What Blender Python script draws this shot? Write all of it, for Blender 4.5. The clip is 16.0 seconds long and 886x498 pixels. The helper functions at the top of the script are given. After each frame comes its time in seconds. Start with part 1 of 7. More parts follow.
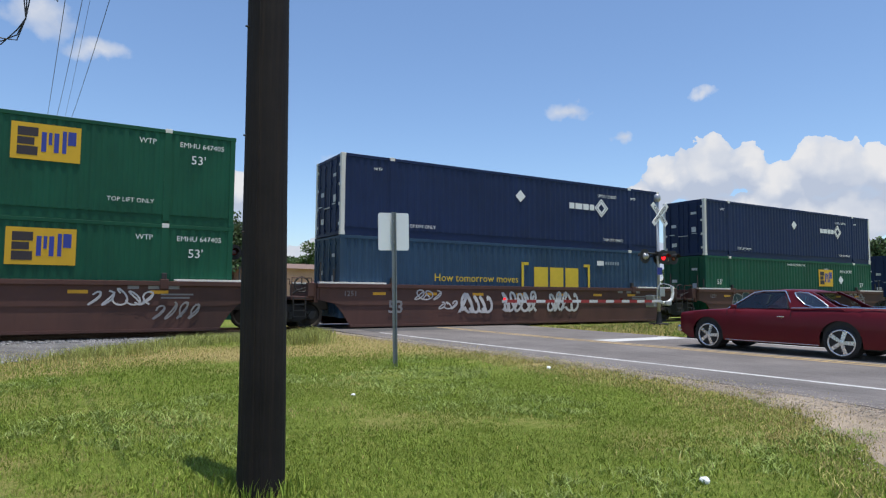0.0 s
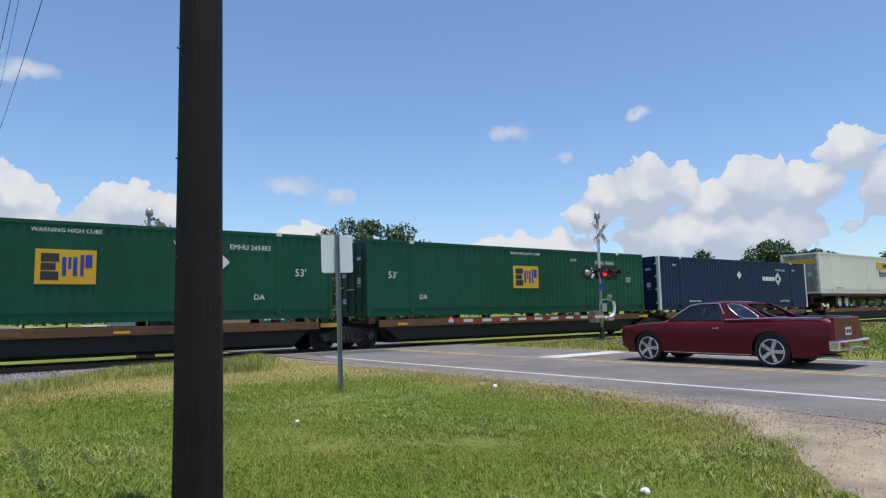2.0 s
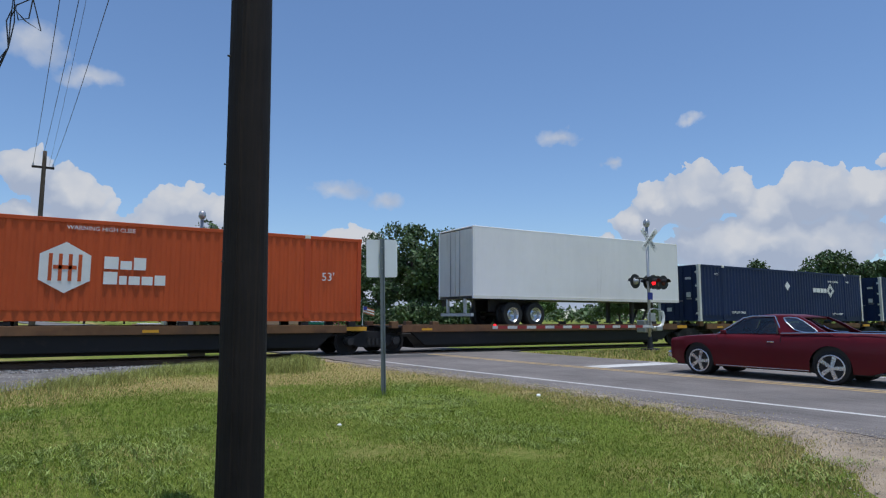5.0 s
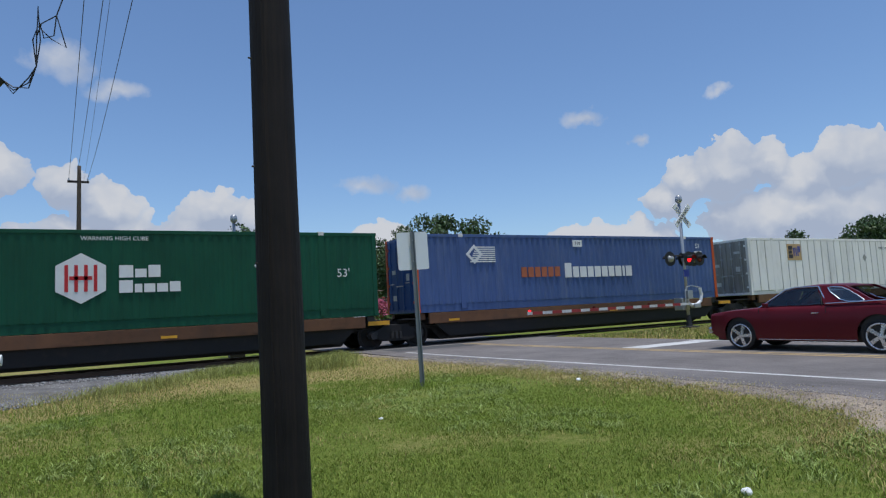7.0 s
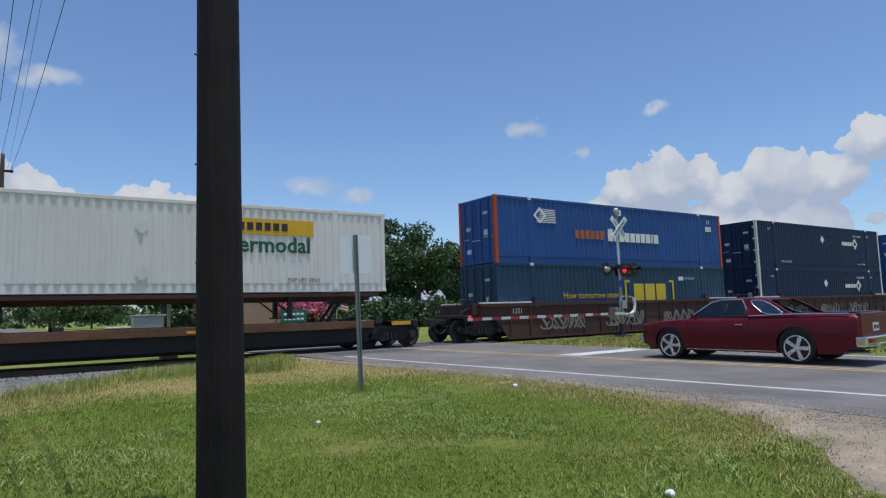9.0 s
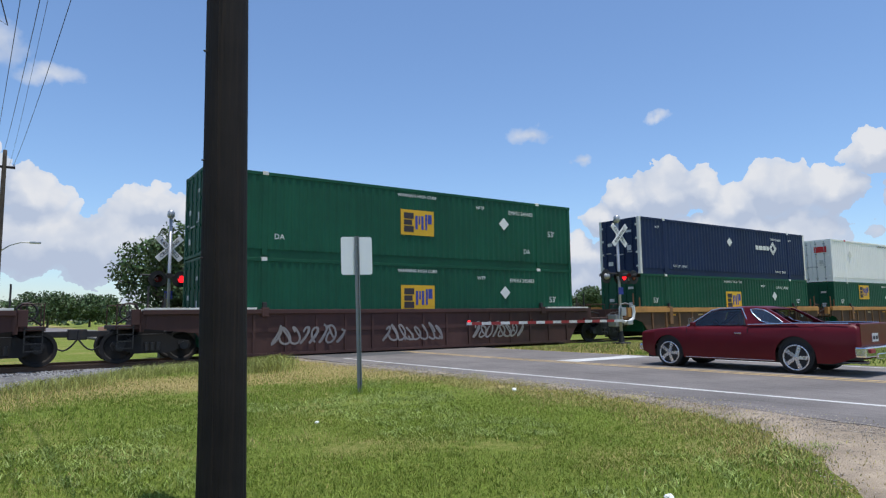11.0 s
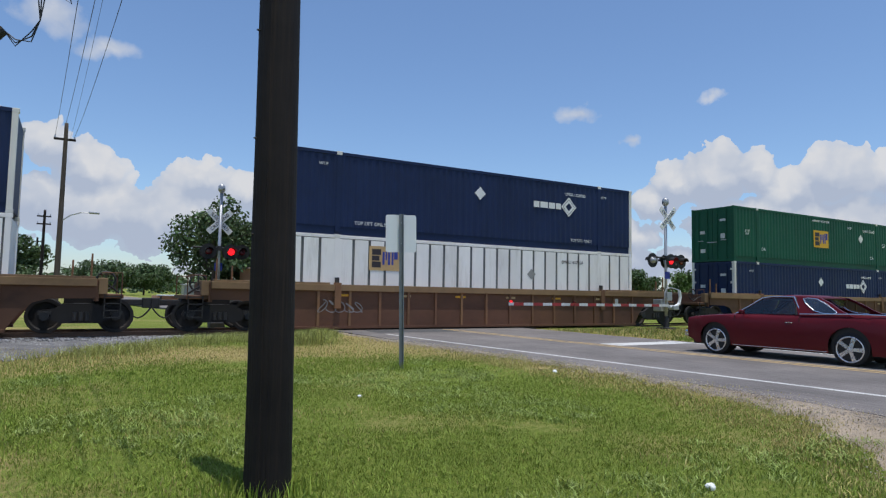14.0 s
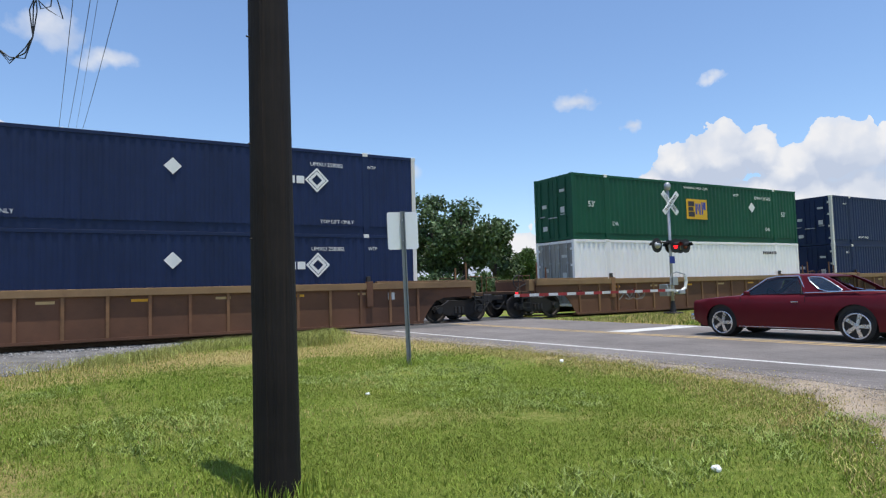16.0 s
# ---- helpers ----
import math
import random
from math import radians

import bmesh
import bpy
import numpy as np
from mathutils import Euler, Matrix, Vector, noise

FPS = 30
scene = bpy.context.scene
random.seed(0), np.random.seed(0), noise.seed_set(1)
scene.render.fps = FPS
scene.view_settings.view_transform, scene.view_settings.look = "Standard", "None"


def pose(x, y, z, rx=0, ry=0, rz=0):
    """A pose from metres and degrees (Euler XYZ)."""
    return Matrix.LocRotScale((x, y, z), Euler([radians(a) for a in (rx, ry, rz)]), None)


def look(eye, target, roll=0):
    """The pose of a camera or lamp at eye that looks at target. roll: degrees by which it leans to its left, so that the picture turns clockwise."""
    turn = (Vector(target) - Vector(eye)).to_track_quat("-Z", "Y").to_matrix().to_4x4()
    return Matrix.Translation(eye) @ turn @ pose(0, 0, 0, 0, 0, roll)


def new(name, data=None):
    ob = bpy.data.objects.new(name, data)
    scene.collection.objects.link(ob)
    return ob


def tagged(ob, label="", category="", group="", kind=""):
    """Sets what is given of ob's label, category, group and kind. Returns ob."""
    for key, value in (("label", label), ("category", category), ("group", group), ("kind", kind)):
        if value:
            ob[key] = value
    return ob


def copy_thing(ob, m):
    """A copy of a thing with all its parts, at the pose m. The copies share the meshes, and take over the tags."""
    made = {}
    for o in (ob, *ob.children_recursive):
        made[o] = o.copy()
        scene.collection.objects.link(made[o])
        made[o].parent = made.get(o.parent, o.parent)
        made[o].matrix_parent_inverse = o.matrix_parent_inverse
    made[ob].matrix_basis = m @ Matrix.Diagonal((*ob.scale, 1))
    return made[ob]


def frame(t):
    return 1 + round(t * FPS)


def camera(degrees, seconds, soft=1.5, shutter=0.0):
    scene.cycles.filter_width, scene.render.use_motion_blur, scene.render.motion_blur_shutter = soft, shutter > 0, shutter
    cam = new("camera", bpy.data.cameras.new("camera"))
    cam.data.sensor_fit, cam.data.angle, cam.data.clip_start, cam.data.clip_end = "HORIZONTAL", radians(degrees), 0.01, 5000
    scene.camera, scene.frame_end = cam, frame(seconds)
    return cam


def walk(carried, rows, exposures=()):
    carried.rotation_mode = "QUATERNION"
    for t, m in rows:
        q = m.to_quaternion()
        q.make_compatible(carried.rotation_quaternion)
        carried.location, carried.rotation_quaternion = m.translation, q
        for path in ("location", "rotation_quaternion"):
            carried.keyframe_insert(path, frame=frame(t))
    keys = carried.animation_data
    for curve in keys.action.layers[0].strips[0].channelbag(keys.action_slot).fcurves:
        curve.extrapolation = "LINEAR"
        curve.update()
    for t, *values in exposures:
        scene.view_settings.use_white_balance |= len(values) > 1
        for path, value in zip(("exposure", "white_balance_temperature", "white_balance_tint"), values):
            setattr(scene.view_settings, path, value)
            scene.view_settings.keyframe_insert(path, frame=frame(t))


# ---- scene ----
FOV = 69.8
cam = camera(FOV, 16.0, soft=1.25)
PATH = [
    (0.0, -0.031, 0.016, 1.487, -30.81, 3.92, -0.46),
    (0.5, 0.018, -0.022, 1.495, -29.58, 3.44, -1.31),
    (1.0, -0.019, -0.009, 1.467, -30.21, 4.38, -0.82),
    (1.5, 0.058, -0.048, 1.475, -30.96, 3.51, -1.03),
    (2.0, 0.006, -0.022, 1.487, -35.49, 5.74, 1.13),
    (2.5, 0.025, -0.031, 1.515, -38.41, 5.31, 0.48),
    (3.0, 0.000, 0.009, 1.507, -34.49, 6.07, 2.47),
    (3.5, 0.018, -0.002, 1.506, -33.16, 6.59, 2.36),
    (4.0, -0.010, -0.005, 1.490, -31.55, 6.78, 2.57),
    (4.5, 0.023, -0.004, 1.496, -31.62, 5.71, -0.82),
    (4.7, 0.052, 0.008, 1.512, -31.54, 6.30, -0.49),
    (6.8, 0.011, 0.028, 1.526, -31.78, 5.56, 1.74),
    (7.0, 0.057, 0.057, 1.521, -28.49, 5.36, 2.96),
    (7.5, 0.022, 0.005, 1.501, -29.97, 5.33, 2.76),
    (8.0, -0.004, 0.015, 1.503, -36.19, 4.83, 2.57),
    (8.5, -0.011, 0.022, 1.522, -37.52, 5.07, 0.75),
    (9.0, 0.012, 0.001, 1.521, -33.82, 5.58, 1.72),
    (9.5, -0.001, -0.029, 1.499, -30.27, 5.47, 0.97),
    (9.7, -0.013, 0.002, 1.486, -34.09, 5.92, 1.37),
    (11.8, -0.024, 0.010, 1.484, -34.03, 6.11, 0.24),
    (12.0, -0.013, -0.001, 1.501, -34.42, 6.34, 0.23),
    (12.5, -0.007, -0.005, 1.492, -33.36, 6.86, 0.12),
    (13.0, -0.024, 0.008, 1.499, -33.31, 7.09, 1.55),
    (13.5, -0.057, 0.008, 1.486, -31.77, 6.55, -0.69),
    (14.0, -0.046, -0.000, 1.500, -30.22, 4.06, -1.05),
    (14.5, 0.054, 0.011, 1.497, -26.75, 4.03, -0.05),
    (15.0, -0.033, 0.036, 1.496, -24.72, 4.19, 2.69),
    (15.5, -0.044, 0.013, 1.489, -27.08, 2.14, 1.05),
    (16.0, -0.015, -0.068, 1.509, -29.57, 3.57, 1.51),
]
EXPOSE = [(0.0, 0.16, 6500, 10), (1.0, 0.25, 6500, 10), (2.0, 0.11, 6450, 10), (3.0, 0.20, 6350, 10), (3.5, -0.12, 6200, 10), (4.5, -0.22, 6150, 10),
          (7.0, -0.24, 6150, 10), (8.0, -0.12, 6250, 10), (8.5, -0.17, 6200, 10), (9.0, -0.17, 6150, 10), (9.5, 0.10, 6200, 10), (12.0, 0.11, 6300, 10),
          (13.0, 0.03, 6200, 10), (14.0, -0.07, 6350, 10), (15.0, 0.16, 6450, 10), (16.0, 0.28, 6500, 10)]
walk(cam, [(t, pose(x, y, z, 90 + pitch, roll, yaw)) for t, x, y, z, yaw, pitch, roll in PATH], EXPOSE)

# ---- sky, sun, exposure ----
SUN_EL, SUN_AZ = 82.0, 172.0      # height, compass bearing from +y towards +x
scene.view_settings.exposure = 0.0


def node(tree, kind, **inputs):
    n = tree.nodes.new(kind)
    for k, v in inputs.items():
        if k.startswith("i_"):
            n.inputs[int(k[2:])].default_value = v
        else:
            n.inputs[k.replace("_", " ")].default_value = v
    return n


def calc(tree, op, a, b=None, c=None):
    n = tree.nodes.new("ShaderNodeMath")
    n.operation = op
    for i, v in enumerate((a, b, c)):
        if v is None:
            continue
        if isinstance(v, (int, float)):
            n.inputs[i].default_value = v
        else:
            tree.links.new(v, n.inputs[i])
    return n.outputs[0]


def vcalc(tree, op, a, b=None):
    n = tree.nodes.new("ShaderNodeVectorMath")
    n.operation = op
    for i, v in enumerate((a, b)):
        if v is None:
            continue
        if isinstance(v, (tuple, list)):
            n.inputs[i].default_value = v
        else:
            tree.links.new(v, n.inputs[i])
    return n.outputs["Value"] if op in ("LENGTH", "DOT_PRODUCT") else n.outputs[0]


def ramp(tree, fac, stops):
    n = tree.nodes.new("ShaderNodeValToRGB")
    while len(n.color_ramp.elements) < len(stops):
        n.color_ramp.elements.new(0.5)
    for e, (p, c) in zip(n.color_ramp.elements, stops):
        e.position = p
        e.color = (*c, 1) if isinstance(c, tuple) else (c, c, c, 1)
    tree.links.new(fac, n.inputs[0])
    return n.outputs[0]


# cumulus banks, then thin wisps: bearing, height, half width, half height, in degrees
CLOUDS = [(53.4, 10.2, 4.0, 3.4), (50.4, 9.6, 2.5, 2.8), (48.4, 8.0, 2.6, 2.0), (56.4, 10.4, 2.2, 2.7), (62.0, 9.7, 3.2, 3.0), (59.3, 8.8, 3.0, 2.4),
          (58.5, 6.0, 13.0, 3.0), (44.0, 5.2, 7.5, 2.0), (66.2, 9.4, 3.2, 2.4), (69.0, 12.0, 2.5, 2.1), (73.5, 8.8, 6.0, 3.5), (23.5, 6.2, 4.6, 1.9),
          (-6.6, 12.0, 3.2, 3.2), (-2.0, 11.0, 2.4, 2.5), (0.6, 9.4, 3.0, 3.1), (8.8, 9.2, 4.2, 2.5), (13.0, 8.6, 3.0, 2.2), (3.0, 6.2, 13.0, 4.0),
          (-16.0, 9.0, 9.0, 5.0), (95.0, 8.0, 14.0, 5.0),
          (140.0, 10.0, 16.0, 6.0), (190.0, 9.0, 20.0, 6.0), (240.0, 10.0, 18.0, 7.0), (36.0, 2.6, 30.0, 2.8)]
WISPS = [(41.9, 15.9, 2.2, 0.85), (21.9, 11.3, 2.8, 1.1), (26.3, 10.5, 1.7, 0.85), (-2.4, 20.4, 2.9, 1.6), (1.5, 18.7, 2.8, 1.1), (53.5, 16.5, 1.4, 0.5), (46.6, 13.4, 1.0, 0.5)]
world = bpy.data.worlds.new("sky")
scene.world = world
world.use_nodes = True
wt = world.node_tree
wt.nodes.clear()
sky = wt.nodes.new("ShaderNodeTexSky")
sky.sky_type, sky.sun_disc = "NISHITA", False
sky.sun_elevation, sky.sun_rotation = radians(SUN_EL), radians(SUN_AZ)
sky.air_density, sky.dust_density, sky.ozone_density = 1.0, 0.6, 6.0
way = wt.nodes.new("ShaderNodeTexCoord").outputs["Generated"]
sep = wt.nodes.new("ShaderNodeSeparateXYZ")
wt.links.new(way, sep.inputs[0])
az = calc(wt, "DEGREES", calc(wt, "ARCTAN2", sep.outputs[0], sep.outputs[1]))
# bearings run from -120 to 240 so that no cloud is cut
az = calc(wt, "ADD", az, calc(wt, "MULTIPLY", calc(wt, "LESS_THAN", az, -60.0), 360.0))
el = calc(wt, "DEGREES", calc(wt, "ARCSINE", sep.outputs[2]))
cmb = wt.nodes.new("ShaderNodeCombineXYZ")
wt.links.new(az, cmb.inputs[0])
wt.links.new(el, cmb.inputs[1])
n1 = node(wt, "ShaderNodeTexNoise", Scale=22.0, Detail=5.0, Roughness=0.55)
wt.links.new(way, n1.inputs["Vector"])
wob = vcalc(wt, "MULTIPLY", vcalc(wt, "SUBTRACT", n1.outputs["Color"], (0.5, 0.5, 0.5)), (3.2, 2.6, 0.0))
pos = vcalc(wt, "ADD", cmb.outputs[0], wob)


def reach(where, banks):
    """How far a direction lies from the nearest bank: 1 is its rim."""
    best = None
    for a, e, wa, we in banks:
        d = vcalc(wt, "LENGTH", vcalc(wt, "MULTIPLY", vcalc(wt, "SUBTRACT", where, (a, e, 0.0)), (1.0 / wa, 1.0 / we, 0.0)))
        best = d if best is None else calc(wt, "SMOOTH_MIN", best, d, 0.12)
    return best


# rounded heads like a cauliflower, at two sizes
puff = node(wt, "ShaderNodeTexVoronoi", Scale=0.42, Detail=2.0, Roughness=0.55)
puff.feature = "SMOOTH_F1"
wt.links.new(pos, puff.inputs["Vector"])
bump_ = calc(wt, "SUBTRACT", puff.outputs[0], 0.45)
near = reach(pos, CLOUDS)
edge = calc(wt, "ADD", near, calc(wt, "MULTIPLY", bump_, 0.55))
cover = ramp(wt, edge, [(0.84, 1.0), (0.99, 0.84), (1.12, 0.36), (1.34, 0.0)])
n2 = node(wt, "ShaderNodeTexNoise", Scale=30.0, Detail=5.0, Roughness=0.6)
wt.links.new(way, n2.inputs["Vector"])
thin = calc(wt, "ADD", reach(pos, WISPS), calc(wt, "MULTIPLY", calc(wt, "SUBTRACT", n2.outputs[0], 0.5), 0.9))
cover = calc(wt, "MAXIMUM", cover, ramp(wt, thin, [(0.22, 0.78), (0.68, 0.4), (1.12, 0.0)]))
# sunlit heads are white, the flanks and feet of each bank blue-grey
above = reach(vcalc(wt, "ADD", pos, (0.0, 1.3, 0.0)), CLOUDS)
lift = calc(wt, "MULTIPLY", calc(wt, "SUBTRACT", above, near), 0.75)
n4 = node(wt, "ShaderNodeTexNoise", Scale=9.0, Detail=4.0, Roughness=0.55)
wt.links.new(way, n4.inputs["Vector"])
body = calc(wt, "ADD", calc(wt, "SUBTRACT", lift, calc(wt, "MULTIPLY", bump_, 0.45)), calc(wt, "MULTIPLY", n4.outputs[0], 0.85))
tone = ramp(wt, body, [(0.15, (0.60, 0.68, 0.84)), (0.42, (0.78, 0.83, 0.93)), (0.68, (0.97, 0.975, 1.0))])
b_sky = node(wt, "ShaderNodeBackground", Strength=0.15)
wt.links.new(sky.outputs[0], b_sky.inputs[0])
b_cloud = node(wt, "ShaderNodeBackground", Strength=0.74)
wt.links.new(tone, b_cloud.inputs[0])
mixw = wt.nodes.new("ShaderNodeMixShader")
wt.links.new(cover, mixw.inputs[0])
wt.links.new(b_sky.outputs[0], mixw.inputs[1])
wt.links.new(b_cloud.outputs[0], mixw.inputs[2])
wout = wt.nodes.new("ShaderNodeOutputWorld")
wt.links.new(mixw.outputs[0], wout.inputs[0])

sun = new("sun", bpy.data.lights.new("sun", "SUN"))
sun.data.energy, sun.data.angle, sun.data.color = 3.6, radians(0.53), (1.0, 0.96, 0.9)
ce, se = math.cos(radians(SUN_EL)), math.sin(radians(SUN_EL))
sun.matrix_world = look((math.sin(radians(SUN_AZ)) * ce * 60, math.cos(radians(SUN_AZ)) * ce * 60, se * 60), (0, 0, 0))


# ---- materials ----
def material(name, base, rough=0.6, metal=0.0, spread=0.25, grain=6.0, dirt=0.0, dirt_col=(0.10, 0.075, 0.05), bump=0.0, bump_scale=60.0,
             per=0.0, streak=(1, 1, 1), spec=0.5, coat=0.0, island=0.0, bump_run=(1, 1, 1)):
    """Painted or raw surface: two scales of colour variation, stains of their own shape, bump."""
    m = bpy.data.materials.new(name)
    m.use_nodes = True
    t = m.node_tree
    p = t.nodes["Principled BSDF"]
    p.inputs["Roughness"].default_value, p.inputs["Metallic"].default_value = rough, metal
    p.inputs["Specular IOR Level"].default_value = spec
    p.inputs["Coat Weight"].default_value = coat
    co = t.nodes.new("ShaderNodeTexCoord").outputs["Object"]
    big = node(t, "ShaderNodeTexNoise", Scale=grain * 0.12, Detail=4.0, Roughness=0.6)
    fine = node(t, "ShaderNodeTexNoise", Scale=grain, Detail=5.0, Roughness=0.65)
    stre = vcalc(t, "MULTIPLY", co, streak)
    t.links.new(co, big.inputs["Vector"])
    t.links.new(stre, fine.inputs["Vector"])
    mixv = calc(t, "ADD", calc(t, "MULTIPLY", big.outputs[0], 0.6), calc(t, "MULTIPLY", fine.outputs[0], 0.4))
    lo = tuple(c * (1 - spread) for c in base)
    hi = tuple(min(1, c * (1 + spread)) for c in base)
    col = ramp(t, mixv, [(0.3, lo), (0.7, hi)])
    if dirt:
        st = node(t, "ShaderNodeTexNoise", Scale=grain * 0.5, Detail=6.0, Roughness=0.7)
        t.links.new(stre, st.inputs["Vector"])
        mask = ramp(t, st.outputs[0], [(0.62 - 0.3 * dirt, 0.0), (0.86 - 0.2 * dirt, min(1, 0.35 + dirt))])
        mx = t.nodes.new("ShaderNodeMixRGB")
        t.links.new(mask, mx.inputs[0])
        t.links.new(col, mx.inputs[1])
        mx.inputs[2].default_value = (*dirt_col, 1)
        col = mx.outputs[0]
    if per or island:
        rnd = t.nodes.new("ShaderNodeNewGeometry").outputs["Random Per Island"] if island else t.nodes.new("ShaderNodeObjectInfo").outputs["Random"]
        hs = t.nodes.new("ShaderNodeHueSaturation")
        k = island or per
        t.links.new(calc(t, "ADD", 1 - k, calc(t, "MULTIPLY", rnd, 2 * k)), hs.inputs["Value"])
        t.links.new(calc(t, "ADD", 0.5 - k * 0.04, calc(t, "MULTIPLY", rnd, k * 0.08)), hs.inputs["Hue"])
        t.links.new(col, hs.inputs["Color"])
        col = hs.outputs[0]
    t.links.new(col, p.inputs["Base Color"])
    if bump:
        bn = node(t, "ShaderNodeTexNoise", Scale=bump_scale, Detail=4.0)
        t.links.new(vcalc(t, "MULTIPLY", co, bump_run), bn.inputs["Vector"])
        bp = node(t, "ShaderNodeBump", Strength=bump, Distance=0.02)
        t.links.new(bn.outputs[0], bp.inputs["Height"])
        t.links.new(bp.outputs[0], p.inputs["Normal"])
    rr = calc(t, "ADD", rough - 0.08, calc(t, "MULTIPLY", fine.outputs[0], 0.16))
    t.links.new(rr, p.inputs["Roughness"])
    return m


def glow(name, col, strength):
    m = bpy.data.materials.new(name)
    m.use_nodes = True
    p = m.node_tree.nodes["Principled BSDF"]
    p.inputs["Base Color"].default_value = (*col, 1)
    p.inputs["Emission Color"].default_value = (*col, 1)
    p.inputs["Emission Strength"].default_value = strength
    return m


def glass(name, col, rough=0.03):
    m = bpy.data.materials.new(name)
    m.use_nodes = True
    p = m.node_tree.nodes["Principled BSDF"]
    p.inputs["Base Color"].default_value = (*col, 1)
    p.inputs["Roughness"].default_value = rough
    p.inputs["Transmission Weight"].default_value = 0.9
    p.inputs["IOR"].default_value = 1.45
    return m


def pane_glass(name, tint):
    """A thin tinted pane: clear through, glossy on its face."""
    m = bpy.data.materials.new(name)
    m.use_nodes = True
    t = m.node_tree
    t.nodes.clear()
    clear = t.nodes.new("ShaderNodeBsdfTransparent")
    clear.inputs[0].default_value = (*tint, 1)
    shine = t.nodes.new("ShaderNodeBsdfGlossy")
    shine.inputs["Roughness"].default_value = 0.03
    f = node(t, "ShaderNodeFresnel", IOR=1.6)
    mx = t.nodes.new("ShaderNodeMixShader")
    t.links.new(calc(t, "ADD", calc(t, "MULTIPLY", f.outputs[0], 1.3), 0.02), mx.inputs[0])
    t.links.new(clear.outputs[0], mx.inputs[1])
    t.links.new(shine.outputs[0], mx.inputs[2])
    out = t.nodes.new("ShaderNodeOutputMaterial")
    t.links.new(mx.outputs[0], out.inputs[0])
    return m


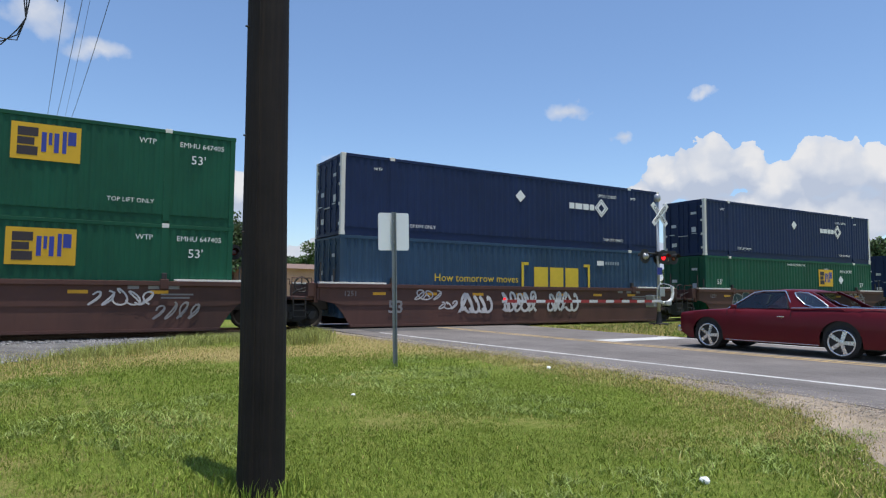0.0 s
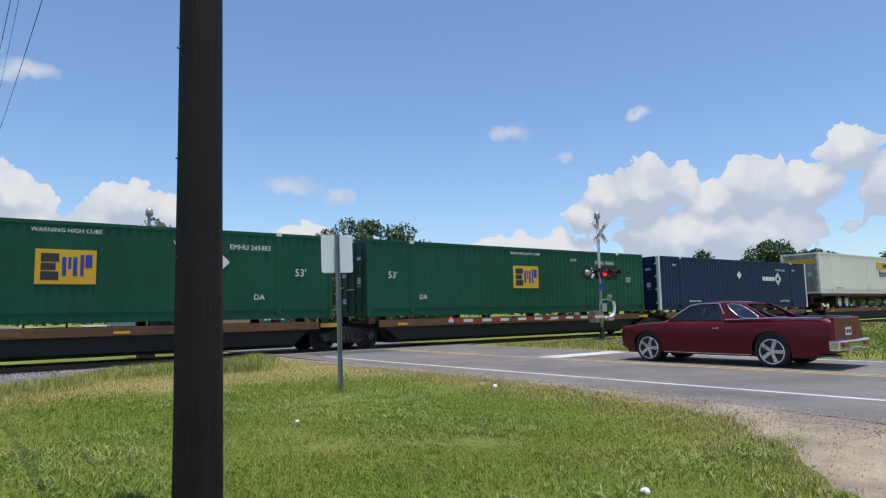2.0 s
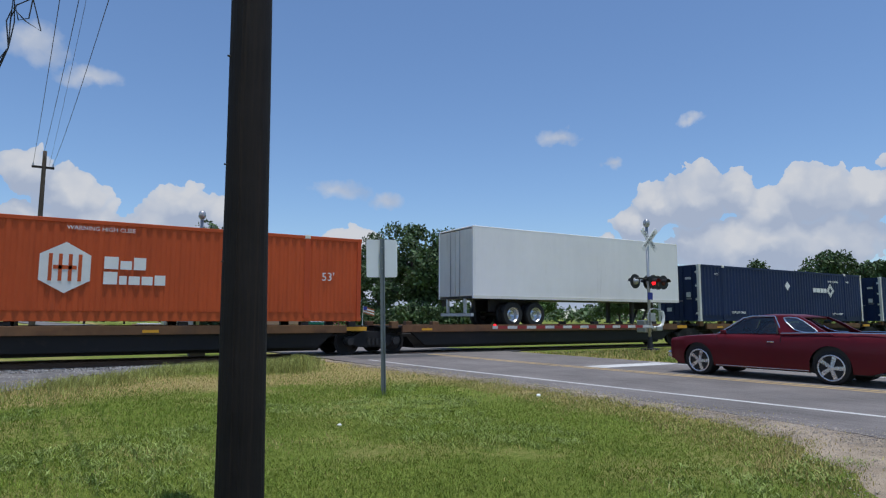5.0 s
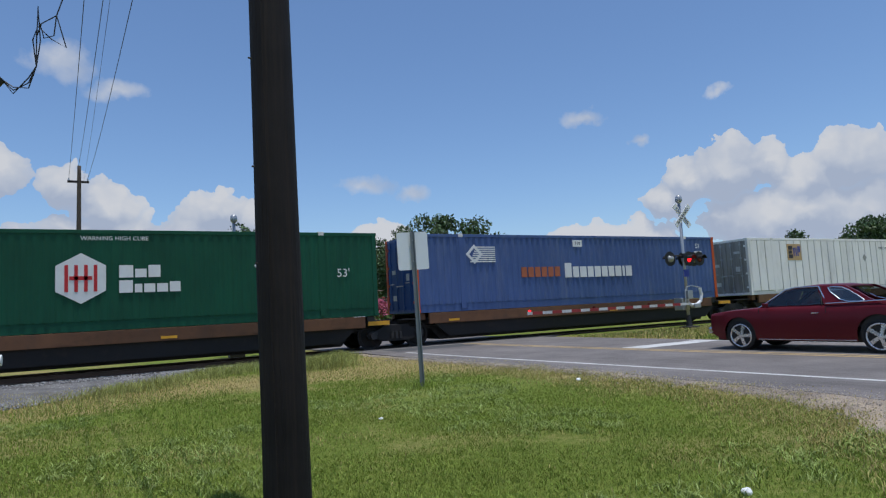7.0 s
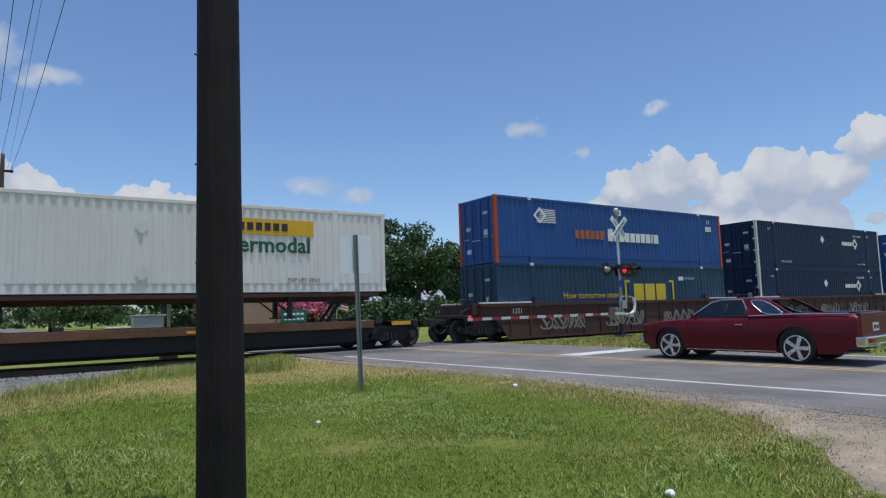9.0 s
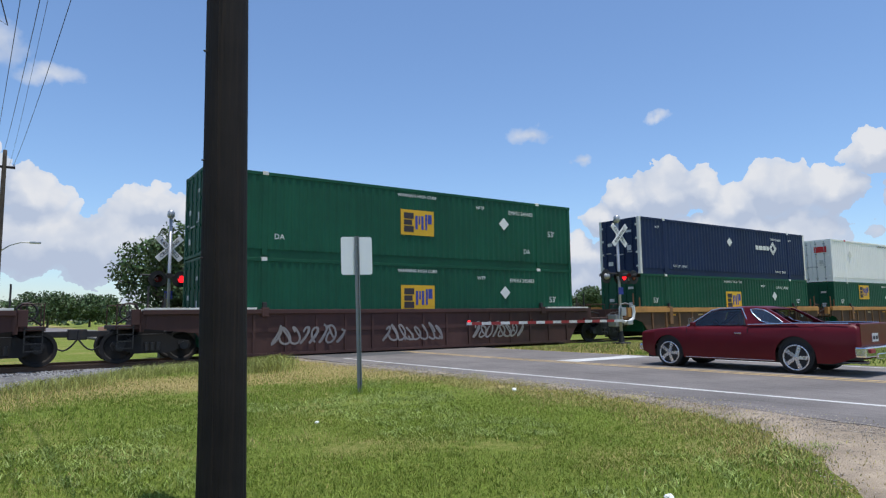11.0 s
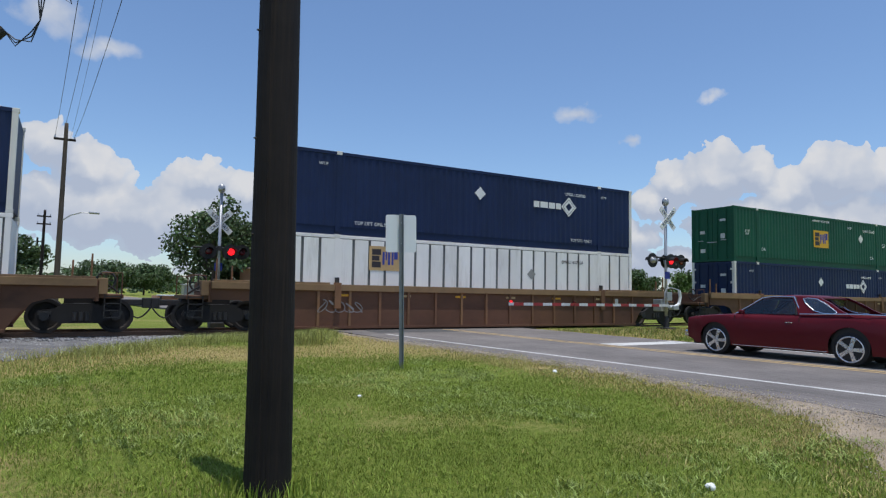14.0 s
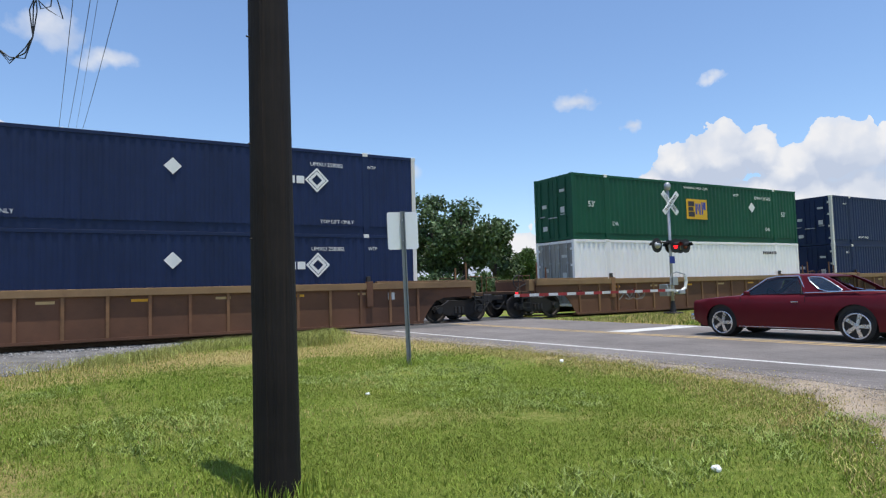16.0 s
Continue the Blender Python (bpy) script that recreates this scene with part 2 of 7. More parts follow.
DOWN = (1, 1, 0.12)                      # stains that run down
paint = dict(rough=0.55, grain=5.0, streak=DOWN, per=0.06, spec=0.28)
M = {
    "navy": material("navy_paint", (0.0085, 0.021, 0.070), dirt=0.12, dirt_col=(0.022, 0.032, 0.07), **paint),
    "green": material("green_paint", (0.006, 0.078, 0.040), dirt=0.12, dirt_col=(0.015, 0.055, 0.032), **paint),
    "white": material("white_paint", (0.90, 0.88, 0.86), spread=0.05, dirt=0.10, dirt_col=(0.42, 0.40, 0.36), **paint),
    "oldwhite": material("weathered_white_paint", (0.90, 0.87, 0.83), spread=0.07, dirt=0.3, dirt_col=(0.36, 0.32, 0.27), **paint),
    "grime": material("grimy_white_end", (0.34, 0.33, 0.31), spread=0.15, dirt=0.5, dirt_col=(0.12, 0.09, 0.07), **paint),
    "stackblue": material("faded_blue_paint", (0.028, 0.085, 0.27), spread=0.15, dirt=0.2, dirt_col=(0.10, 0.13, 0.2), **paint),
    "stackfaded": material("sun_faded_blue_paint", (0.070, 0.118, 0.27), spread=0.18, dirt=0.35, dirt_col=(0.16, 0.19, 0.27), **paint),
    "slate": material("slate_blue_paint", (0.026, 0.062, 0.11), dirt=0.15, dirt_col=(0.06, 0.07, 0.08), **paint),
    "orange": material("orange_paint", (0.52, 0.085, 0.022), spread=0.12, dirt=0.15, dirt_col=(0.22, 0.06, 0.03), **paint),
    "trim": material("pale_trim_paint", (0.72, 0.70, 0.64), spread=0.1, dirt=0.2, dirt_col=(0.35, 0.28, 0.2), **paint),
    "steel": material("galvanised_steel", (0.42, 0.43, 0.44), rough=0.45, metal=0.6, spread=0.15, grain=9, dirt=0.1),
    "darksteel": material("dark_steel", (0.034, 0.032, 0.031), rough=0.65, metal=0.2, spread=0.4, grain=8, dirt=0.2, dirt_col=(0.12, 0.06, 0.03)),
    "rustwell": material("rusty_orange_brown_car", (0.090, 0.043, 0.025), rough=0.8, spread=0.6, grain=3.4, dirt=0.55, dirt_col=(0.034, 0.022, 0.017), streak=DOWN, per=0.15),
    "tanwell": material("red_brown_rusty_car", (0.145, 0.066, 0.034), rough=0.82, spread=0.5, grain=2.6, dirt=0.5, dirt_col=(0.075, 0.036, 0.022), streak=(0.5, 1, 0.8), per=0.1),
    "tanchord": material("weathered_tan_chord", (0.24, 0.145, 0.07), rough=0.8, spread=0.4, grain=2.5, dirt=0.4, dirt_col=(0.12, 0.06, 0.035), per=0.1),
    "cream": material("cream_white_paint", (0.80, 0.76, 0.68), spread=0.07, dirt=0.22, dirt_col=(0.5, 0.45, 0.37), **paint),
    "chord": material("orange_top_chord", (0.48, 0.23, 0.065), rough=0.7, spread=0.35, grain=3.0, dirt=0.3, dirt_col=(0.13, 0.06, 0.03), per=0.1),
    "redwell": material("oxide_red_car", (0.088, 0.037, 0.027), rough=0.78, spread=0.5, grain=2.5, dirt=0.5, dirt_col=(0.055, 0.03, 0.024), streak=DOWN, per=0.08),
    "brownwell": material("dark_brown_car", (0.066, 0.028, 0.023), rough=0.78, spread=0.45, grain=3.0, dirt=0.3, dirt_col=(0.06, 0.04, 0.033), streak=DOWN, per=0.1),
    "spine": material("black_spine", (0.014, 0.0125, 0.012), rough=0.8, spread=0.4, grain=3.0, dirt=0.2, dirt_col=(0.07, 0.045, 0.03)),
    "sill": material("rusty_sill", (0.145, 0.068, 0.028), rough=0.75, spread=0.55, grain=4.0, dirt=0.4, dirt_col=(0.05, 0.035, 0.028), per=0.15),
    "yellow": material("yellow_paint", (0.72, 0.42, 0.03), spread=0.08, dirt=0.08, **paint),
    "reflector": material("yellow_reflector", (0.75, 0.36, 0.02), spread=0.1, grain=20),
    "ink": material("dark_lettering", (0.035, 0.025, 0.03), spread=0.1, grain=10),
    "inkblue": material("blue_lettering", (0.03, 0.05, 0.30), spread=0.1, grain=10),
    "inkgreen": material("green_lettering", (0.008, 0.10, 0.055), spread=0.1, grain=10),
    "inkred": material("red_lettering", (0.55, 0.02, 0.025), spread=0.08, grain=10),
    "inkwhite": material("white_lettering", (0.78, 0.78, 0.76), spread=0.08, grain=10),
    "inkgold": material("gold_lettering", (0.66, 0.46, 0.03), spread=0.12, grain=6),
    "fadedorange": material("faded_orange_lettering", (0.42, 0.12, 0.05), spread=0.3, grain=6),
    "tan": material("sun_faded_decal", (0.55, 0.36, 0.16), spread=0.2, grain=5, dirt=0.2),
    "spray_white": material("white_spray_paint", (0.55, 0.52, 0.5), spread=0.2, grain=12),
    "spray_pale": material("pale_grey_spray_outline", (0.30, 0.29, 0.28), spread=0.3, grain=12),
    "spray_dark": material("dark_teal_spray_paint", (0.018, 0.045, 0.05), spread=0.3, grain=10),
    "spray_teal": material("teal_spray_paint", (0.06, 0.32, 0.30), spread=0.3, grain=12),
    "spray_red": material("red_spray_paint", (0.24, 0.035, 0.035), spread=0.3, grain=12),
    "rubber": material("rubber", (0.018, 0.018, 0.018), rough=0.8, grain=20),
    "chrome": material("chrome", (0.75, 0.75, 0.76), rough=0.16, metal=1.0, spread=0.05, grain=8),
    "alloy": material("polished_alloy", (0.70, 0.70, 0.71), rough=0.28, metal=0.9, spread=0.08, grain=8),
    "carred": material("dark_red_car_paint", (0.106, 0.0068, 0.012), rough=0.36, spread=0.1, grain=3.0, coat=0.1, spec=0.2),
    "interior": material("dark_interior", (0.03, 0.025, 0.025), rough=0.8, grain=8),
    "creosote": material("creosote_pole_wood", (0.016, 0.012, 0.011), rough=0.8, spec=0.3, spread=0.6, grain=16, streak=(3, 3, 0.06), dirt=0.35, dirt_col=(0.045, 0.028, 0.018), bump=0.5, bump_scale=22, bump_run=(2.5, 2.5, 0.12)),
    "greywood": material("weathered_pole_wood", (0.209, 0.180, 0.155), rough=0.9, spread=0.5, grain=12, streak=(3, 3, 0.10), dirt=0.5, dirt_col=(0.11, 0.085, 0.065), bump=0.4, bump_scale=24, bump_run=(2.5, 2.5, 0.1)),
    "aluminium": material("aluminium_sign_back", (0.86, 0.87, 0.87), rough=0.4, metal=0.1, spread=0.06, grain=4, dirt=0.05),
    "post": material("sign_post_steel", (0.20, 0.22, 0.23), rough=0.55, metal=0.4, spread=0.2, grain=14),
    "asphalt": material("grey_asphalt", (0.178, 0.160, 0.148), rough=0.92, spread=0.42, grain=5.0, streak=(1.6, 0.10, 1), dirt=0.12, dirt_col=(0.12, 0.115, 0.11), bump=0.5, bump_scale=140),
    "roadwhite": material("worn_white_line", (0.62, 0.61, 0.58), rough=0.85, spread=0.12, grain=6, dirt=0.5, dirt_col=(0.22, 0.22, 0.21)),
    "roadyellow": material("worn_yellow_line", (0.52, 0.37, 0.17), rough=0.85, spread=0.2, grain=6, dirt=0.4, dirt_col=(0.16, 0.15, 0.13)),
    "gravel": material("pale_gravel", (0.365, 0.29, 0.205), rough=0.95, spread=0.45, grain=11, bump=1.0, bump_scale=70, dirt=0.35, dirt_col=(0.22, 0.18, 0.135)),
    "greypebble": material("grey_road_stones", (0.34, 0.295, 0.25), rough=0.95, spread=0.15, grain=20, island=0.4),
    "pebble": material("loose_pebbles", (0.42, 0.36, 0.29), rough=0.95, spread=0.15, grain=20, island=0.28),
    "ballast": material("ballast_bed", (0.15, 0.145, 0.14), rough=0.95, spread=0.5, grain=14, bump=1.0, bump_scale=40),
    "stone": material("ballast_stone", (0.24, 0.235, 0.23), rough=0.95, spread=0.2, grain=10, island=0.4),
    "tie": material("timber_tie", (0.06, 0.048, 0.04), rough=0.9, spread=0.4, grain=10),
    "rail": material("rusty_rail", (0.13, 0.08, 0.055), rough=0.6, metal=0.5, spread=0.3, grain=10),
    "bark": material("bark", (0.09, 0.07, 0.055), rough=0.95, spread=0.4, grain=8, bump=0.6),
    "leaf": material("oak_leaves", (0.080, 0.122, 0.048), rough=0.6, spread=0.25, grain=2.0, island=0.5, spec=0.3),
    "leafb": material("light_leaves", (0.085, 0.14, 0.035), rough=0.6, spread=0.25, grain=2.0, island=0.45, spec=0.3),
    "blossom": material("pink_blossom", (0.46, 0.10, 0.17), rough=0.7, spread=0.25, grain=4.0, island=0.45),
    "shingle": material("brown_shingles", (0.22, 0.15, 0.12), rough=0.95, spread=0.2, grain=12),
    "lens": glow("lit_red_lens", (1.0, 0.012, 0.02), 1.7),
    "lensdim": material("dark_red_lens", (0.10, 0.008, 0.01), rough=0.2, grain=10),
    "armred": material("red_stripe", (0.30, 0.025, 0.025), rough=0.5, grain=10),
    "black": material("matt_black", (0.012, 0.012, 0.012), rough=0.6, grain=10),
    "litter": material("crumpled_white_paper", (0.80, 0.80, 0.78), rough=0.8, spread=0.06, grain=12),
    "signgreen": material("green_sign_sheeting", (0.01, 0.16, 0.09), rough=0.5, spread=0.1, grain=8),
    "plate": material("pale_plate", (0.6, 0.6, 0.58), rough=0.5, grain=10),
    "window": glass("tinted_window", (0.35, 0.42, 0.45)),
    "housepane": material("dark_pane", (0.03, 0.035, 0.04), rough=0.1, grain=4),
    "blade": material("grass_blades", (0.215, 0.278, 0.040), rough=0.6, spread=0.32, grain=2.2, island=0.26, spec=0.25),
    "fieldblade": material("field_grass_blades", (0.135, 0.190, 0.036), rough=0.65, spread=0.35, grain=1.0, island=0.3, spec=0.2),
    "dryblade": material("dry_grass_blades", (0.47, 0.39, 0.15), rough=0.7, spread=0.25, grain=0.9, island=0.35, spec=0.2),
    "weed": material("tall_weeds", (0.33, 0.34, 0.10), rough=0.7, spread=0.3, grain=1.2, island=0.4, spec=0.2),
}


SANDY = (5.9, 15.2)                      # a worn patch between the lawn and the track


def ground_material():
    m = bpy.data.materials.new("mown_grass_ground")
    m.use_nodes = True
    t = m.node_tree
    p = t.nodes["Principled BSDF"]
    p.inputs["Roughness"].default_value = 0.95
    p.inputs["Specular IOR Level"].default_value = 0.1
    g = t.nodes.new("ShaderNodeNewGeometry").outputs["Position"]
    big = node(t, "ShaderNodeTexNoise", Scale=0.35, Detail=6.0, Roughness=0.62)
    fine = node(t, "ShaderNodeTexNoise", Scale=9.0, Detail=6.0, Roughness=0.7)
    tiny = node(t, "ShaderNodeTexNoise", Scale=60.0, Detail=4.0, Roughness=0.7)
    for n in (big, fine, tiny):
        t.links.new(g, n.inputs["Vector"])
    s = t.nodes.new("ShaderNodeSeparateXYZ")
    t.links.new(g, s.inputs[0])
    # a strip of dry straw-coloured grass beside the ballast, and bare patches
    strip = calc(t, "SUBTRACT", 1.0, calc(t, "MULTIPLY", calc(t, "ABSOLUTE", calc(t, "SUBTRACT", s.outputs[1], 15.6)), 0.34))
    strip = calc(t, "MAXIMUM", strip, 0.0)
    wear = calc(t, "ADD", calc(t, "MULTIPLY", strip, 0.30), big.outputs[0])
    wear = calc(t, "ADD", wear, calc(t, "MULTIPLY", calc(t, "SUBTRACT", fine.outputs[0], 0.5), 0.35))
    # worn along the road shoulder and round the service pole
    verge = calc(t, "MULTIPLY", calc(t, "SUBTRACT", s.outputs[0], 6.7), 0.26)
    verge = calc(t, "MINIMUM", calc(t, "MAXIMUM", verge, 0.0), 0.36)
    wear = calc(t, "ADD", wear, calc(t, "MULTIPLY", verge, calc(t, "LESS_THAN", s.outputs[0], 9.5)))
    foot = calc(t, "MULTIPLY", vcalc(t, "LENGTH", vcalc(t, "SUBTRACT", g, (-1.2, 6.3, 0.0))), -0.28)
    wear = calc(t, "ADD", wear, calc(t, "MAXIMUM", calc(t, "ADD", foot, 0.34), 0.0))
    left = calc(t, "MULTIPLY", calc(t, "SUBTRACT", 1.0, s.outputs[0]), 0.035)
    wear = calc(t, "ADD", wear, calc(t, "MINIMUM", calc(t, "MAXIMUM", left, 0.0), 0.12))
    # bare sandy ground where the verge meets the crossing
    bare = calc(t, "MULTIPLY", vcalc(t, "LENGTH", vcalc(t, "MULTIPLY", vcalc(t, "SUBTRACT", g, (SANDY[0], SANDY[1], 0.0)), (0.7, 1.3, 0.0))), -0.22)
    wear = calc(t, "ADD", wear, calc(t, "MAXIMUM", calc(t, "ADD", bare, 0.4), 0.0))
    dry = ramp(t, wear, [(0.50, 0.0), (0.74, 0.9)])
    green = ramp(t, calc(t, "ADD", calc(t, "MULTIPLY", fine.outputs[0], 0.6), calc(t, "MULTIPLY", tiny.outputs[0], 0.4)),
                 [(0.32, (0.085, 0.135, 0.020)), (0.5, (0.175, 0.225, 0.038)), (0.66, (0.29, 0.31, 0.075))])
    straw = ramp(t, tiny.outputs[0], [(0.35, (0.29, 0.225, 0.085)), (0.65, (0.52, 0.41, 0.18))])
    mx = t.nodes.new("ShaderNodeMixRGB")
    t.links.new(dry, mx.inputs[0])
    t.links.new(green, mx.inputs[1])
    t.links.new(straw, mx.inputs[2])
    t.links.new(mx.outputs[0], p.inputs["Base Color"])
    bp = node(t, "ShaderNodeBump", Strength=0.9, Distance=0.04)
    t.links.new(tiny.outputs[0], bp.inputs["Height"])
    t.links.new(bp.outputs[0], p.inputs["Normal"])
    return m


M["ground"] = ground_material()


# ---- mesh helpers ----
class Shape:
    """Collects faces of one mesh."""

    def __init__(self):
        self.v, self.f = [], []

    def add(self, verts, faces):
        n = len(self.v)
        self.v += [tuple(p) for p in verts]
        self.f += [tuple(i + n for i in f) for f in faces]
        return self

    def box(self, x0, x1, y0, y1, z0, z1, c=0.0):
        if not c:
            v = [(x, y, z) for z in (z0, z1) for y in (y0, y1) for x in (x0, x1)]
            return self.add(v, [(0, 2, 3, 1), (4, 5, 7, 6), (0, 1, 5, 4), (2, 6, 7, 3), (0, 4, 6, 2), (1, 3, 7, 5)])
        b = bmesh.new()
        bmesh.ops.create_cube(b, size=1)
        for q in b.verts:
            q.co = (x0 if q.co.x < 0 else x1, y0 if q.co.y < 0 else y1, z0 if q.co.z < 0 else z1)
        bmesh.ops.bevel(b, geom=list(b.edges), offset=c, segments=2, affect="EDGES", profile=0.5)
        return self.take(b)

    def take(self, b):
        b.verts.index_update()
        self.add([q.co[:] for q in b.verts], [[q.index for q in f.verts] for f in b.faces])
        b.free()
        return self

    def tube(self, a, b, r0, r1=None, n=10, caps=True):
        a, b, r1 = Vector(a), Vector(b), r0 if r1 is None else r1
        q = (b - a).to_track_quat("Z", "Y")
        ring = [q @ Vector((math.cos(2 * math.pi * i / n), math.sin(2 * math.pi * i / n), 0)) for i in range(n)]
        v = [a + p * r0 for p in ring] + [b + p * r1 for p in ring]
        f = [(i, (i + 1) % n, n + (i + 1) % n, n + i) for i in range(n)]
        if caps:
            f += [tuple(range(n))[::-1], tuple(range(n, 2 * n))]
        return self.add(v, f)

    def path(self, pts, r, n=6):
        """One tube swept along a bent line."""
        pts = [Vector(p) for p in pts]
        v, k = [], len(pts)
        for i, p in enumerate(pts):
            d = (pts[min(i + 1, k - 1)] - pts[max(i - 1, 0)]).normalized()
            side = d.cross(Vector((0.31, 0.9, 0.3)))
            side.normalize()
            up = d.cross(side)
            v += [p + (side * math.cos(2 * math.pi * q / n) + up * math.sin(2 * math.pi * q / n)) * r for q in range(n)]
        f = [(i * n + q, i * n + (q + 1) % n, (i + 1) * n + (q + 1) % n, (i + 1) * n + q) for i in range(k - 1) for q in range(n)]
        f += [tuple(range(n))[::-1], tuple(range((k - 1) * n, k * n))]
        return self.add(v, f)

    def slab(self, outline, y0, y1):
        """An outline in x and z, drawn out from y0 to y1."""
        n = len(outline)
        v = [(x, y0, z) for x, z in outline] + [(x, y1, z) for x, z in outline]
        f = [tuple(range(n)), tuple(range(n, 2 * n))[::-1]] + [(i, n + i, n + (i + 1) % n, (i + 1) % n) for i in range(n)]
        return self.add(v, f)

    def lathe(self, profile, n=24, axis="y"):
        """A profile of (radius, along) turned round the axis."""
        v, f, k = [], [], len(profile)
        for i in range(n):
            a = 2 * math.pi * i / n
            for r, h in profile:
                c, s = r * math.cos(a), r * math.sin(a)
                v.append((c, h, s) if axis == "y" else (c, s, h))
        for i in range(n):
            for j in range(k - 1):
                a, b = i * k + j, ((i + 1) % n) * k + j
                f.append((a, b, b + 1, a + 1))
        return self.add(v, f)

    def mesh(self, name, smooth=False):
        me = bpy.data.meshes.new(name)
        me.from_pydata(self.v, [], self.f)
        if smooth:
            me.polygons.foreach_set("use_smooth", [True] * len(me.polygons))
        b = bmesh.new()
        b.from_mesh(me)
        bmesh.ops.recalc_face_normals(b, faces=b.faces)
        b.to_mesh(me)
        b.free()
        return me


def thing(name, label, category, group="", m=None, kind=""):
    ob = tagged(new(name), label, category, group, kind)
    if m is not None:
        ob.matrix_world = m
    return ob


def part(name, shape, mat, parent, label="", smooth=False, at=None):
    me = shape if isinstance(shape, bpy.types.Mesh) else shape.mesh(name, smooth)
    if not me.materials:
        me.materials.append(M[mat])
    ob = new(name, me)
    ob.parent = parent
    if at is not None:
        ob.matrix_basis = at if isinstance(at, Matrix) else Matrix.Translation(at)
    if label:
        ob["label"] = label
    return ob


def solo(name, shape, mat, label, category, m=None, group="", kind="", smooth=False):
    me = shape.mesh(name, smooth)
    me.materials.append(M[mat])
    ob = tagged(new(name, me), label, category, group, kind)
    if m is not None:
        ob.matrix_world = m
    return ob


def bulk(name, verts, faces, mat, label, category, kind="stuff"):
    """Many small faces from arrays, as one object."""
    me = bpy.data.meshes.new(name)
    k = faces.shape[1]
    me.vertices.add(len(verts))
    me.vertices.foreach_set("co", np.asarray(verts, np.float32).ravel())
    me.loops.add(faces.size)
    me.loops.foreach_set("vertex_index", np.asarray(faces, np.int32).ravel())
    me.polygons.add(len(faces))
    me.polygons.foreach_set("loop_start", np.arange(0, faces.size, k, dtype=np.int32))
    me.update(calc_edges=True)
    me.materials.append(M[mat])
    return tagged(new(name, me), label, category, "", kind)


WORDS = {}


def word(text, size):
    """A mesh of built-in letters, in the x-z plane, readable from -y."""
    key = (text, size)
    if key not in WORDS:
        cu = bpy.data.curves.new("text", "FONT")
        cu.body, cu.size, cu.extrude, cu.resolution_u = text, size, 0.002, 2
        cu.offset = 0.022 * size if size > 0.6 else 0.0
        cu.align_x, cu.align_y = "CENTER", "CENTER"
        o = new("text", cu)
        bpy.context.view_layer.update()
        me = bpy.data.meshes.new_from_object(o.evaluated_get(bpy.context.evaluated_depsgraph_get()))
        bpy.data.objects.remove(o)
        me.transform(pose(0, 0, 0, 90, 0, 0))
        WORDS[key] = me
    return WORDS[key].copy()


def smooth01(a, b, v):
    t = max(0.0, min(1.0, (v - a) / (b - a)))
    return t * t * (3 - 2 * t)


# ---- the setting: ground, road, track ----
YC, RAIL = 21.98, 0.22        # middle of the track, top of the rails


def edge_x(y):
    """The asphalt's near edge."""
    return float(np.interp(y, [-6, 2.8, 5.0, 7.0, 10.3, 13.0, 15.2, 20.0, 34.0], [8.3, 8.05, 8.28, 8.40, 8.45, 8.22, 7.95, 7.65, 6.9]))


def land(x, y):
    """Height of the soil: it climbs to the road and to the track."""
    up = 0.165 * smooth01(edge_x(y) - 2.4, edge_x(y) + 0.2, x)
    bank = 0.05 * smooth01(13.5, 18.5, y) * (1 - smooth01(25.5, 33.0, y))
    return max(up, bank) + 0.015 * noise.noise((x * 0.35, y * 0.35, 0.0)) * (x < edge_x(y) - 0.3)


def ground():
    xs = [-2600, -900, -300, -120, -60, -30, -16] + [-10 + 0.5 * i for i in range(100)] + [44, 52, 64, 80, 110, 160, 300, 900, 2600]
    ys = [-2600, -900, -300, -100, -40, -18, -8] + [-4 + 0.5 * i for i in range(78)] + [38, 44, 52, 64, 80, 110, 160, 300, 900, 2600]
    s = Shape()
    s.v = [(x, y, land(x, y) if abs(x) < 60 and abs(y) < 60 else 0.0) for y in ys for x in xs]
    n = len(xs)
    s.f = [(j * n + i, j * n + i + 1, (j + 1) * n + i + 1, (j + 1) * n + i) for j in range(len(ys) - 1) for i in range(n - 1)]
    return solo("ground", s, "ground", "mown grass ground, green with dry straw patches", "ground", kind="structure", smooth=True)


def road_z(y):
    return 0.185 + 0.025 * smooth01(14.0, 20.4, y) * (1 - smooth01(23.8, 31.0, y))


def slant(y):
    return (19.0 - y) * 0.09


def strip(left, right, y0, y1, dz, step=0.5):
    """A strip of road between two lines given as functions of y."""
    s, rows = Shape(), []
    n = max(1, int(round((y1 - y0) / step)))
    for i in range(n + 1):
        y = y0 + (y1 - y0) * i / n
        rows.append((left(y), right(y), y, road_z(y) + dz))
    for a, b, y, z in rows:
        s.v += [(a, y, z), (b, y, z)]
    s.f = [(2 * i, 2 * i + 1, 2 * i + 3, 2 * i + 2) for i in range(n)]
    return s


def near_edge(y):
    w = edge_x(y)
    return w + 0.09 * noise.noise((0.0, y * 1.3, 3.0)) + 0.05 * noise.noise((0.0, y * 5.0, 7.0))


def far_edge(y):
    return 15.75 + slant(y) + 0.07 * noise.noise((4.0, y * 1.1, 0.0))


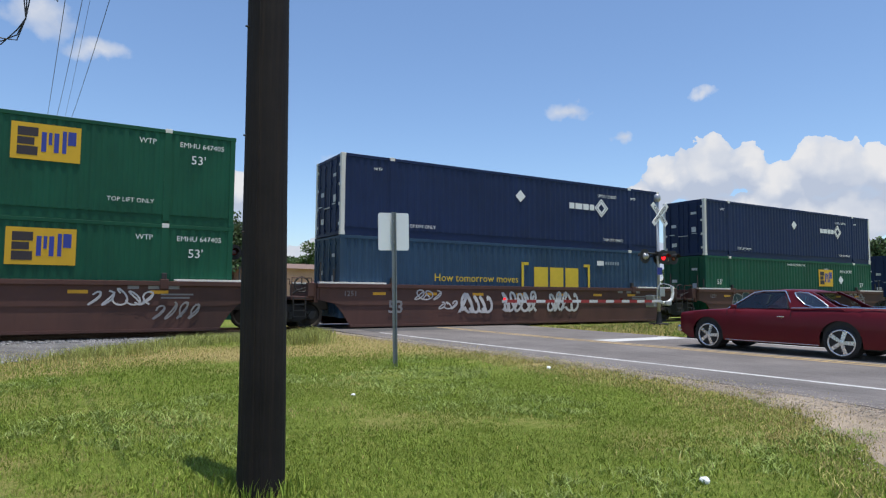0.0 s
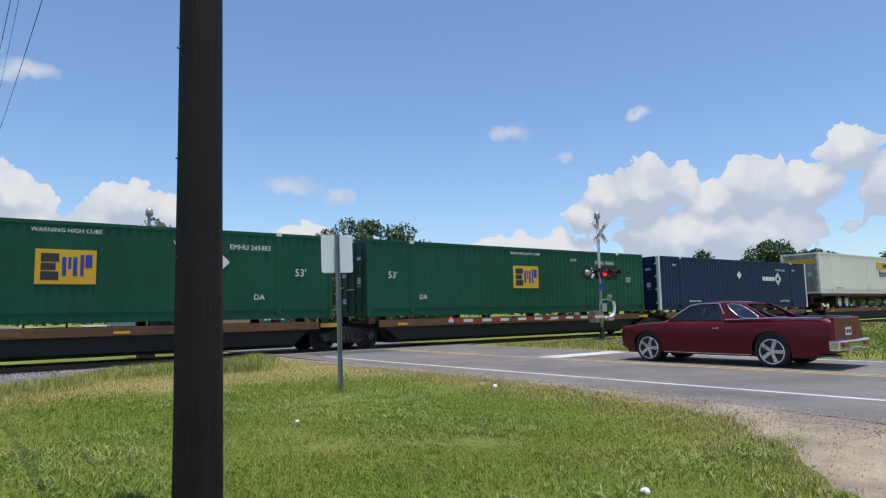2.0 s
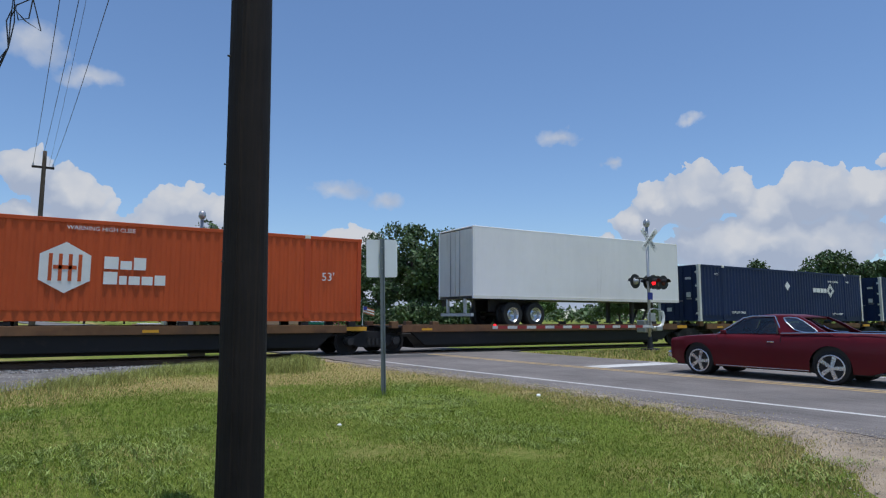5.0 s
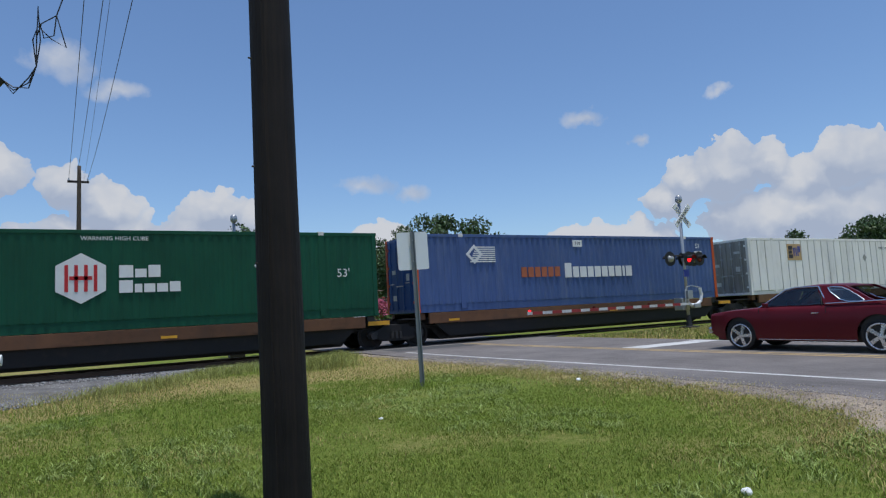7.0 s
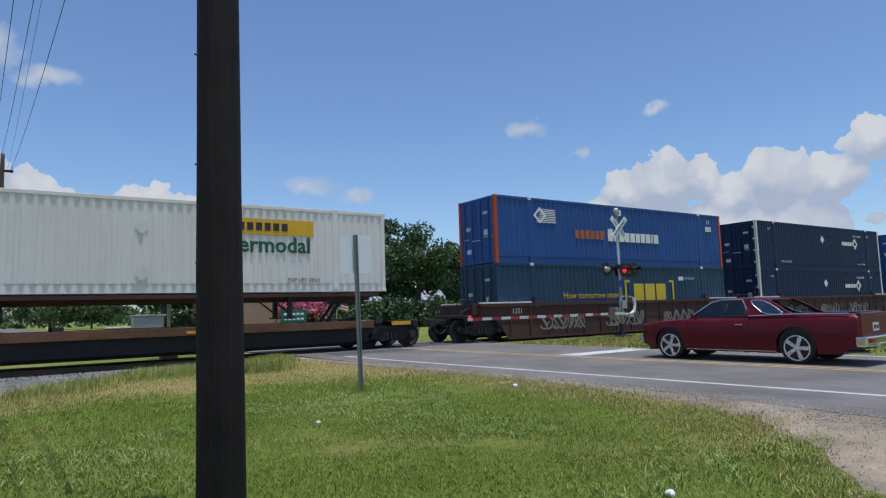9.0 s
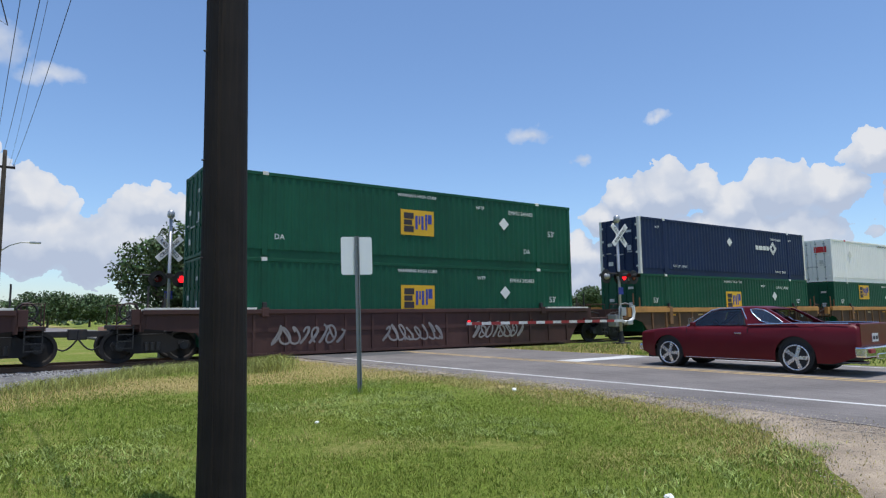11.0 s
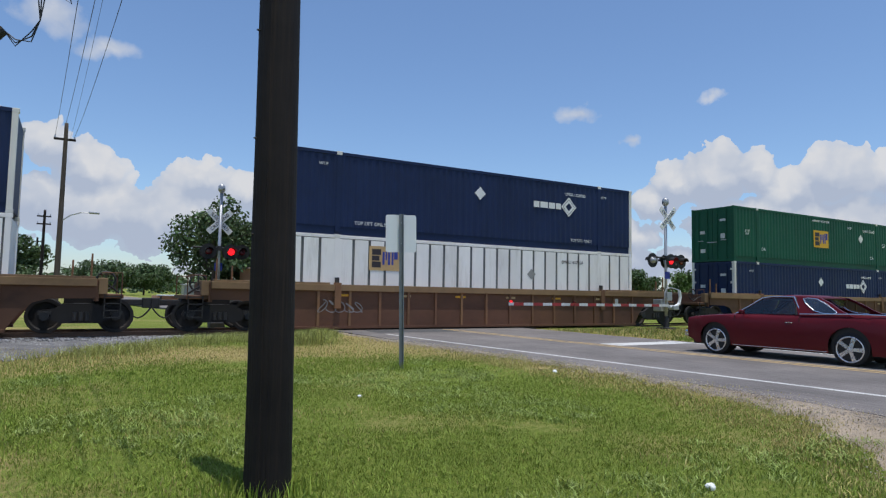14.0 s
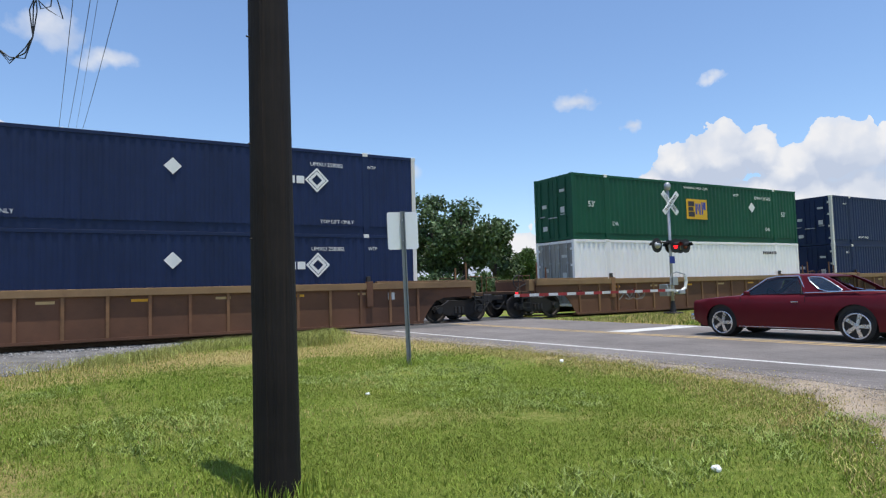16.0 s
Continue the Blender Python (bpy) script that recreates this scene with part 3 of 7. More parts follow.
def roads():
    s = strip(near_edge, far_edge, -120, -6, 0.0, 3.0)
    t = strip(near_edge, far_edge, -6, 34, 0.0, 0.25)
    s.add(t.v, t.f)
    t = strip(lambda y: edge_x(34) + slant(y) - slant(34), far_edge, 34, 300, 0.0, 6.0)
    s.add(t.v, t.f)
    # the sheet has an edge that goes down into the soil
    n = len(s.v)
    s.add([(x, y, z - 0.12) for x, y, z in s.v], [])
    for f in list(s.f):
        a, b, c, d = f
        s.f += [(a, d, d + n, a + n), (b, b + n, c + n, c)]
    road = solo("road", s, "asphalt", "worn grey asphalt road over the crossing", "road", kind="structure")

    def line(name, x0, w, y0, y1, mat, label, gap=0.0):
        q = strip(lambda y: x0 - w / 2 + slant(y), lambda y: x0 + w / 2 + slant(y), y0, y1, 0.005)
        solo(name, q, mat, label, "road marking", kind="structure")
    line("edge_line", 8.56, 0.13, -60, 18.4, "roadwhite", "worn white edge line painted on asphalt")
    line("edge_line", 15.35, 0.13, -60, 13.6, "roadwhite", "worn white edge line painted on asphalt")
    line("centre_line", 11.85, 0.12, -60, 20.2, "roadyellow", "worn yellow centre line painted on asphalt")
    line("centre_line", 12.13, 0.12, -60, 20.2, "roadyellow", "worn yellow centre line painted on asphalt")
    q = strip(lambda y: 12.3 + slant(y), lambda y: 15.3 + slant(y), 12.6, 13.35, 0.005)
    solo("stop_line", q, "roadwhite", "broad white stop line before the crossing", "road marking", kind="structure")
    # dark patches and a seam where the road was mended
    for x0, x1, y0, y1 in ((8.6, 11.7, 18.9, 20.3),):
        q = strip(lambda y: x0 + slant(y) * 0.4, lambda y: x1 + slant(y) * 0.4, y0, y1, 0.004)
        solo("road_patch", q, "patch", "darker asphalt patch mended into the road", "road patch", kind="structure")
    return road


M["coarse"] = material("coarse_grass_blades", (0.27, 0.335, 0.08), rough=0.5, spread=0.25, grain=3.0, island=0.28, spec=0.3)
M["patch"] = material("dark_asphalt_patch", (0.085, 0.085, 0.085), rough=0.92, spread=0.2, grain=6.0, bump=0.5, bump_scale=140)


def verge_edge(y):
    """Where the grass gives way to the gravel shoulder."""
    k = float(np.interp(y, [-6, 1.5, 2.0, 2.4, 2.75, 3.2, 3.7, 4.4, 5.4, 7.6, 11.0, 20.0], [4.3, 4.75, 5.2, 5.55, 5.9, 6.45, 6.95, 7.4, 7.85, 8.2, 8.22, 7.45]))
    return k + 0.24 * noise.noise((1.0, y * 1.7, 0.0)) * smooth01(10, 5, y) + 0.17 * noise.noise((1.0, y * 5.0, 0.0))


def shoulder():
    s = Shape()
    ys = [-30 + 0.5 * i for i in range(50)] + [-5 + 0.15 * i for i in range(167)]
    for y in ys:
        a, b = verge_edge(y), near_edge(y) + 0.3
        for k in range(7):
            x = a + (b - a) * (0.0, 0.05, 0.25, 0.45, 0.65, 0.85, 1.0)[k]
            s.v.append((x, y, land(x, y) + (-0.03 if k == 0 else 0.016) + 0.008 * noise.noise((x * 3, y * 3, 0)) - (0.04 if k == 6 else 0)))
    n = 7
    s.f = [(j * n + i, j * n + i + 1, (j + 1) * n + i + 1, (j + 1) * n + i) for j in range(len(ys) - 1) for i in range(6)]
    solo("gravel_shoulder", s, "gravel", "pale gravel and dirt shoulder beside the road", "shoulder", kind="structure", smooth=True)


def stones(name, n, place, size, mat, label, category, seed):
    """Loose stones: squashed, turned octahedra."""
    rng = np.random.default_rng(seed)
    p = place(rng, n)
    n = len(p)
    base = np.array([(1, 0, 0), (-1, 0, 0), (0, 1, 0), (0, -1, 0), (0, 0, 1), (0, 0, -1)], float)
    v = base[None] * rng.uniform(0.55, 1.2, (n, 6, 1)) * (size[0] + (size[1] - size[0]) * rng.random((n, 1, 1)) ** 2)
    v[:, :, 2] *= 0.7
    a = rng.random(n) * 6.28
    c, s = np.cos(a)[:, None], np.sin(a)[:, None]
    x, y = v[:, :, 0] * c - v[:, :, 1] * s, v[:, :, 0] * s + v[:, :, 1] * c
    v = np.stack([x, y, v[:, :, 2]], 2) + p[:, None, :]
    f = np.array([(0, 2, 4), (2, 1, 4), (1, 3, 4), (3, 0, 4), (2, 0, 5), (1, 2, 5), (3, 1, 5), (0, 3, 5)])
    faces = (f[None] + 6 * np.arange(n)[:, None, None]).reshape(-1, 3)
    bulk(name, v.reshape(-1, 3), faces, mat, label, category)


APRON_X, APRON = [-20, -3, -0.8, 1.4, 3.0, 7], [12.5, 13.6, 15.4, 17.6, 19.5, 20.7]     # where the ballast gives way to weeds


def track():
    s = Shape()
    prof = [(-2.5, 0.02), (-2.1, 0.055), (-1.6, 0.068), (1.75, 0.07), (2.6, 0.06), (3.4, 0.0)]
    for x in [-300, -60] + [-12 + 1.0 * i for i in range(20)] + [7.5]:
        s.v += [(x, YC + y + 0.12 * noise.noise((x * 0.7, y, 0)), 0.0 + z + 0.02 * noise.noise((x, y * 2, 5))) for y, z in prof]
    k, n = len(prof), len(s.v) // len(prof)
    s.f = [(j * k + i, (j + 1) * k + i, (j + 1) * k + i + 1, j * k + i + 1) for j in range(n - 1) for i in range(k - 1)]
    m = len(s.v)
    for x in [16.6 + 1.5 * i for i in range(40)] + [110, 400]:
        s.v += [(x, YC + y + 0.12 * noise.noise((x * 0.7, y, 0)), z + 0.02 * noise.noise((x, y * 2, 5))) for y, z in prof]
    n = (len(s.v) - m) // k
    s.f += [(m + j * k + i, m + (j + 1) * k + i, m + (j + 1) * k + i + 1, m + j * k + i + 1) for j in range(n - 1) for i in range(k - 1)]
    solo("ballast_bed", s, "ballast", "grey crushed stone ballast under the track", "ballast", kind="structure")
    q = Shape()
    for k in range(24):
        x = -20 + 1.15 * k
        y0 = float(np.interp(x, APRON_X, APRON)) + 0.15 * noise.noise((x * 1.1, 0, 0))
        for m in range(5):
            y = y0 + (YC - 2.3 - y0) * m / 4
            q.v.append((x, y, land(x, y) + (0.018 if m else -0.02) + 0.01 * noise.noise((x * 2, y * 2, 1))))
    q.f = [(5 * k + m, 5 * k + m + 1, 5 * k + m + 6, 5 * k + m + 5) for k in range(23) for m in range(4)]
    solo("ballast_apron", q, "ballast", "grey ballast stones spread beside the track", "ballast", kind="structure")
    prof = [(-0.075, 0), (0.075, 0), (0.075, 0.012), (0.012, 0.03), (0.012, 0.13), (0.037, 0.14), (0.037, 0.172), (-0.037, 0.172), (-0.037, 0.14), (-0.012, 0.13), (-0.012, 0.03), (-0.075, 0.012)]
    for side in (-1, 1):
        y = YC + side * 0.755
        q = Shape()
        n = len(prof)
        q.v = [(x, y + a, RAIL - 0.172 + b) for x in (-300, 400) for a, b in prof]
        q.f = [tuple(range(n)), tuple(range(n, 2 * n))] + [(i, (i + 1) % n, n + (i + 1) % n, n + i) for i in range(n)]
        solo("rail", q, "rail", "rusty steel rail with a worn bright head", "rail", group="rails of the track", kind="structure")
    tie = Shape().box(-0.11, 0.11, -1.3, 1.3, -0.16, 0.0, 0.012).mesh("railway_tie")
    tie.materials.append(M["tie"])
    for i in range(130):
        x = -14 + 0.52 * i
        if 7.6 < x < 16.4:
            continue
        o = tagged(new("railway_tie", tie), "dark weathered timber railway tie in ballast", "railway tie", "ties under the rails")
        o.matrix_world = pose(x, YC, RAIL - 0.13, 0, 0, random.uniform(-0.8, 0.8))
    # planks of the crossing beside and between the rails
    for y0, y1 in ((-1.35, -0.84), (-0.64, 0.64), (0.84, 1.35)):
        for i in range(4):
            x0 = 7.65 + 2.2 * i
            q = Shape().box(x0, x0 + 2.17, YC + y0, YC + y1, RAIL - 0.16, RAIL - 0.005, 0.012)
            solo("crossing_panel", q, "patch", "grey concrete crossing panel between the rails", "crossing panel", group="panels of the crossing", kind="structure")

    def spots(rng, n):
        x = rng.uniform(-12, 7.6, n)
        y0 = np.interp(x, APRON_X, APRON)
        y = y0 + (YC - 0.9 - y0) * rng.random(n)
        z = np.interp(YC - y, [0.9, 1.6, 2.1, 2.5, 6.0], [0.07, 0.075, 0.065, 0.05, 0.03])
        return np.stack([x, y, z + 0.0], 1)
    stones("ballast_stones", 16000, spots, (0.02, 0.06), "stone", "loose grey crushed stones beside the rail", "ballast stones", 3)


def lawn():
    """Short blades over the near lawn, taller weeds along the ballast."""
    rng = np.random.default_rng(11)

    def blades(name, p, h, w, mat, label, category, lean=0.6):
        n = len(p)
        a = rng.random(n) * 6.283
        hh = h * rng.uniform(0.5, 1.25, n)
        d = np.stack([np.cos(a), np.sin(a), np.zeros(n)], 1)
        b = rng.random(n) * 6.283
        tip = np.stack([np.cos(b), np.sin(b), np.zeros(n)], 1) * (hh * lean * rng.random(n))[:, None]
        up = np.array([0, 0, 1.0])
        ww = (w * rng.uniform(0.6, 1.2, n))[:, None]
        v0, v1 = p - d * ww, p + d * ww
        mid = p + tip * 0.35 + up * (hh * 0.6)[:, None]
        v2, v3 = mid + d * ww * 0.8, mid - d * ww * 0.8
        v4 = p + tip + up * hh[:, None] * 0.95
        v = np.stack([v0, v1, v2, v3, v4], 1).reshape(-1, 3)
        i = 5 * np.arange(n)[:, None]
        f = np.concatenate([np.concatenate([i, i + 1, i + 2], 1), np.concatenate([i, i + 2, i + 3], 1), np.concatenate([i + 3, i + 2, i + 4], 1)])
        bulk(name, v, f, mat, label, category)

    def scatter(n, x0, x1, y0, y1, keep):
        q = np.stack([rng.uniform(x0, x1, n), rng.uniform(y0, y1, n)], 1)
        k = [keep(a, b) for a, b in q]
        q = q[np.array(k, bool)]
        return np.concatenate([q, np.array([[land(a, b)] for a, b in q])], 1)

    def green(x, y):
        patch = noise.noise((x * 0.45, y * 0.45, 2.0)) + 0.5 * noise.noise((x * 1.4, y * 1.4, 2.0))
        rim = verge_edge(y) - x
        bare = math.hypot(x + 1.2, y - 6.3)
        return rim > 0.05 + 1.7 * random.random() ** 2.2 and bare > 1.3 * random.random() ** 0.7 and patch > -0.62 + 0.75 * random.random()

    blades("lawn_grass", scatter(330000, -5.5, 8.6, 1.6, 9.5, green), 0.034, 0.0036, "blade", "short green mown lawn grass", "grass", lean=1.5)
    blades("lawn_grass", scatter(120000, -8.0, 9.0, 9.5, 18.0, lambda x, y: green(x, y) and random.random() > smooth01(12.5, 15.5, y) * 0.75 and y < float(np.interp(x, APRON_X, APRON))), 0.042, 0.006, "blade", "short green mown lawn grass", "grass")
    blades("dry_grass", scatter(85000, -8.0, 8.8, 1.8, 18.2, lambda x, y: x < verge_edge(y) + 0.15 + 1.9 * random.random() ** 2.2 and noise.noise((x * 0.6, y * 0.6, 9.0)) + 1.3 * smooth01(3.2, 0.4, abs(y - 15.8)) + 1.1 * smooth01(1.9, 0.2, verge_edge(y) - x) + 0.9 * smooth01(1.6, 0.2, math.hypot(x + 1.2, y - 6.3)) + 0.42 * smooth01(1.0, -3.0, x) > 0.35 + 0.5 * random.random() or random.random() < 0.03), 0.045, 0.005, "dryblade", "dry straw-coloured grass tufts", "grass")

    def fringe(x, y):
        d = x - verge_edge(y)
        return -0.9 < d < 0.75 and noise.noise((x * 1.6, y * 1.6, 4.0)) + 0.45 * noise.noise((x * 5, y * 5, 4.0)) > -0.25 + 1.1 * smooth01(-0.3, 0.75, d) - 0.3 * random.random()
    blades("verge_grass", scatter(60000, 3.6, 9.0, 1.3, 12.0, fringe), 0.045, 0.0042, "dryblade", "thin dry grass creeping over the gravel edge", "grass", lean=1.4)
    blades("verge_grass", scatter(36000, 3.6, 9.0, 1.3, 12.0, fringe), 0.04, 0.004, "blade", "short green grass thinning out at the gravel edge", "grass", lean=1.4)
    # coarse clumps of longer grass on the lawn
    c = np.stack([rng.uniform(-4.0, 7.0, 1900), rng.uniform(3.2, 12.5, 1900)], 1)
    c = c[[noise.noise((a * 0.45, b * 0.45, 21.0)) + 0.5 * smooth01(2.6, 0.6, math.hypot(a - 4.2, b - 7.6)) > 0.16 for a, b in c]]
    q = np.repeat(c, 34, 0) + rng.normal(0, 0.075, (len(c) * 34, 2))
    blades("grass_clumps", np.concatenate([q, np.array([[land(a, b)] for a, b in q])], 1), 0.052, 0.0055, "coarse", "coarse clumps of longer grass in the lawn", "grass", lean=2.2)
    # grass left uncut round the foot of the posts
    q = np.concatenate([np.array([cx, cy]) + rng.normal(0, 1, (n, 2)) * sp for cx, cy, n, sp in ((1.27, 4.79, 420, 0.2), (-0.93, 6.94, 160, 0.22), (5.7, 11.47, 140, 0.12))])
    q = q[[min(math.hypot(a - cx, b - cy) for cx, cy in ((1.27, 4.79), (-0.93, 6.94))) > 0.16 for a, b in q]]
    blades("grass_tuft", np.concatenate([q, np.array([[land(a, b)] for a, b in q])], 1), 0.15, 0.005, "blade", "longer uncut grass round the foot of the posts", "grass", lean=0.8)

    def weedy(x, y):
        rim = float(np.interp(x, APRON_X, APRON))
        near = smooth01(-2.6, -0.5, y - rim) * (1 - smooth01(0.1, 0.5, y - rim))
        return near * (0.06 + 0.94 * smooth01(-1.5, 2.0, x)) * (0.75 + 0.7 * noise.noise((x * 0.8, y * 1.1, 5.0))) > 0.95 * random.random()
    # one taller clump beside the crossing
    q = np.array([5.5, 17.3]) + rng.normal(0, 1, (900, 2)) * (0.5, 0.35)
    blades("weed_clump", np.concatenate([q, np.array([[land(a, b)] for a, b in q])], 1), 0.36, 0.007, "weed", "tall green weed clump beside the crossing", "weeds", lean=0.9)
    blades("trackside_weeds", scatter(95000, -7.0, 7.3, 13.0, 21.1, weedy), 0.20, 0.006, "weed", "tall yellow-green weeds beside the ballast", "weeds", lean=1.0)

    blades("far_verge_grass", scatter(16000, 15.5, 34.0, 8.0, 19.0, lambda x, y: x > far_edge(y) + 0.1), 0.10, 0.012, "blade", "rough grass on the far verge", "grass")
    blades("far_field_grass", scatter(36000, 16.5, 70.0, 2.0, 19.0, lambda x, y: x > far_edge(y) + 0.3), 0.11, 0.016, "fieldblade", "rough grass beside the road beyond the crossing", "grass", lean=1.2)
    blades("far_verge_dry_grass", scatter(7000, 15.5, 26.0, 14.0, 19.3, lambda x, y: x > far_edge(y) + 0.05), 0.12, 0.012, "dryblade", "dry grass beside the crossing signal", "grass")

    def pebbly(rng, n):
        y = rng.uniform(1.5, 19.0, n)
        u = rng.random(n)
        x = np.array([verge_edge(b) - 0.15 + (near_edge(b) + 0.25 - verge_edge(b)) * c for b, c in zip(y, u)])
        return np.stack([x, y, np.array([land(a, b) for a, b in zip(x, y)]) + 0.018], 1)
    def roadside(rng, n):
        y = rng.uniform(2.0, 17.0, n)
        x = np.array([near_edge(b) for b in y]) + rng.normal(-0.12, 0.26, n)
        return np.stack([x, y, np.array([max(land(a, b) + 0.018, road_z(b) if a > near_edge(b) else 0.0) for a, b in zip(x, y)])], 1)
    stones("roadside_gravel", 11000, roadside, (0.005, 0.017), "greypebble", "grey gravel strewn along the asphalt edge", "gravel", 18)
    stones("shoulder_pebbles", 16000, pebbly, (0.004, 0.015), "pebble", "pale pebbles strewn over the road shoulder", "pebbles", 8)


# ---- the train ----
CL, CW, CH = 16.154, 2.59, 2.896


def wave(x0, x1, z0, z1, face, depth, pitch):
    """A sheet folded into upright corrugations; face: y of its outer flats."""
    s, x, xs = Shape(), x0, []
    while x < x1 - pitch * 0.5:
        for dx, d in ((0, 0), (0.30, 0), (0.5, 1), (0.80, 1)):
            xs.append((x + dx * pitch, face - depth * d * (1 if face > 0 else -1)))
        x += pitch
    xs += [(x1, face)]
    for x, y in xs:
        s.v += [(x, y, z0), (x, y, z1)]
    s.f = [(2 * i, 2 * i + 2, 2 * i + 3, 2 * i + 1) for i in range(len(xs) - 1)]
    return s


def mark(c, name, x0, x1, z0, z1, mat, label="", y=-1.302):
    return part(name, Shape().box(x0, x1, y - 0.004, y + 0.004, z0, z1), mat, c, label)


def lettering(c, text, x, z, size, mat="inkwhite", y=-1.304, label=""):
    me = word(text, size)
    return part("lettering", me, mat, c, label, at=(x, y, z))


def blocks(c, name, x0, x1, z0, z1, n, mat, label="", ratio=0.8, dy=0.0):
    """A row of plain bars in place of letters."""
    w = (x1 - x0) / n
    me = Shape().box(0, w * ratio, -1.308, -1.298, z0, z1).mesh("bar")
    me.materials.append(M[mat])
    for i in range(n):
        part("bar", me, mat, c, label if not i else "", at=(x0 + w * i, dy, 0))


def diamond(c, x, z, r, mat="inkwhite", label="diamond-shaped placard", hole=0.0):
    s = Shape()
    if hole:
        k = [(r, 0), (0, r), (-r, 0), (0, -r)]
        h = [(a * hole, b * hole) for a, b in k]
        s.v = [(x + a, -1.306, z + b) for a, b in k] + [(x + a, -1.306, z + b) for a, b in h]
        s.f = [(i, (i + 1) % 4, 4 + (i + 1) % 4, 4 + i) for i in range(4)]
    else:
        s.v = [(x + r, -1.306, z), (x, -1.306, z + r), (x - r, -1.306, z), (x, -1.306, z - r)]
        s.f = [(0, 1, 2, 3)]
    return part("placard", s, mat, c, label)


def plain_badge(c, x0, z0, w=1.5, h=0.98, field="yellow", a="ink", b="inkblue"):
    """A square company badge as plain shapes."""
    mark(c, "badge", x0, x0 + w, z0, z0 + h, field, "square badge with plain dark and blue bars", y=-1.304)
    bars = (((0.09, 0.38, 0.64, 0.88), a), ((0.09, 0.33, 0.40, 0.60), a), ((0.09, 0.38, 0.12, 0.36), a),
            ((0.43, 0.50, 0.24, 0.78), b), ((0.53, 0.58, 0.44, 0.78), b), ((0.61, 0.68, 0.24, 0.78), b), ((0.73, 0.79, 0.24, 0.86), b), ((0.81, 0.93, 0.48, 0.86), b))
    for q, m in bars:
        part("badge_bar", Shape().box(x0 + q[0] * w, x0 + q[1] * w, -1.314, -1.308, z0 + q[2] * h, z0 + q[3] * h), m, c)


def stepped(c, x0, x1, z, mat, label, sizes, gap=0.06):
    """Plain bars of different widths and heights on one line, in place of a name."""
    k = (x1 - x0 - gap * (len(sizes) - 1)) / sum(w for w, _ in sizes)
    for i, (w, h) in enumerate(sizes):
        part("bar", Shape().box(x0, x0 + w * k, -1.308, -1.298, z, z + h), mat, c, label if not i else "")
        x0 += w * k + gap


def logo_navy(c):
    stepped(c, 10.5, 11.95, 1.70, "inkwhite", "plain white bars in place of a company name", ((0.30, 0.25), (0.42, 0.25), (0.34, 0.25), (0.28, 0.25)))
    diamond(c, 12.39, 1.84, 0.42, "inkwhite", "white diamond ring emblem", 0.80)
    diamond(c, 12.39, 1.84, 0.31, "inkwhite", "", 0.58)
    diamond(c, 7.84, 2.0, 0.26)
    lettering(c, "UMXU 258082", 12.75, 2.38, 0.19)
    lettering(c, "TOP LIFT ONLY", 13.1, 0.42, 0.175)
    lettering(c, "TOP LIFT ONLY", 3.2, 0.45, 0.175)
    lettering(c, "WTP", 1.4, 2.42, 0.16)
    lettering(c, "WTP", 14.4, 2.4, 0.16)


def logo_green(c, bx=7.2, bz=1.1, dx=12.25):
    plain_badge(c, bx, bz)
    diamond(c, dx, 1.85, 0.27)
    lettering(c, "53'", 1.1, 1.55, 0.36)
    lettering(c, "53'", 14.95, 1.55, 0.36)
    lettering(c, "WARNING HIGH CUBE", 7.95, 2.62, 0.17)
    lettering(c, "DA", 2.48, 0.72, 0.26)
    lettering(c, "DA", 13.5, 0.72, 0.26)
    lettering(c, "EMHU 245483", 13.2, 2.35, 0.23)
    lettering(c, "WTP", 11.0, 2.42, 0.2)


def logo_green_b(c):
    plain_badge(c, 10.2, 1.58, 1.66, 1.02)
    lettering(c, "53'", 15.05, 2.02, 0.38)
    lettering(c, "TOP LIFT ONLY", 13.2, 0.66, 0.18)
    lettering(c, "WTP", 13.6, 2.48, 0.22)
    lettering(c, "EMHU 647405", 15.15, 2.47, 0.22)


def logo_white(c):
    stepped(c, 8.55, 10.12, 1.64, "inkred", "plain red bars in place of a company name", ((0.5, 0.46), (0.42, 0.46), (0.55, 0.46)), 0.1)
    stepped(c, 10.16, 13.05, 1.64, "ink", "plain dark bars in place of a company name", ((0.34, 0.44), (0.36, 0.33), (0.34, 0.33), (0.12, 0.44), (0.30, 0.33), (0.22, 0.42), (0.12, 0.44), (0.32, 0.33), (0.30, 0.33)), 0.05)
    lettering(c, "WARNING HIGH CUBE", 7.9, 2.66, 0.17, "ink")
    lettering(c, "DA", 13.59, 0.76, 0.28, "ink")
    diamond(c, 2.6, 1.88, 0.3, "trim")
    part("end_bars", Shape().box(-0.012, -0.004, -1.0, -0.2, 2.0, 2.4), "inkred", c, "plain red bars on the doors")
    for x in (2.0, 14.1):
        part("lifting_block", Shape().box(x - 0.11, x + 0.11, -1.31, -1.27, 2.78, 2.9), "inkred", c)


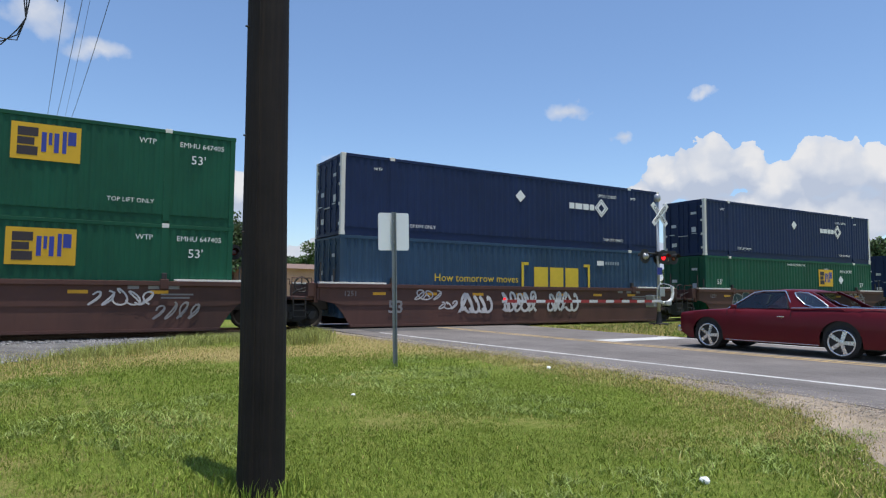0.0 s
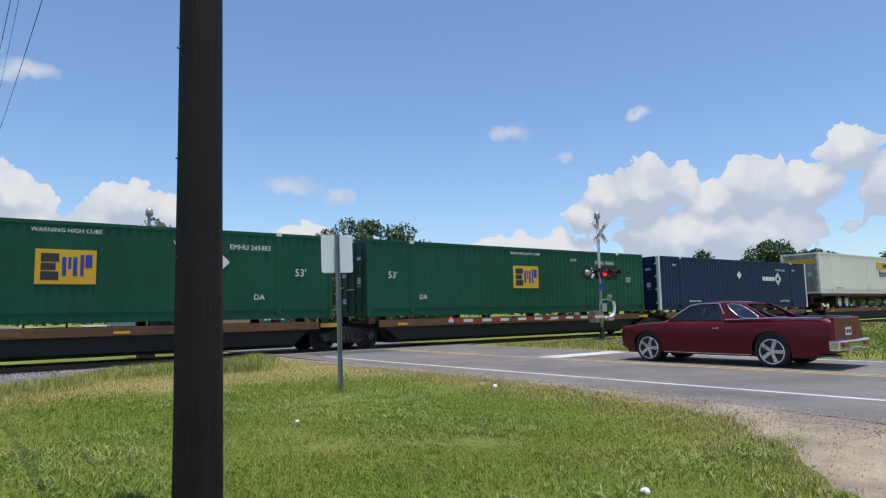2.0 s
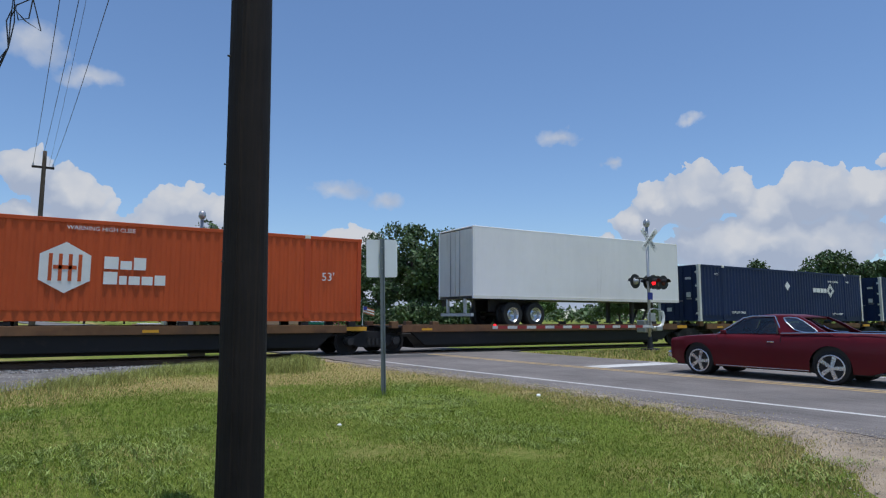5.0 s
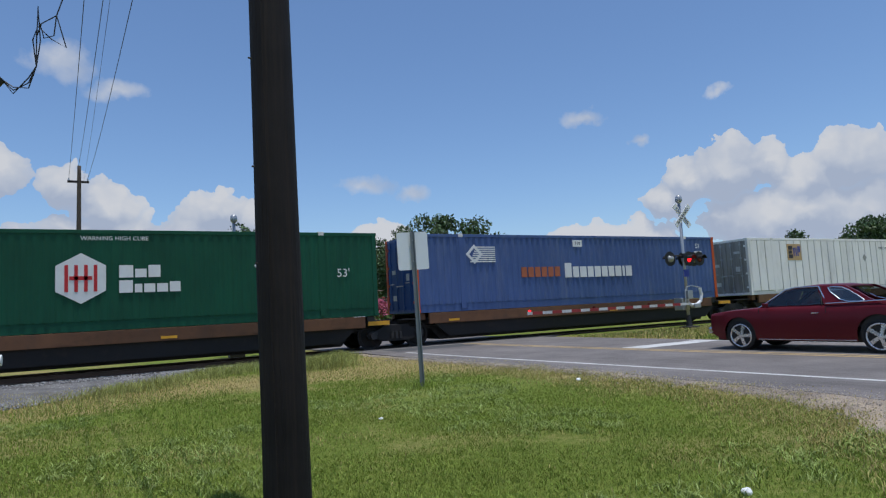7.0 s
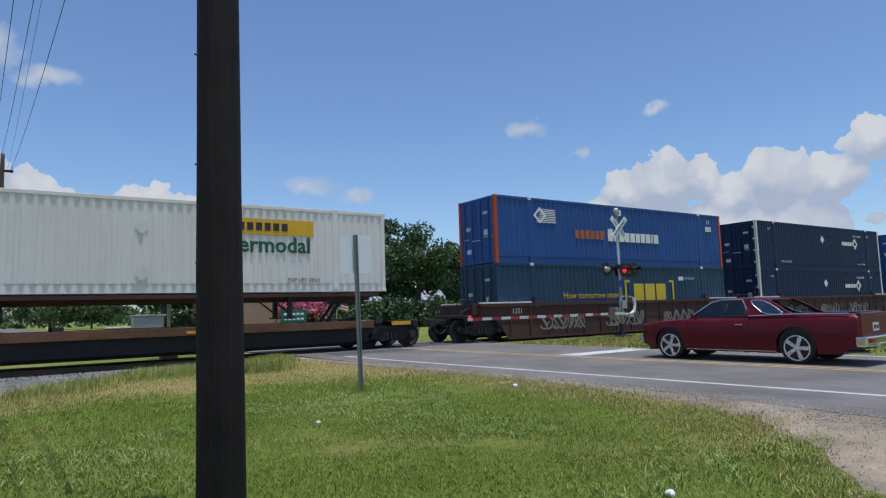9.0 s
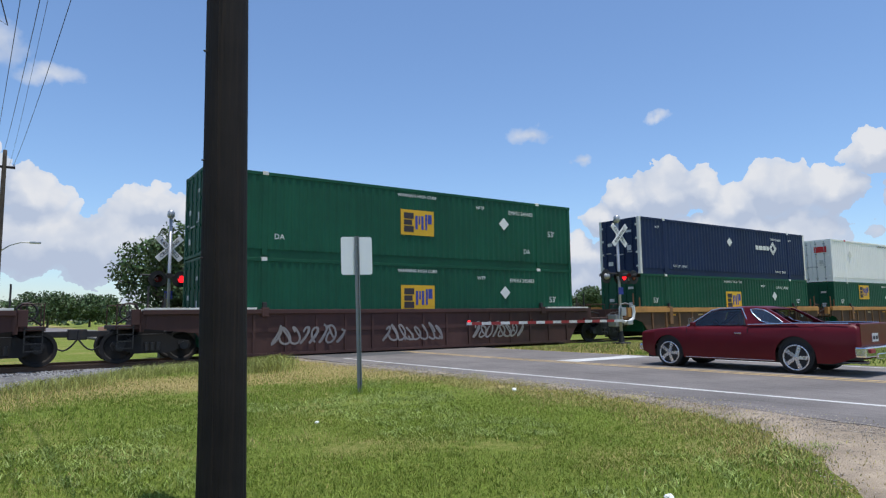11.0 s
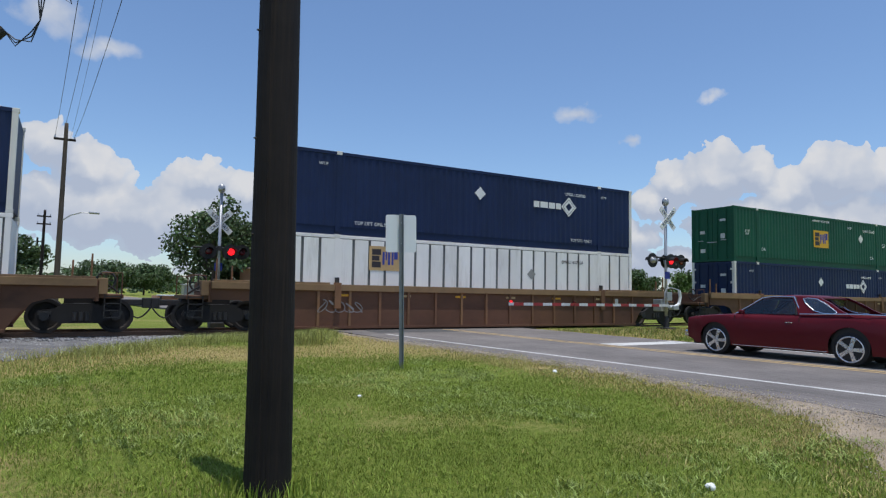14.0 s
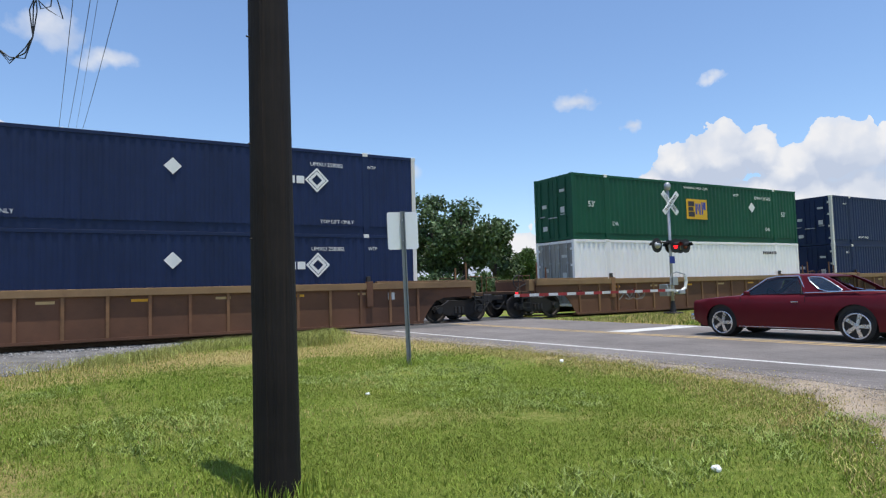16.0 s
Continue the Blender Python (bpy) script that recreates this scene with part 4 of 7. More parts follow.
def logo_hunt(c):
    mark(c, "banner", 9.6, 13.35, 1.92, 2.44, "yellow", "yellow banner with plain dark bars", y=-1.304)
    blocks(c, "banner_bars", 10.75, 12.5, 2.05, 2.31, 6, "ink", "", 0.7, -0.01)
    lettering(c, "Intermodal", 11.6, 1.56, 0.74, "inkgreen")
    lettering(c, "TOP LIFT ONLY", 13.0, 0.40, 0.17, "ink")
    lettering(c, "TOP LIFT ONLY", 2.9, 0.40, 0.17, "ink")
    diamond(c, 7.9, 2.0, 0.24, "trim")
    diamond(c, 7.92, 0.6, 0.24, "trim")
    part("end_banner", Shape().box(-0.012, -0.004, -1.1, 1.1, 2.1, 2.45), "yellow", c, "yellow band across the doors")


def logo_hub(c, ink):
    s = Shape()
    pts = [(7.14 + 0.72 * math.sin(i * math.pi / 3), 1.5 + 0.72 * math.cos(i * math.pi / 3)) for i in range(6)]
    s.v = [(x, -1.305, z) for x, z in pts]
    s.f = [tuple(range(6))]
    part("hexagon_emblem", s, "inkwhite", c, "white hexagon emblem with plain bars")
    s = Shape()
    for q in (-0.36, -0.12, 0.12, 0.36):
        s.box(7.14 + q - 0.045, 7.14 + q + 0.045, -1.316, -1.308, 1.12, 1.88)
    s.box(6.85, 7.42, -1.316, -1.308, 1.45, 1.56)
    part("emblem_bars", s, ink, c)
    stepped(c, 8.1, 9.2, 1.5, "inkwhite", "plain white bars in place of a company name", ((0.34, 0.36), (0.28, 0.25), (0.3, 0.36)), 0.05)
    stepped(c, 8.1, 9.75, 1.06, "inkwhite", "", ((0.36, 0.36), (0.2, 0.25), (0.3, 0.25), (0.3, 0.25), (0.3, 0.3)), 0.05)
    lettering(c, "53'", 0.95, 1.5, 0.4)
    lettering(c, "53'", 14.92, 1.5, 0.4)
    diamond(c, 12.2, 1.8, 0.26)
    lettering(c, "WARNING HIGH CUBE", 8.0, 2.64, 0.17)
    lettering(c, "WTP", 2.4, 2.42, 0.2)
    lettering(c, "DA", 3.4, 0.72, 0.26)


def logo_stack(c):
    for i in range(8):
        part("emblem_stripe", Shape().box(2.35 + 0.04 * i, 3.5, -1.31, -1.3, 1.82 + 0.08 * i, 1.86 + 0.08 * i), "inkwhite", c)
    diamond(c, 2.55, 2.13, 0.38, "inkwhite", "white ring emblem", 0.6)
    blocks(c, "brand_bars", 4.7, 6.7, 1.2, 1.6, 6, "fadedorange", "faded orange bars", 0.8)
    stepped(c, 6.9, 10.65, 1.14, "inkwhite", "plain white bars in place of a company name", ((0.38, 0.6), (0.34, 0.45), (0.38, 0.45), (0.34, 0.45), (0.36, 0.45), (0.34, 0.45), (0.34, 0.45), (0.38, 0.45), (0.14, 0.45), (0.38, 0.45)), 0.07)
    mark(c, "height_plate", 7.4, 7.9, 2.42, 2.7, "inkwhite", y=-1.303)
    lettering(c, "110", 7.65, 2.56, 0.2, "ink", -1.312)
    lettering(c, "53", 15.0, 2.45, 0.3)
    mark(c, "height_plate", 14.75, 15.25, 1.95, 2.22, "inkwhite", y=-1.303)
    lettering(c, "110", 15.0, 2.08, 0.2, "ink", -1.312)


def logo_slate(c):
    lettering(c, "How tomorrow moves", 5.75, 1.46, 0.42, "inkgold")
    for x, d in ((7.95, 1), (11.6, -1)):
        s = Shape().box(x - 0.06, x + 0.06, -1.31, -1.3, 1.1, 2.18)
        s.box(min(x, x + 0.3 * d), max(x, x + 0.3 * d), -1.31, -1.3, 2.06, 2.18)
        part("bracket", s, "inkgold", c, "yellow square bracket")
    blocks(c, "brand_bars", 8.55, 11.1, 1.15, 2.0, 3, "inkgold", "plain yellow bars in place of a company name", 0.86)
    mark(c, "number_plate", 12.1, 12.5, 2.16, 2.36, "inkwhite")
    blocks(c, "serial_bars", 12.6, 13.5, 2.2, 2.34, 6, "slatelight", "", 0.6)


M["slatelight"] = material("faded_pale_lettering", (0.25, 0.30, 0.34), spread=0.2, grain=8)


def logo_rib_left(c):
    plain_badge(c, 3.18, 1.72, 1.2, 0.86, "tan", "ink", "inkblue")
    diamond(c, 10.4, 1.8, 0.22, "grime")
    lettering(c, "EMHU 637358", 12.6, 2.36, 0.2, "ink")
    mark(c, "length_plate", 15.2, 15.62, 0.36, 0.9, "plate", "pale plate with the box length")
    lettering(c, "53", 15.41, 0.68, 0.26, "ink", -1.31)


def logo_rib_right(c):
    plain_badge(c, 11.48, 1.72, 1.22, 0.86, "tan", "ink", "tan")
    diamond(c, 7.63, 1.16, 0.3, "grime")


# paint, end posts, door colour, wall kind, marks, label
KINDS = {
    "navy": ("navy", "trim", "navy", "fold", logo_navy, "dark navy corrugated container with white diamond emblem"),
    "green": ("green", "green", "green", "fold", logo_green, "dark green corrugated container with square yellow badge"),
    "greenl": ("green", "green", "green", "fold", lambda c: logo_green(c, 3.6, 1.72, 7.9), "dark green corrugated container with yellow badge near its doors"),
    "greenr": ("green", "green", "green", "fold", lambda c: logo_green(c, 10.2, 1.45, 12.6), "dark green corrugated container with yellow badge past its middle"),
    "greenb": ("green", "green", "green", "fold", logo_green_b, "dark green corrugated container with yellow badge near its end"),
    "white": ("white", "white", "white", "fold", logo_white, "clean white corrugated container with red and dark bars"),
    "hunt": ("cream", "cream", "grime", "fold", logo_hunt, "white corrugated container with yellow banner, on a chassis"),
    "huborange": ("orange", "orange", "grime", "fold", lambda c: logo_hub(c, "orange"), "bright orange corrugated container with white hexagon emblem"),
    "hubgreen": ("green", "green", "green", "fold", lambda c: logo_hub(c, "inkred"), "dark green corrugated container with white hexagon emblem"),
    "stack": ("stackblue", "orange", "stackblue", "fold", logo_stack, "faded blue corrugated container with orange end posts"),
    "stackfaded": ("stackfaded", "orange", "stackblue", "fold", logo_stack, "sun-bleached blue corrugated container with orange end posts"),
    "slate": ("slate", "slate", "slate", "fold", logo_slate, "slate blue container with yellow brackets and bars"),
    "rib": ("oldwhite", "oldwhite", "grime", "rib", logo_rib_left, "weathered white ribbed container with faded badge"),
    "ribb": ("oldwhite", "oldwhite", "grime", "rib", logo_rib_right, "weathered white ribbed container with worn badge"),
    "ribpale": ("oldwhite", "oldwhite", "grime", "rib", logo_rib_left, "weathered white panelled container with faded badge"),
    "plainwhite": ("white", "white", "grime", "fold", lambda c: blocks(c, "serial_bars", 13.0, 14.2, 2.3, 2.45, 8, "ink", "", 0.6), "plain white corrugated container without emblem"),
}
MADE, DOORS = {}, {}


def container(kind):
    """One 53-foot container, origin at the foot of its leading end."""
    if kind in MADE:
        return copy_thing(MADE[kind], Matrix())
    paintm, posts, doors, wall, marks, label = KINDS[kind]
    c = thing("shipping_container", label, "container", "containers on the train")
    h = CW / 2
    for side in (-1, 1):
        if wall == "fold":
            part("side_panel", wave(0.14, CL - 0.14, 0.29, CH - 0.11, side * (h - 0.008), 0.02 if kind in ("navy", "green", "greenb", "greenl", "greenr", "hubgreen") else 0.03, 0.279), paintm, c)
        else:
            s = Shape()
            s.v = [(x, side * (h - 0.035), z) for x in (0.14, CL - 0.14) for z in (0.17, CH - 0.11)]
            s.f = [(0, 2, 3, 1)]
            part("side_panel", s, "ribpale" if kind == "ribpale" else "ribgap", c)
            n, w = 26, (CL - 0.3) / 26
            gap = 0.03 if kind == "ribpale" else 0.05
            for i in range(n):
                part("wall_sheet", Shape().box(0.15 + w * i + gap, 0.15 + w * (i + 1) - gap, side * h - 0.02 * (side > 0), side * h + 0.02 * (side < 0), 0.2, CH - 0.14), paintm, c)
        part("top_rail", Shape().box(0.1, CL - 0.1, side * h - 0.05 if side > 0 else -h - 0.004, h + 0.004 if side > 0 else -h + 0.05, CH - 0.12, CH - 0.004, 0.01), paintm, c)
        part("bottom_rail", Shape().box(0.1, CL - 0.1, side * (h - 0.045) - 0.05 if side > 0 else -h + 0.045, h - 0.045 if side > 0 else -h + 0.1, 0.0, 0.30, 0.01), paintm, c)
        for x in (1.98, CL - 1.98):
            part("lift_post", Shape().box(x - 0.09, x + 0.09, min(side * (h + 0.006), side * (h - 0.06)), max(side * (h + 0.006), side * (h - 0.06)), 0.1, CH - 0.1), paintm, c)
            if kind != "white":
                part("lifting_block", Shape().box(x - 0.1, x + 0.1, side * h - 0.1 if side > 0 else -h - 0.008, h + 0.008 if side > 0 else -h + 0.1, CH - 0.11, CH + 0.02, 0.01), "trim", c)
        for x in (0.0, CL - 0.15):
            part("corner_post", Shape().box(x, x + 0.15, side * h - 0.14 if side > 0 else -h - 0.006, h + 0.006 if side > 0 else -h + 0.14, 0.1, CH - 0.1, 0.008), posts, c)
            for z in (0.0, CH - 0.12):
                part("corner_casting", Shape().box(x - 0.004, x + 0.17, side * h - 0.16 if side > 0 else -h - 0.01, h + 0.01 if side > 0 else -h + 0.16, z, z + 0.12, 0.012), posts if posts != "trim" else "trim", c)
    s = Shape()
    n = 54
    s.v = [(0.1 + (CL - 0.2) * i / n, y, CH - 0.03 - 0.02 * (i % 2)) for i in range(n + 1) for y in (-h + 0.04, h - 0.04)]
    s.f = [(2 * i, 2 * i + 2, 2 * i + 3, 2 * i + 1) for i in range(n)]
    part("roof", s, paintm, c)
    part("floor", Shape().box(0.1, CL - 0.1, -h + 0.05, h - 0.05, 0.06, 0.14), "darksteel", c)
    part("front_wall", Shape().box(CL - 0.08, CL - 0.03, -h + 0.13, h - 0.13, 0.12, CH - 0.1), paintm, c)
    part("door_header", Shape().box(0.01, 0.12, -h + 0.13, h - 0.13, CH - 0.13, CH - 0.02), paintm, c)
    part("door_sill", Shape().box(0.0, 0.12, -h + 0.13, h - 0.13, 0.02, 0.14), paintm, c)
    for side in (-1, 1):
        d = part("door", Shape().box(0.03, 0.08, min(0.01 * side, (h - 0.14) * side), max(0.01 * side, (h - 0.14) * side), 0.14, CH - 0.13, 0.008), doors, c)
        for k in (0.3, 0.85):
            rod = Shape().tube((0.0, side * k, 0.1), (0.0, side * k, CH - 0.1), 0.02, n=6)
            for z in (0.22, 1.0, 1.9, 2.6):
                rod.box(-0.02, 0.03, side * k - 0.06, side * k + 0.06, z - 0.04, z + 0.04)
            part("lock_rod", rod, "steel" if "white" in paintm else doors, d)
            part("lock_handle", Shape().box(-0.035, -0.015, min(side * k, side * (k - 0.32)), max(side * k, side * (k - 0.32)), 1.02 + 0.1 * (k > 0.5), 1.06 + 0.1 * (k > 0.5)), "steel", d)
        for z in (0.4, 1.1, 1.8, 2.5):
            part("hinge", Shape().box(0.0, 0.04, side * (h - 0.24), side * (h - 0.1), z - 0.05, z + 0.05), posts, d)
    for y, z, w, hh in ((-0.62, 2.2, 0.34, 0.12), (0.62, 1.6, 0.3, 0.16), (-0.62, 1.35, 0.26, 0.26), (0.6, 0.6, 0.3, 0.2)):
        part("data_plate", Shape().box(0.022, 0.03, y - w / 2, y + w / 2, z - hh / 2, z + hh / 2), "plate", c)
    marks(c)
    MADE[kind] = c
    return c


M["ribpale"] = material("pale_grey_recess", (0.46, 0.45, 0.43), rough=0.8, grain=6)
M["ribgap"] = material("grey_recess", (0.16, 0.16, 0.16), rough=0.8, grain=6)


def wheelset_mesh():
    s = Shape()
    s.lathe([(0.0, -0.07), (0.12, -0.07), (0.16, -0.03), (0.36, -0.03), (0.40, -0.065), (0.457, -0.065), (0.463, 0.03), (0.49, 0.05), (0.49, 0.07), (0.40, 0.07), (0.36, 0.01), (0.14, 0.02), (0.12, 0.07), (0.0, 0.07)], 20)
    me = s.mesh("wheel")
    me.materials.append(M["spine"])
    return me


WHEEL = wheelset_mesh()
FRAME = Shape()
for sgn in (-1,):
    FRAME.slab([(-1.12, 0.50), (-1.06, 0.62), (-0.7, 0.66), (-0.42, 0.82), (0.42, 0.82), (0.7, 0.66), (1.06, 0.62), (1.12, 0.50), (1.05, 0.36), (0.74, 0.36), (0.5, 0.26), (-0.5, 0.26), (-0.74, 0.36), (-1.05, 0.36)], -0.07, 0.07)
FRAME = FRAME.mesh("side_frame")
FRAME.materials.append(M["spine"])
SPRING = Shape()
for q in (-0.16, 0.0, 0.16):
    SPRING.tube((q, -0.1, 0.34), (q, -0.1, 0.58), 0.065, n=8)
SPRING = SPRING.mesh("spring_pack")
SPRING.materials.append(M["darksteel"])
BEARING = Shape().tube((0, -0.16, 0.46), (0, 0.1, 0.46), 0.12, n=12).box(-0.16, 0.16, -0.1, 0.1, 0.5, 0.6).mesh("bearing")
BEARING.materials.append(M["darksteel"])


def truck(car, x):
    t = part("truck", Shape().box(-0.22, 0.22, -1.0, 1.0, 0.5, 0.82, 0.03), "spine", car, "dark cast truck with two axles", at=(x, 0, 0))
    for dx in (-0.89, 0.89):
        for side in (-1, 1):
            part("wheel", WHEEL, "", t, at=pose(dx, side * 0.76, 0.46, 0, 0, 0 if side > 0 else 180))
            part("bearing", BEARING, "", t, at=pose(dx, side * 1.02, 0, 0, 0, 0 if side < 0 else 180))
        part("axle", Shape().tube((dx, -1.0, 0.46), (dx, 1.0, 0.46), 0.085, n=8), "darksteel", t)
    for side in (-1, 1):
        part("side_frame", FRAME, "", t, at=(0, side * 1.0, 0))
        part("spring_pack", SPRING, "", t, at=pose(0, side * 0.98, 0, 0, 0, 0 if side < 0 else 180))


def coupler(car, x, way):
    s = Shape().box(min(x, x + way * 0.75), max(x, x + way * 0.75), -0.09, 0.09, 0.76, 0.94, 0.02)
    s.box(min(x + way * 0.6, x + way * 0.85), max(x + way * 0.6, x + way * 0.85), -0.2, 0.14, 0.68, 1.0, 0.03)
    part("coupler", s, "darksteel", car)
    pts = [(x + way * (0.1 + 0.75 * k / 6), -0.35, 0.72 - 0.34 * math.sin(math.pi * k / 6)) for k in range(7)]
    part("air_hose", Shape().path(pts, 0.025), "rubber", car)


def ribbon(pts, thick):
    """A flat stroke of even width along a line in x and z."""
    s = Shape()
    k = len(pts)
    for i, (x, z) in enumerate(pts):
        d = Vector((pts[min(i + 1, k - 1)][0] - pts[max(i - 1, 0)][0], 0, pts[min(i + 1, k - 1)][1] - pts[max(i - 1, 0)][1]))
        nrm = Vector((-d.z, 0, d.x)).normalized() * thick / 2 if d.length > 1e-5 else Vector((0, 0, thick / 2))
        s.v += [(x + nrm.x, -0.0012 * i, z + nrm.z), (x - nrm.x, -0.0012 * i, z - nrm.z)]
    s.f = [(2 * i, 2 * i + 1, 2 * i + 3, 2 * i + 2) for i in range(k - 1)]
    return s


def spray(car, x, z, w, h, mat, seed, thick=0.05, y=-1.461):
    """Sprayed tag: upright, looping strokes that spell nothing."""
    r = random.Random(seed)
    n = max(3, int(w / 0.30))
    for k in range(n):
        cx, ww = x + w * (k + 0.5) / n, 0.62 * w / n
        hh = h * r.uniform(0.75, 1.1)
        p = r.uniform(0, 6.28)
        turns = r.choice((1.2, 1.5, 1.8))
        pts = []
        for i in range(19):
            u = i / 18
            pts.append((cx + ww * math.sin(6.28 * turns * u + p) * (0.9 - 0.3 * u) + 0.18 * hh * (u - 0.5), z + hh * (0.5 + 0.5 * math.cos(6.28 * turns * 0.75 * u + 0.4 * p))))
        part("graffiti_stroke", ribbon(pts, thick), mat, car, "" if k else "sprayed looping graffiti", at=(0, y - 0.002 * k, 0))


def bubbles(car, x, z, w, h, n, fill, line, seed, y=-1.461):
    """A sprayed piece of swollen shapes with pale outlines."""
    r = random.Random(seed)
    for k in range(n):
        cx, rx = x + w * (k + 0.5) / n, 0.60 * w / n
        p = r.uniform(0, 6.28)
        ring = []
        for i in range(25):
            a = 6.2832 * i / 24
            q = 1 + 0.14 * math.sin(2 * a + p) + 0.10 * math.sin(3 * a + 2 * p)
            ring.append((cx + rx * q * math.copysign(abs(math.cos(a)) ** 0.7, math.cos(a)), z + h / 2 + h / 2 * min(q, 1.1) * math.copysign(abs(math.sin(a)) ** 0.6, math.sin(a))))
        s = Shape()
        s.v = [(a, 0, b) for a, b in ring[:-1]]
        s.f = [tuple(range(24))]
        part("graffiti_fill", s, fill, car, "" if k else "sprayed block of swollen shapes", at=(0, y - 0.003 * k, 0))
        part("graffiti_outline", ribbon(ring, 0.05), line, car, at=(0, y - 0.003 * k - 0.0015, 0))
        zig = [(cx + rx * r.uniform(-0.35, 0.35), z + h * q) for q in (0.22, 0.45, 0.62, 0.82)]
        part("graffiti_stroke", ribbon(zig, 0.045), line, car, at=(0, y - 0.003 * k - 0.002, 0))


M["rusty_rib"] = material("rust_brown_rib", (0.205, 0.098, 0.045), rough=0.75, spread=0.45, grain=3.0, dirt=0.35, dirt_col=(0.07, 0.04, 0.028), per=0.2)
WELLS = {"red": ("redwell", "redwell", "oxide-red smooth-sided well car with graffiti"),
         "brown": ("brownwell", "brownwell", "dark brown well car with faded graffiti"),
         "rust": ("rustwell", "chord", "dark rusty ribbed well car with orange top chord"),
         "tanrust": ("tanwell", "tanchord", "rusty red-brown ribbed well car")}


def well_car(kind, left, right, first, last, seed):
    """A car with a well for one pair of boxes. left, right: free space to its neighbours; first, last: ends with a coupler."""
    mat, top, label = WELLS[kind]
    c = thing("well_car", label, "rail car", "cars of the train")
    # past a coupled end the sides run out over the truck
    a = -max(0.75, left / 2 - 1.55) if first else -0.85
    b = CL + (max(0.75, right / 2 - 1.55) if last else 0.85)
    cut_a, cut_b = min(1.9, -a + 0.15), min(1.9, b - CL + 0.15)
    for side in (-1, 1):
        o = side * 1.40
        lo, hi = min(o, o + side * 0.03), max(o, o + side * 0.03)
        # the side deepens between the trucks, with a rounded cut over the wheels
        foot = [(a, 0.98), (a + cut_a - 0.75, 0.96), (a + cut_a - 0.35, 0.84), (a + cut_a - 0.08, 0.55), (a + cut_a + 0.22, 0.09)]
        foot += [(b - cut_b - 0.22, 0.09), (b - cut_b + 0.08, 0.55), (b - cut_b + 0.35, 0.84), (b - cut_b + 0.75, 0.96), (b, 0.98)]
        part("side_plate", Shape().slab(foot + [(b, 1.46), (a, 1.46)], lo, hi), mat, c)
        if "rust" not in kind:
            y0, y1 = sorted((o + side * 0.02, o + side * 0.055))
            part("upper_side", Shape().slab([(a + 0.1, 0.98), (a + cut_a, 0.80), (b - cut_b, 0.80), (b - 0.1, 0.98), (b - 0.1, 1.44), (a + 0.1, 1.44)], y0, y1), mat, c)
        part("top_chord", Shape().box(a, b, min(o - side * 0.05, o + side * 0.12), max(o - side * 0.05, o + side * 0.12), 1.32 if "rust" in kind else 1.40, 1.54, 0.012), top, c, "orange-painted top chord" if kind == "rust" else "")
        part("bottom_sill", Shape().box(a + cut_a + 0.2, b - cut_b - 0.2, min(o - side * 0.2, o + side * 0.1), max(o - side * 0.2, o + side * 0.1), 0.05, 0.13), mat, c)
        for x0, x1 in ((a + 0.05, 1.7), (CL - 1.7, b - 0.05)):
            part("step_board", Shape().box(x0, x1, min(o - side * 0.08, o + side * 0.10), max(o - side * 0.08, o + side * 0.10), 1.54, 1.60, 0.008), top if "rust" in kind else "trim", c, "" if "rust" in kind else "pale board along the top")
        if kind != "red":
            n = 15
            for i in range(n):
                x = a + cut_a + 0.4 + (b - a - cut_a - cut_b - 0.8) * i / (n - 1)
                w = 0.045
                part("rib", Shape().box(x - w, x + w, min(o, o + side * 0.085), max(o, o + side * 0.085), 0.13, 1.36), "rusty_rib" if "rust" in kind else mat, c)
        for x in (1.98, CL - 1.98):
            part("guide_block", Shape().box(x - 0.12, x + 0.12, min(o - side * 0.02, o + side * 0.14), max(o - side * 0.02, o + side * 0.14), 0.72 if "rust" in kind else 1.3, 1.6, 0.02), "rusty_rib" if "rust" in kind else mat, c)
            part("twist_lock", Shape().box(x - 0.07, x + 0.07, min(o - side * 0.06, o + side * 0.04), max(o - side * 0.06, o + side * 0.04), 1.6, 1.78, 0.015), "darksteel", c)
    part("well_floor", Shape().box(1.0, CL - 1.0, -1.38, 1.38, 0.2, 0.34), "spine", c)
    for x, way, space, end in ((a, -1, left, first), (b, 1, right, last)):
        part("end_bulkhead", Shape().box(x - 0.06, x + 0.06, -1.36, 1.36, 0.9, 1.5, 0.01), mat, c)
        reach = max(0.3, (space / 2 - 0.85) - (-x if way < 0 else x - CL)) if end else max(0.3, space / 2 - 0.12 - (-x if way < 0 else x - CL))
        e = x + way * reach
        part("end_platform", Shape().box(min(x, e), max(x, e), -1.3, 1.3, 0.98, 1.10, 0.012), "sill" if "rust" in kind else mat, c)
        part("end_post", Shape().box(x + way * 0.15 - 0.13, x + way * 0.15 + 0.13, -1.36, -1.12, 1.1, 1.56, 0.015), top, c)
        part("draft_sill", Shape().box(min(x - way * 0.8, e), max(x - way * 0.8, e), -0.35, 0.35, 0.62, 0.98, 0.02), "spine", c)
        for k in (0.15, 0.62):
            part("stanchion", Shape().box(x - way * k - 0.025, x - way * k + 0.025, -1.36, -1.31, 1.5, 2.25 if k < 0.5 else 2.05), "rusty_rib" if "rust" in kind else "darksteel", c)
        for y in (-1.2, 1.2):
            rail = Shape().path([(x + way * 0.12, y, 1.5), (x + way * 0.12, y, 1.72), (e - way * 0.05, y, 1.72), (e - way * 0.05, y, 1.05)], 0.02)
            part("handrail", rail, mat, c)
        ladder = Shape()
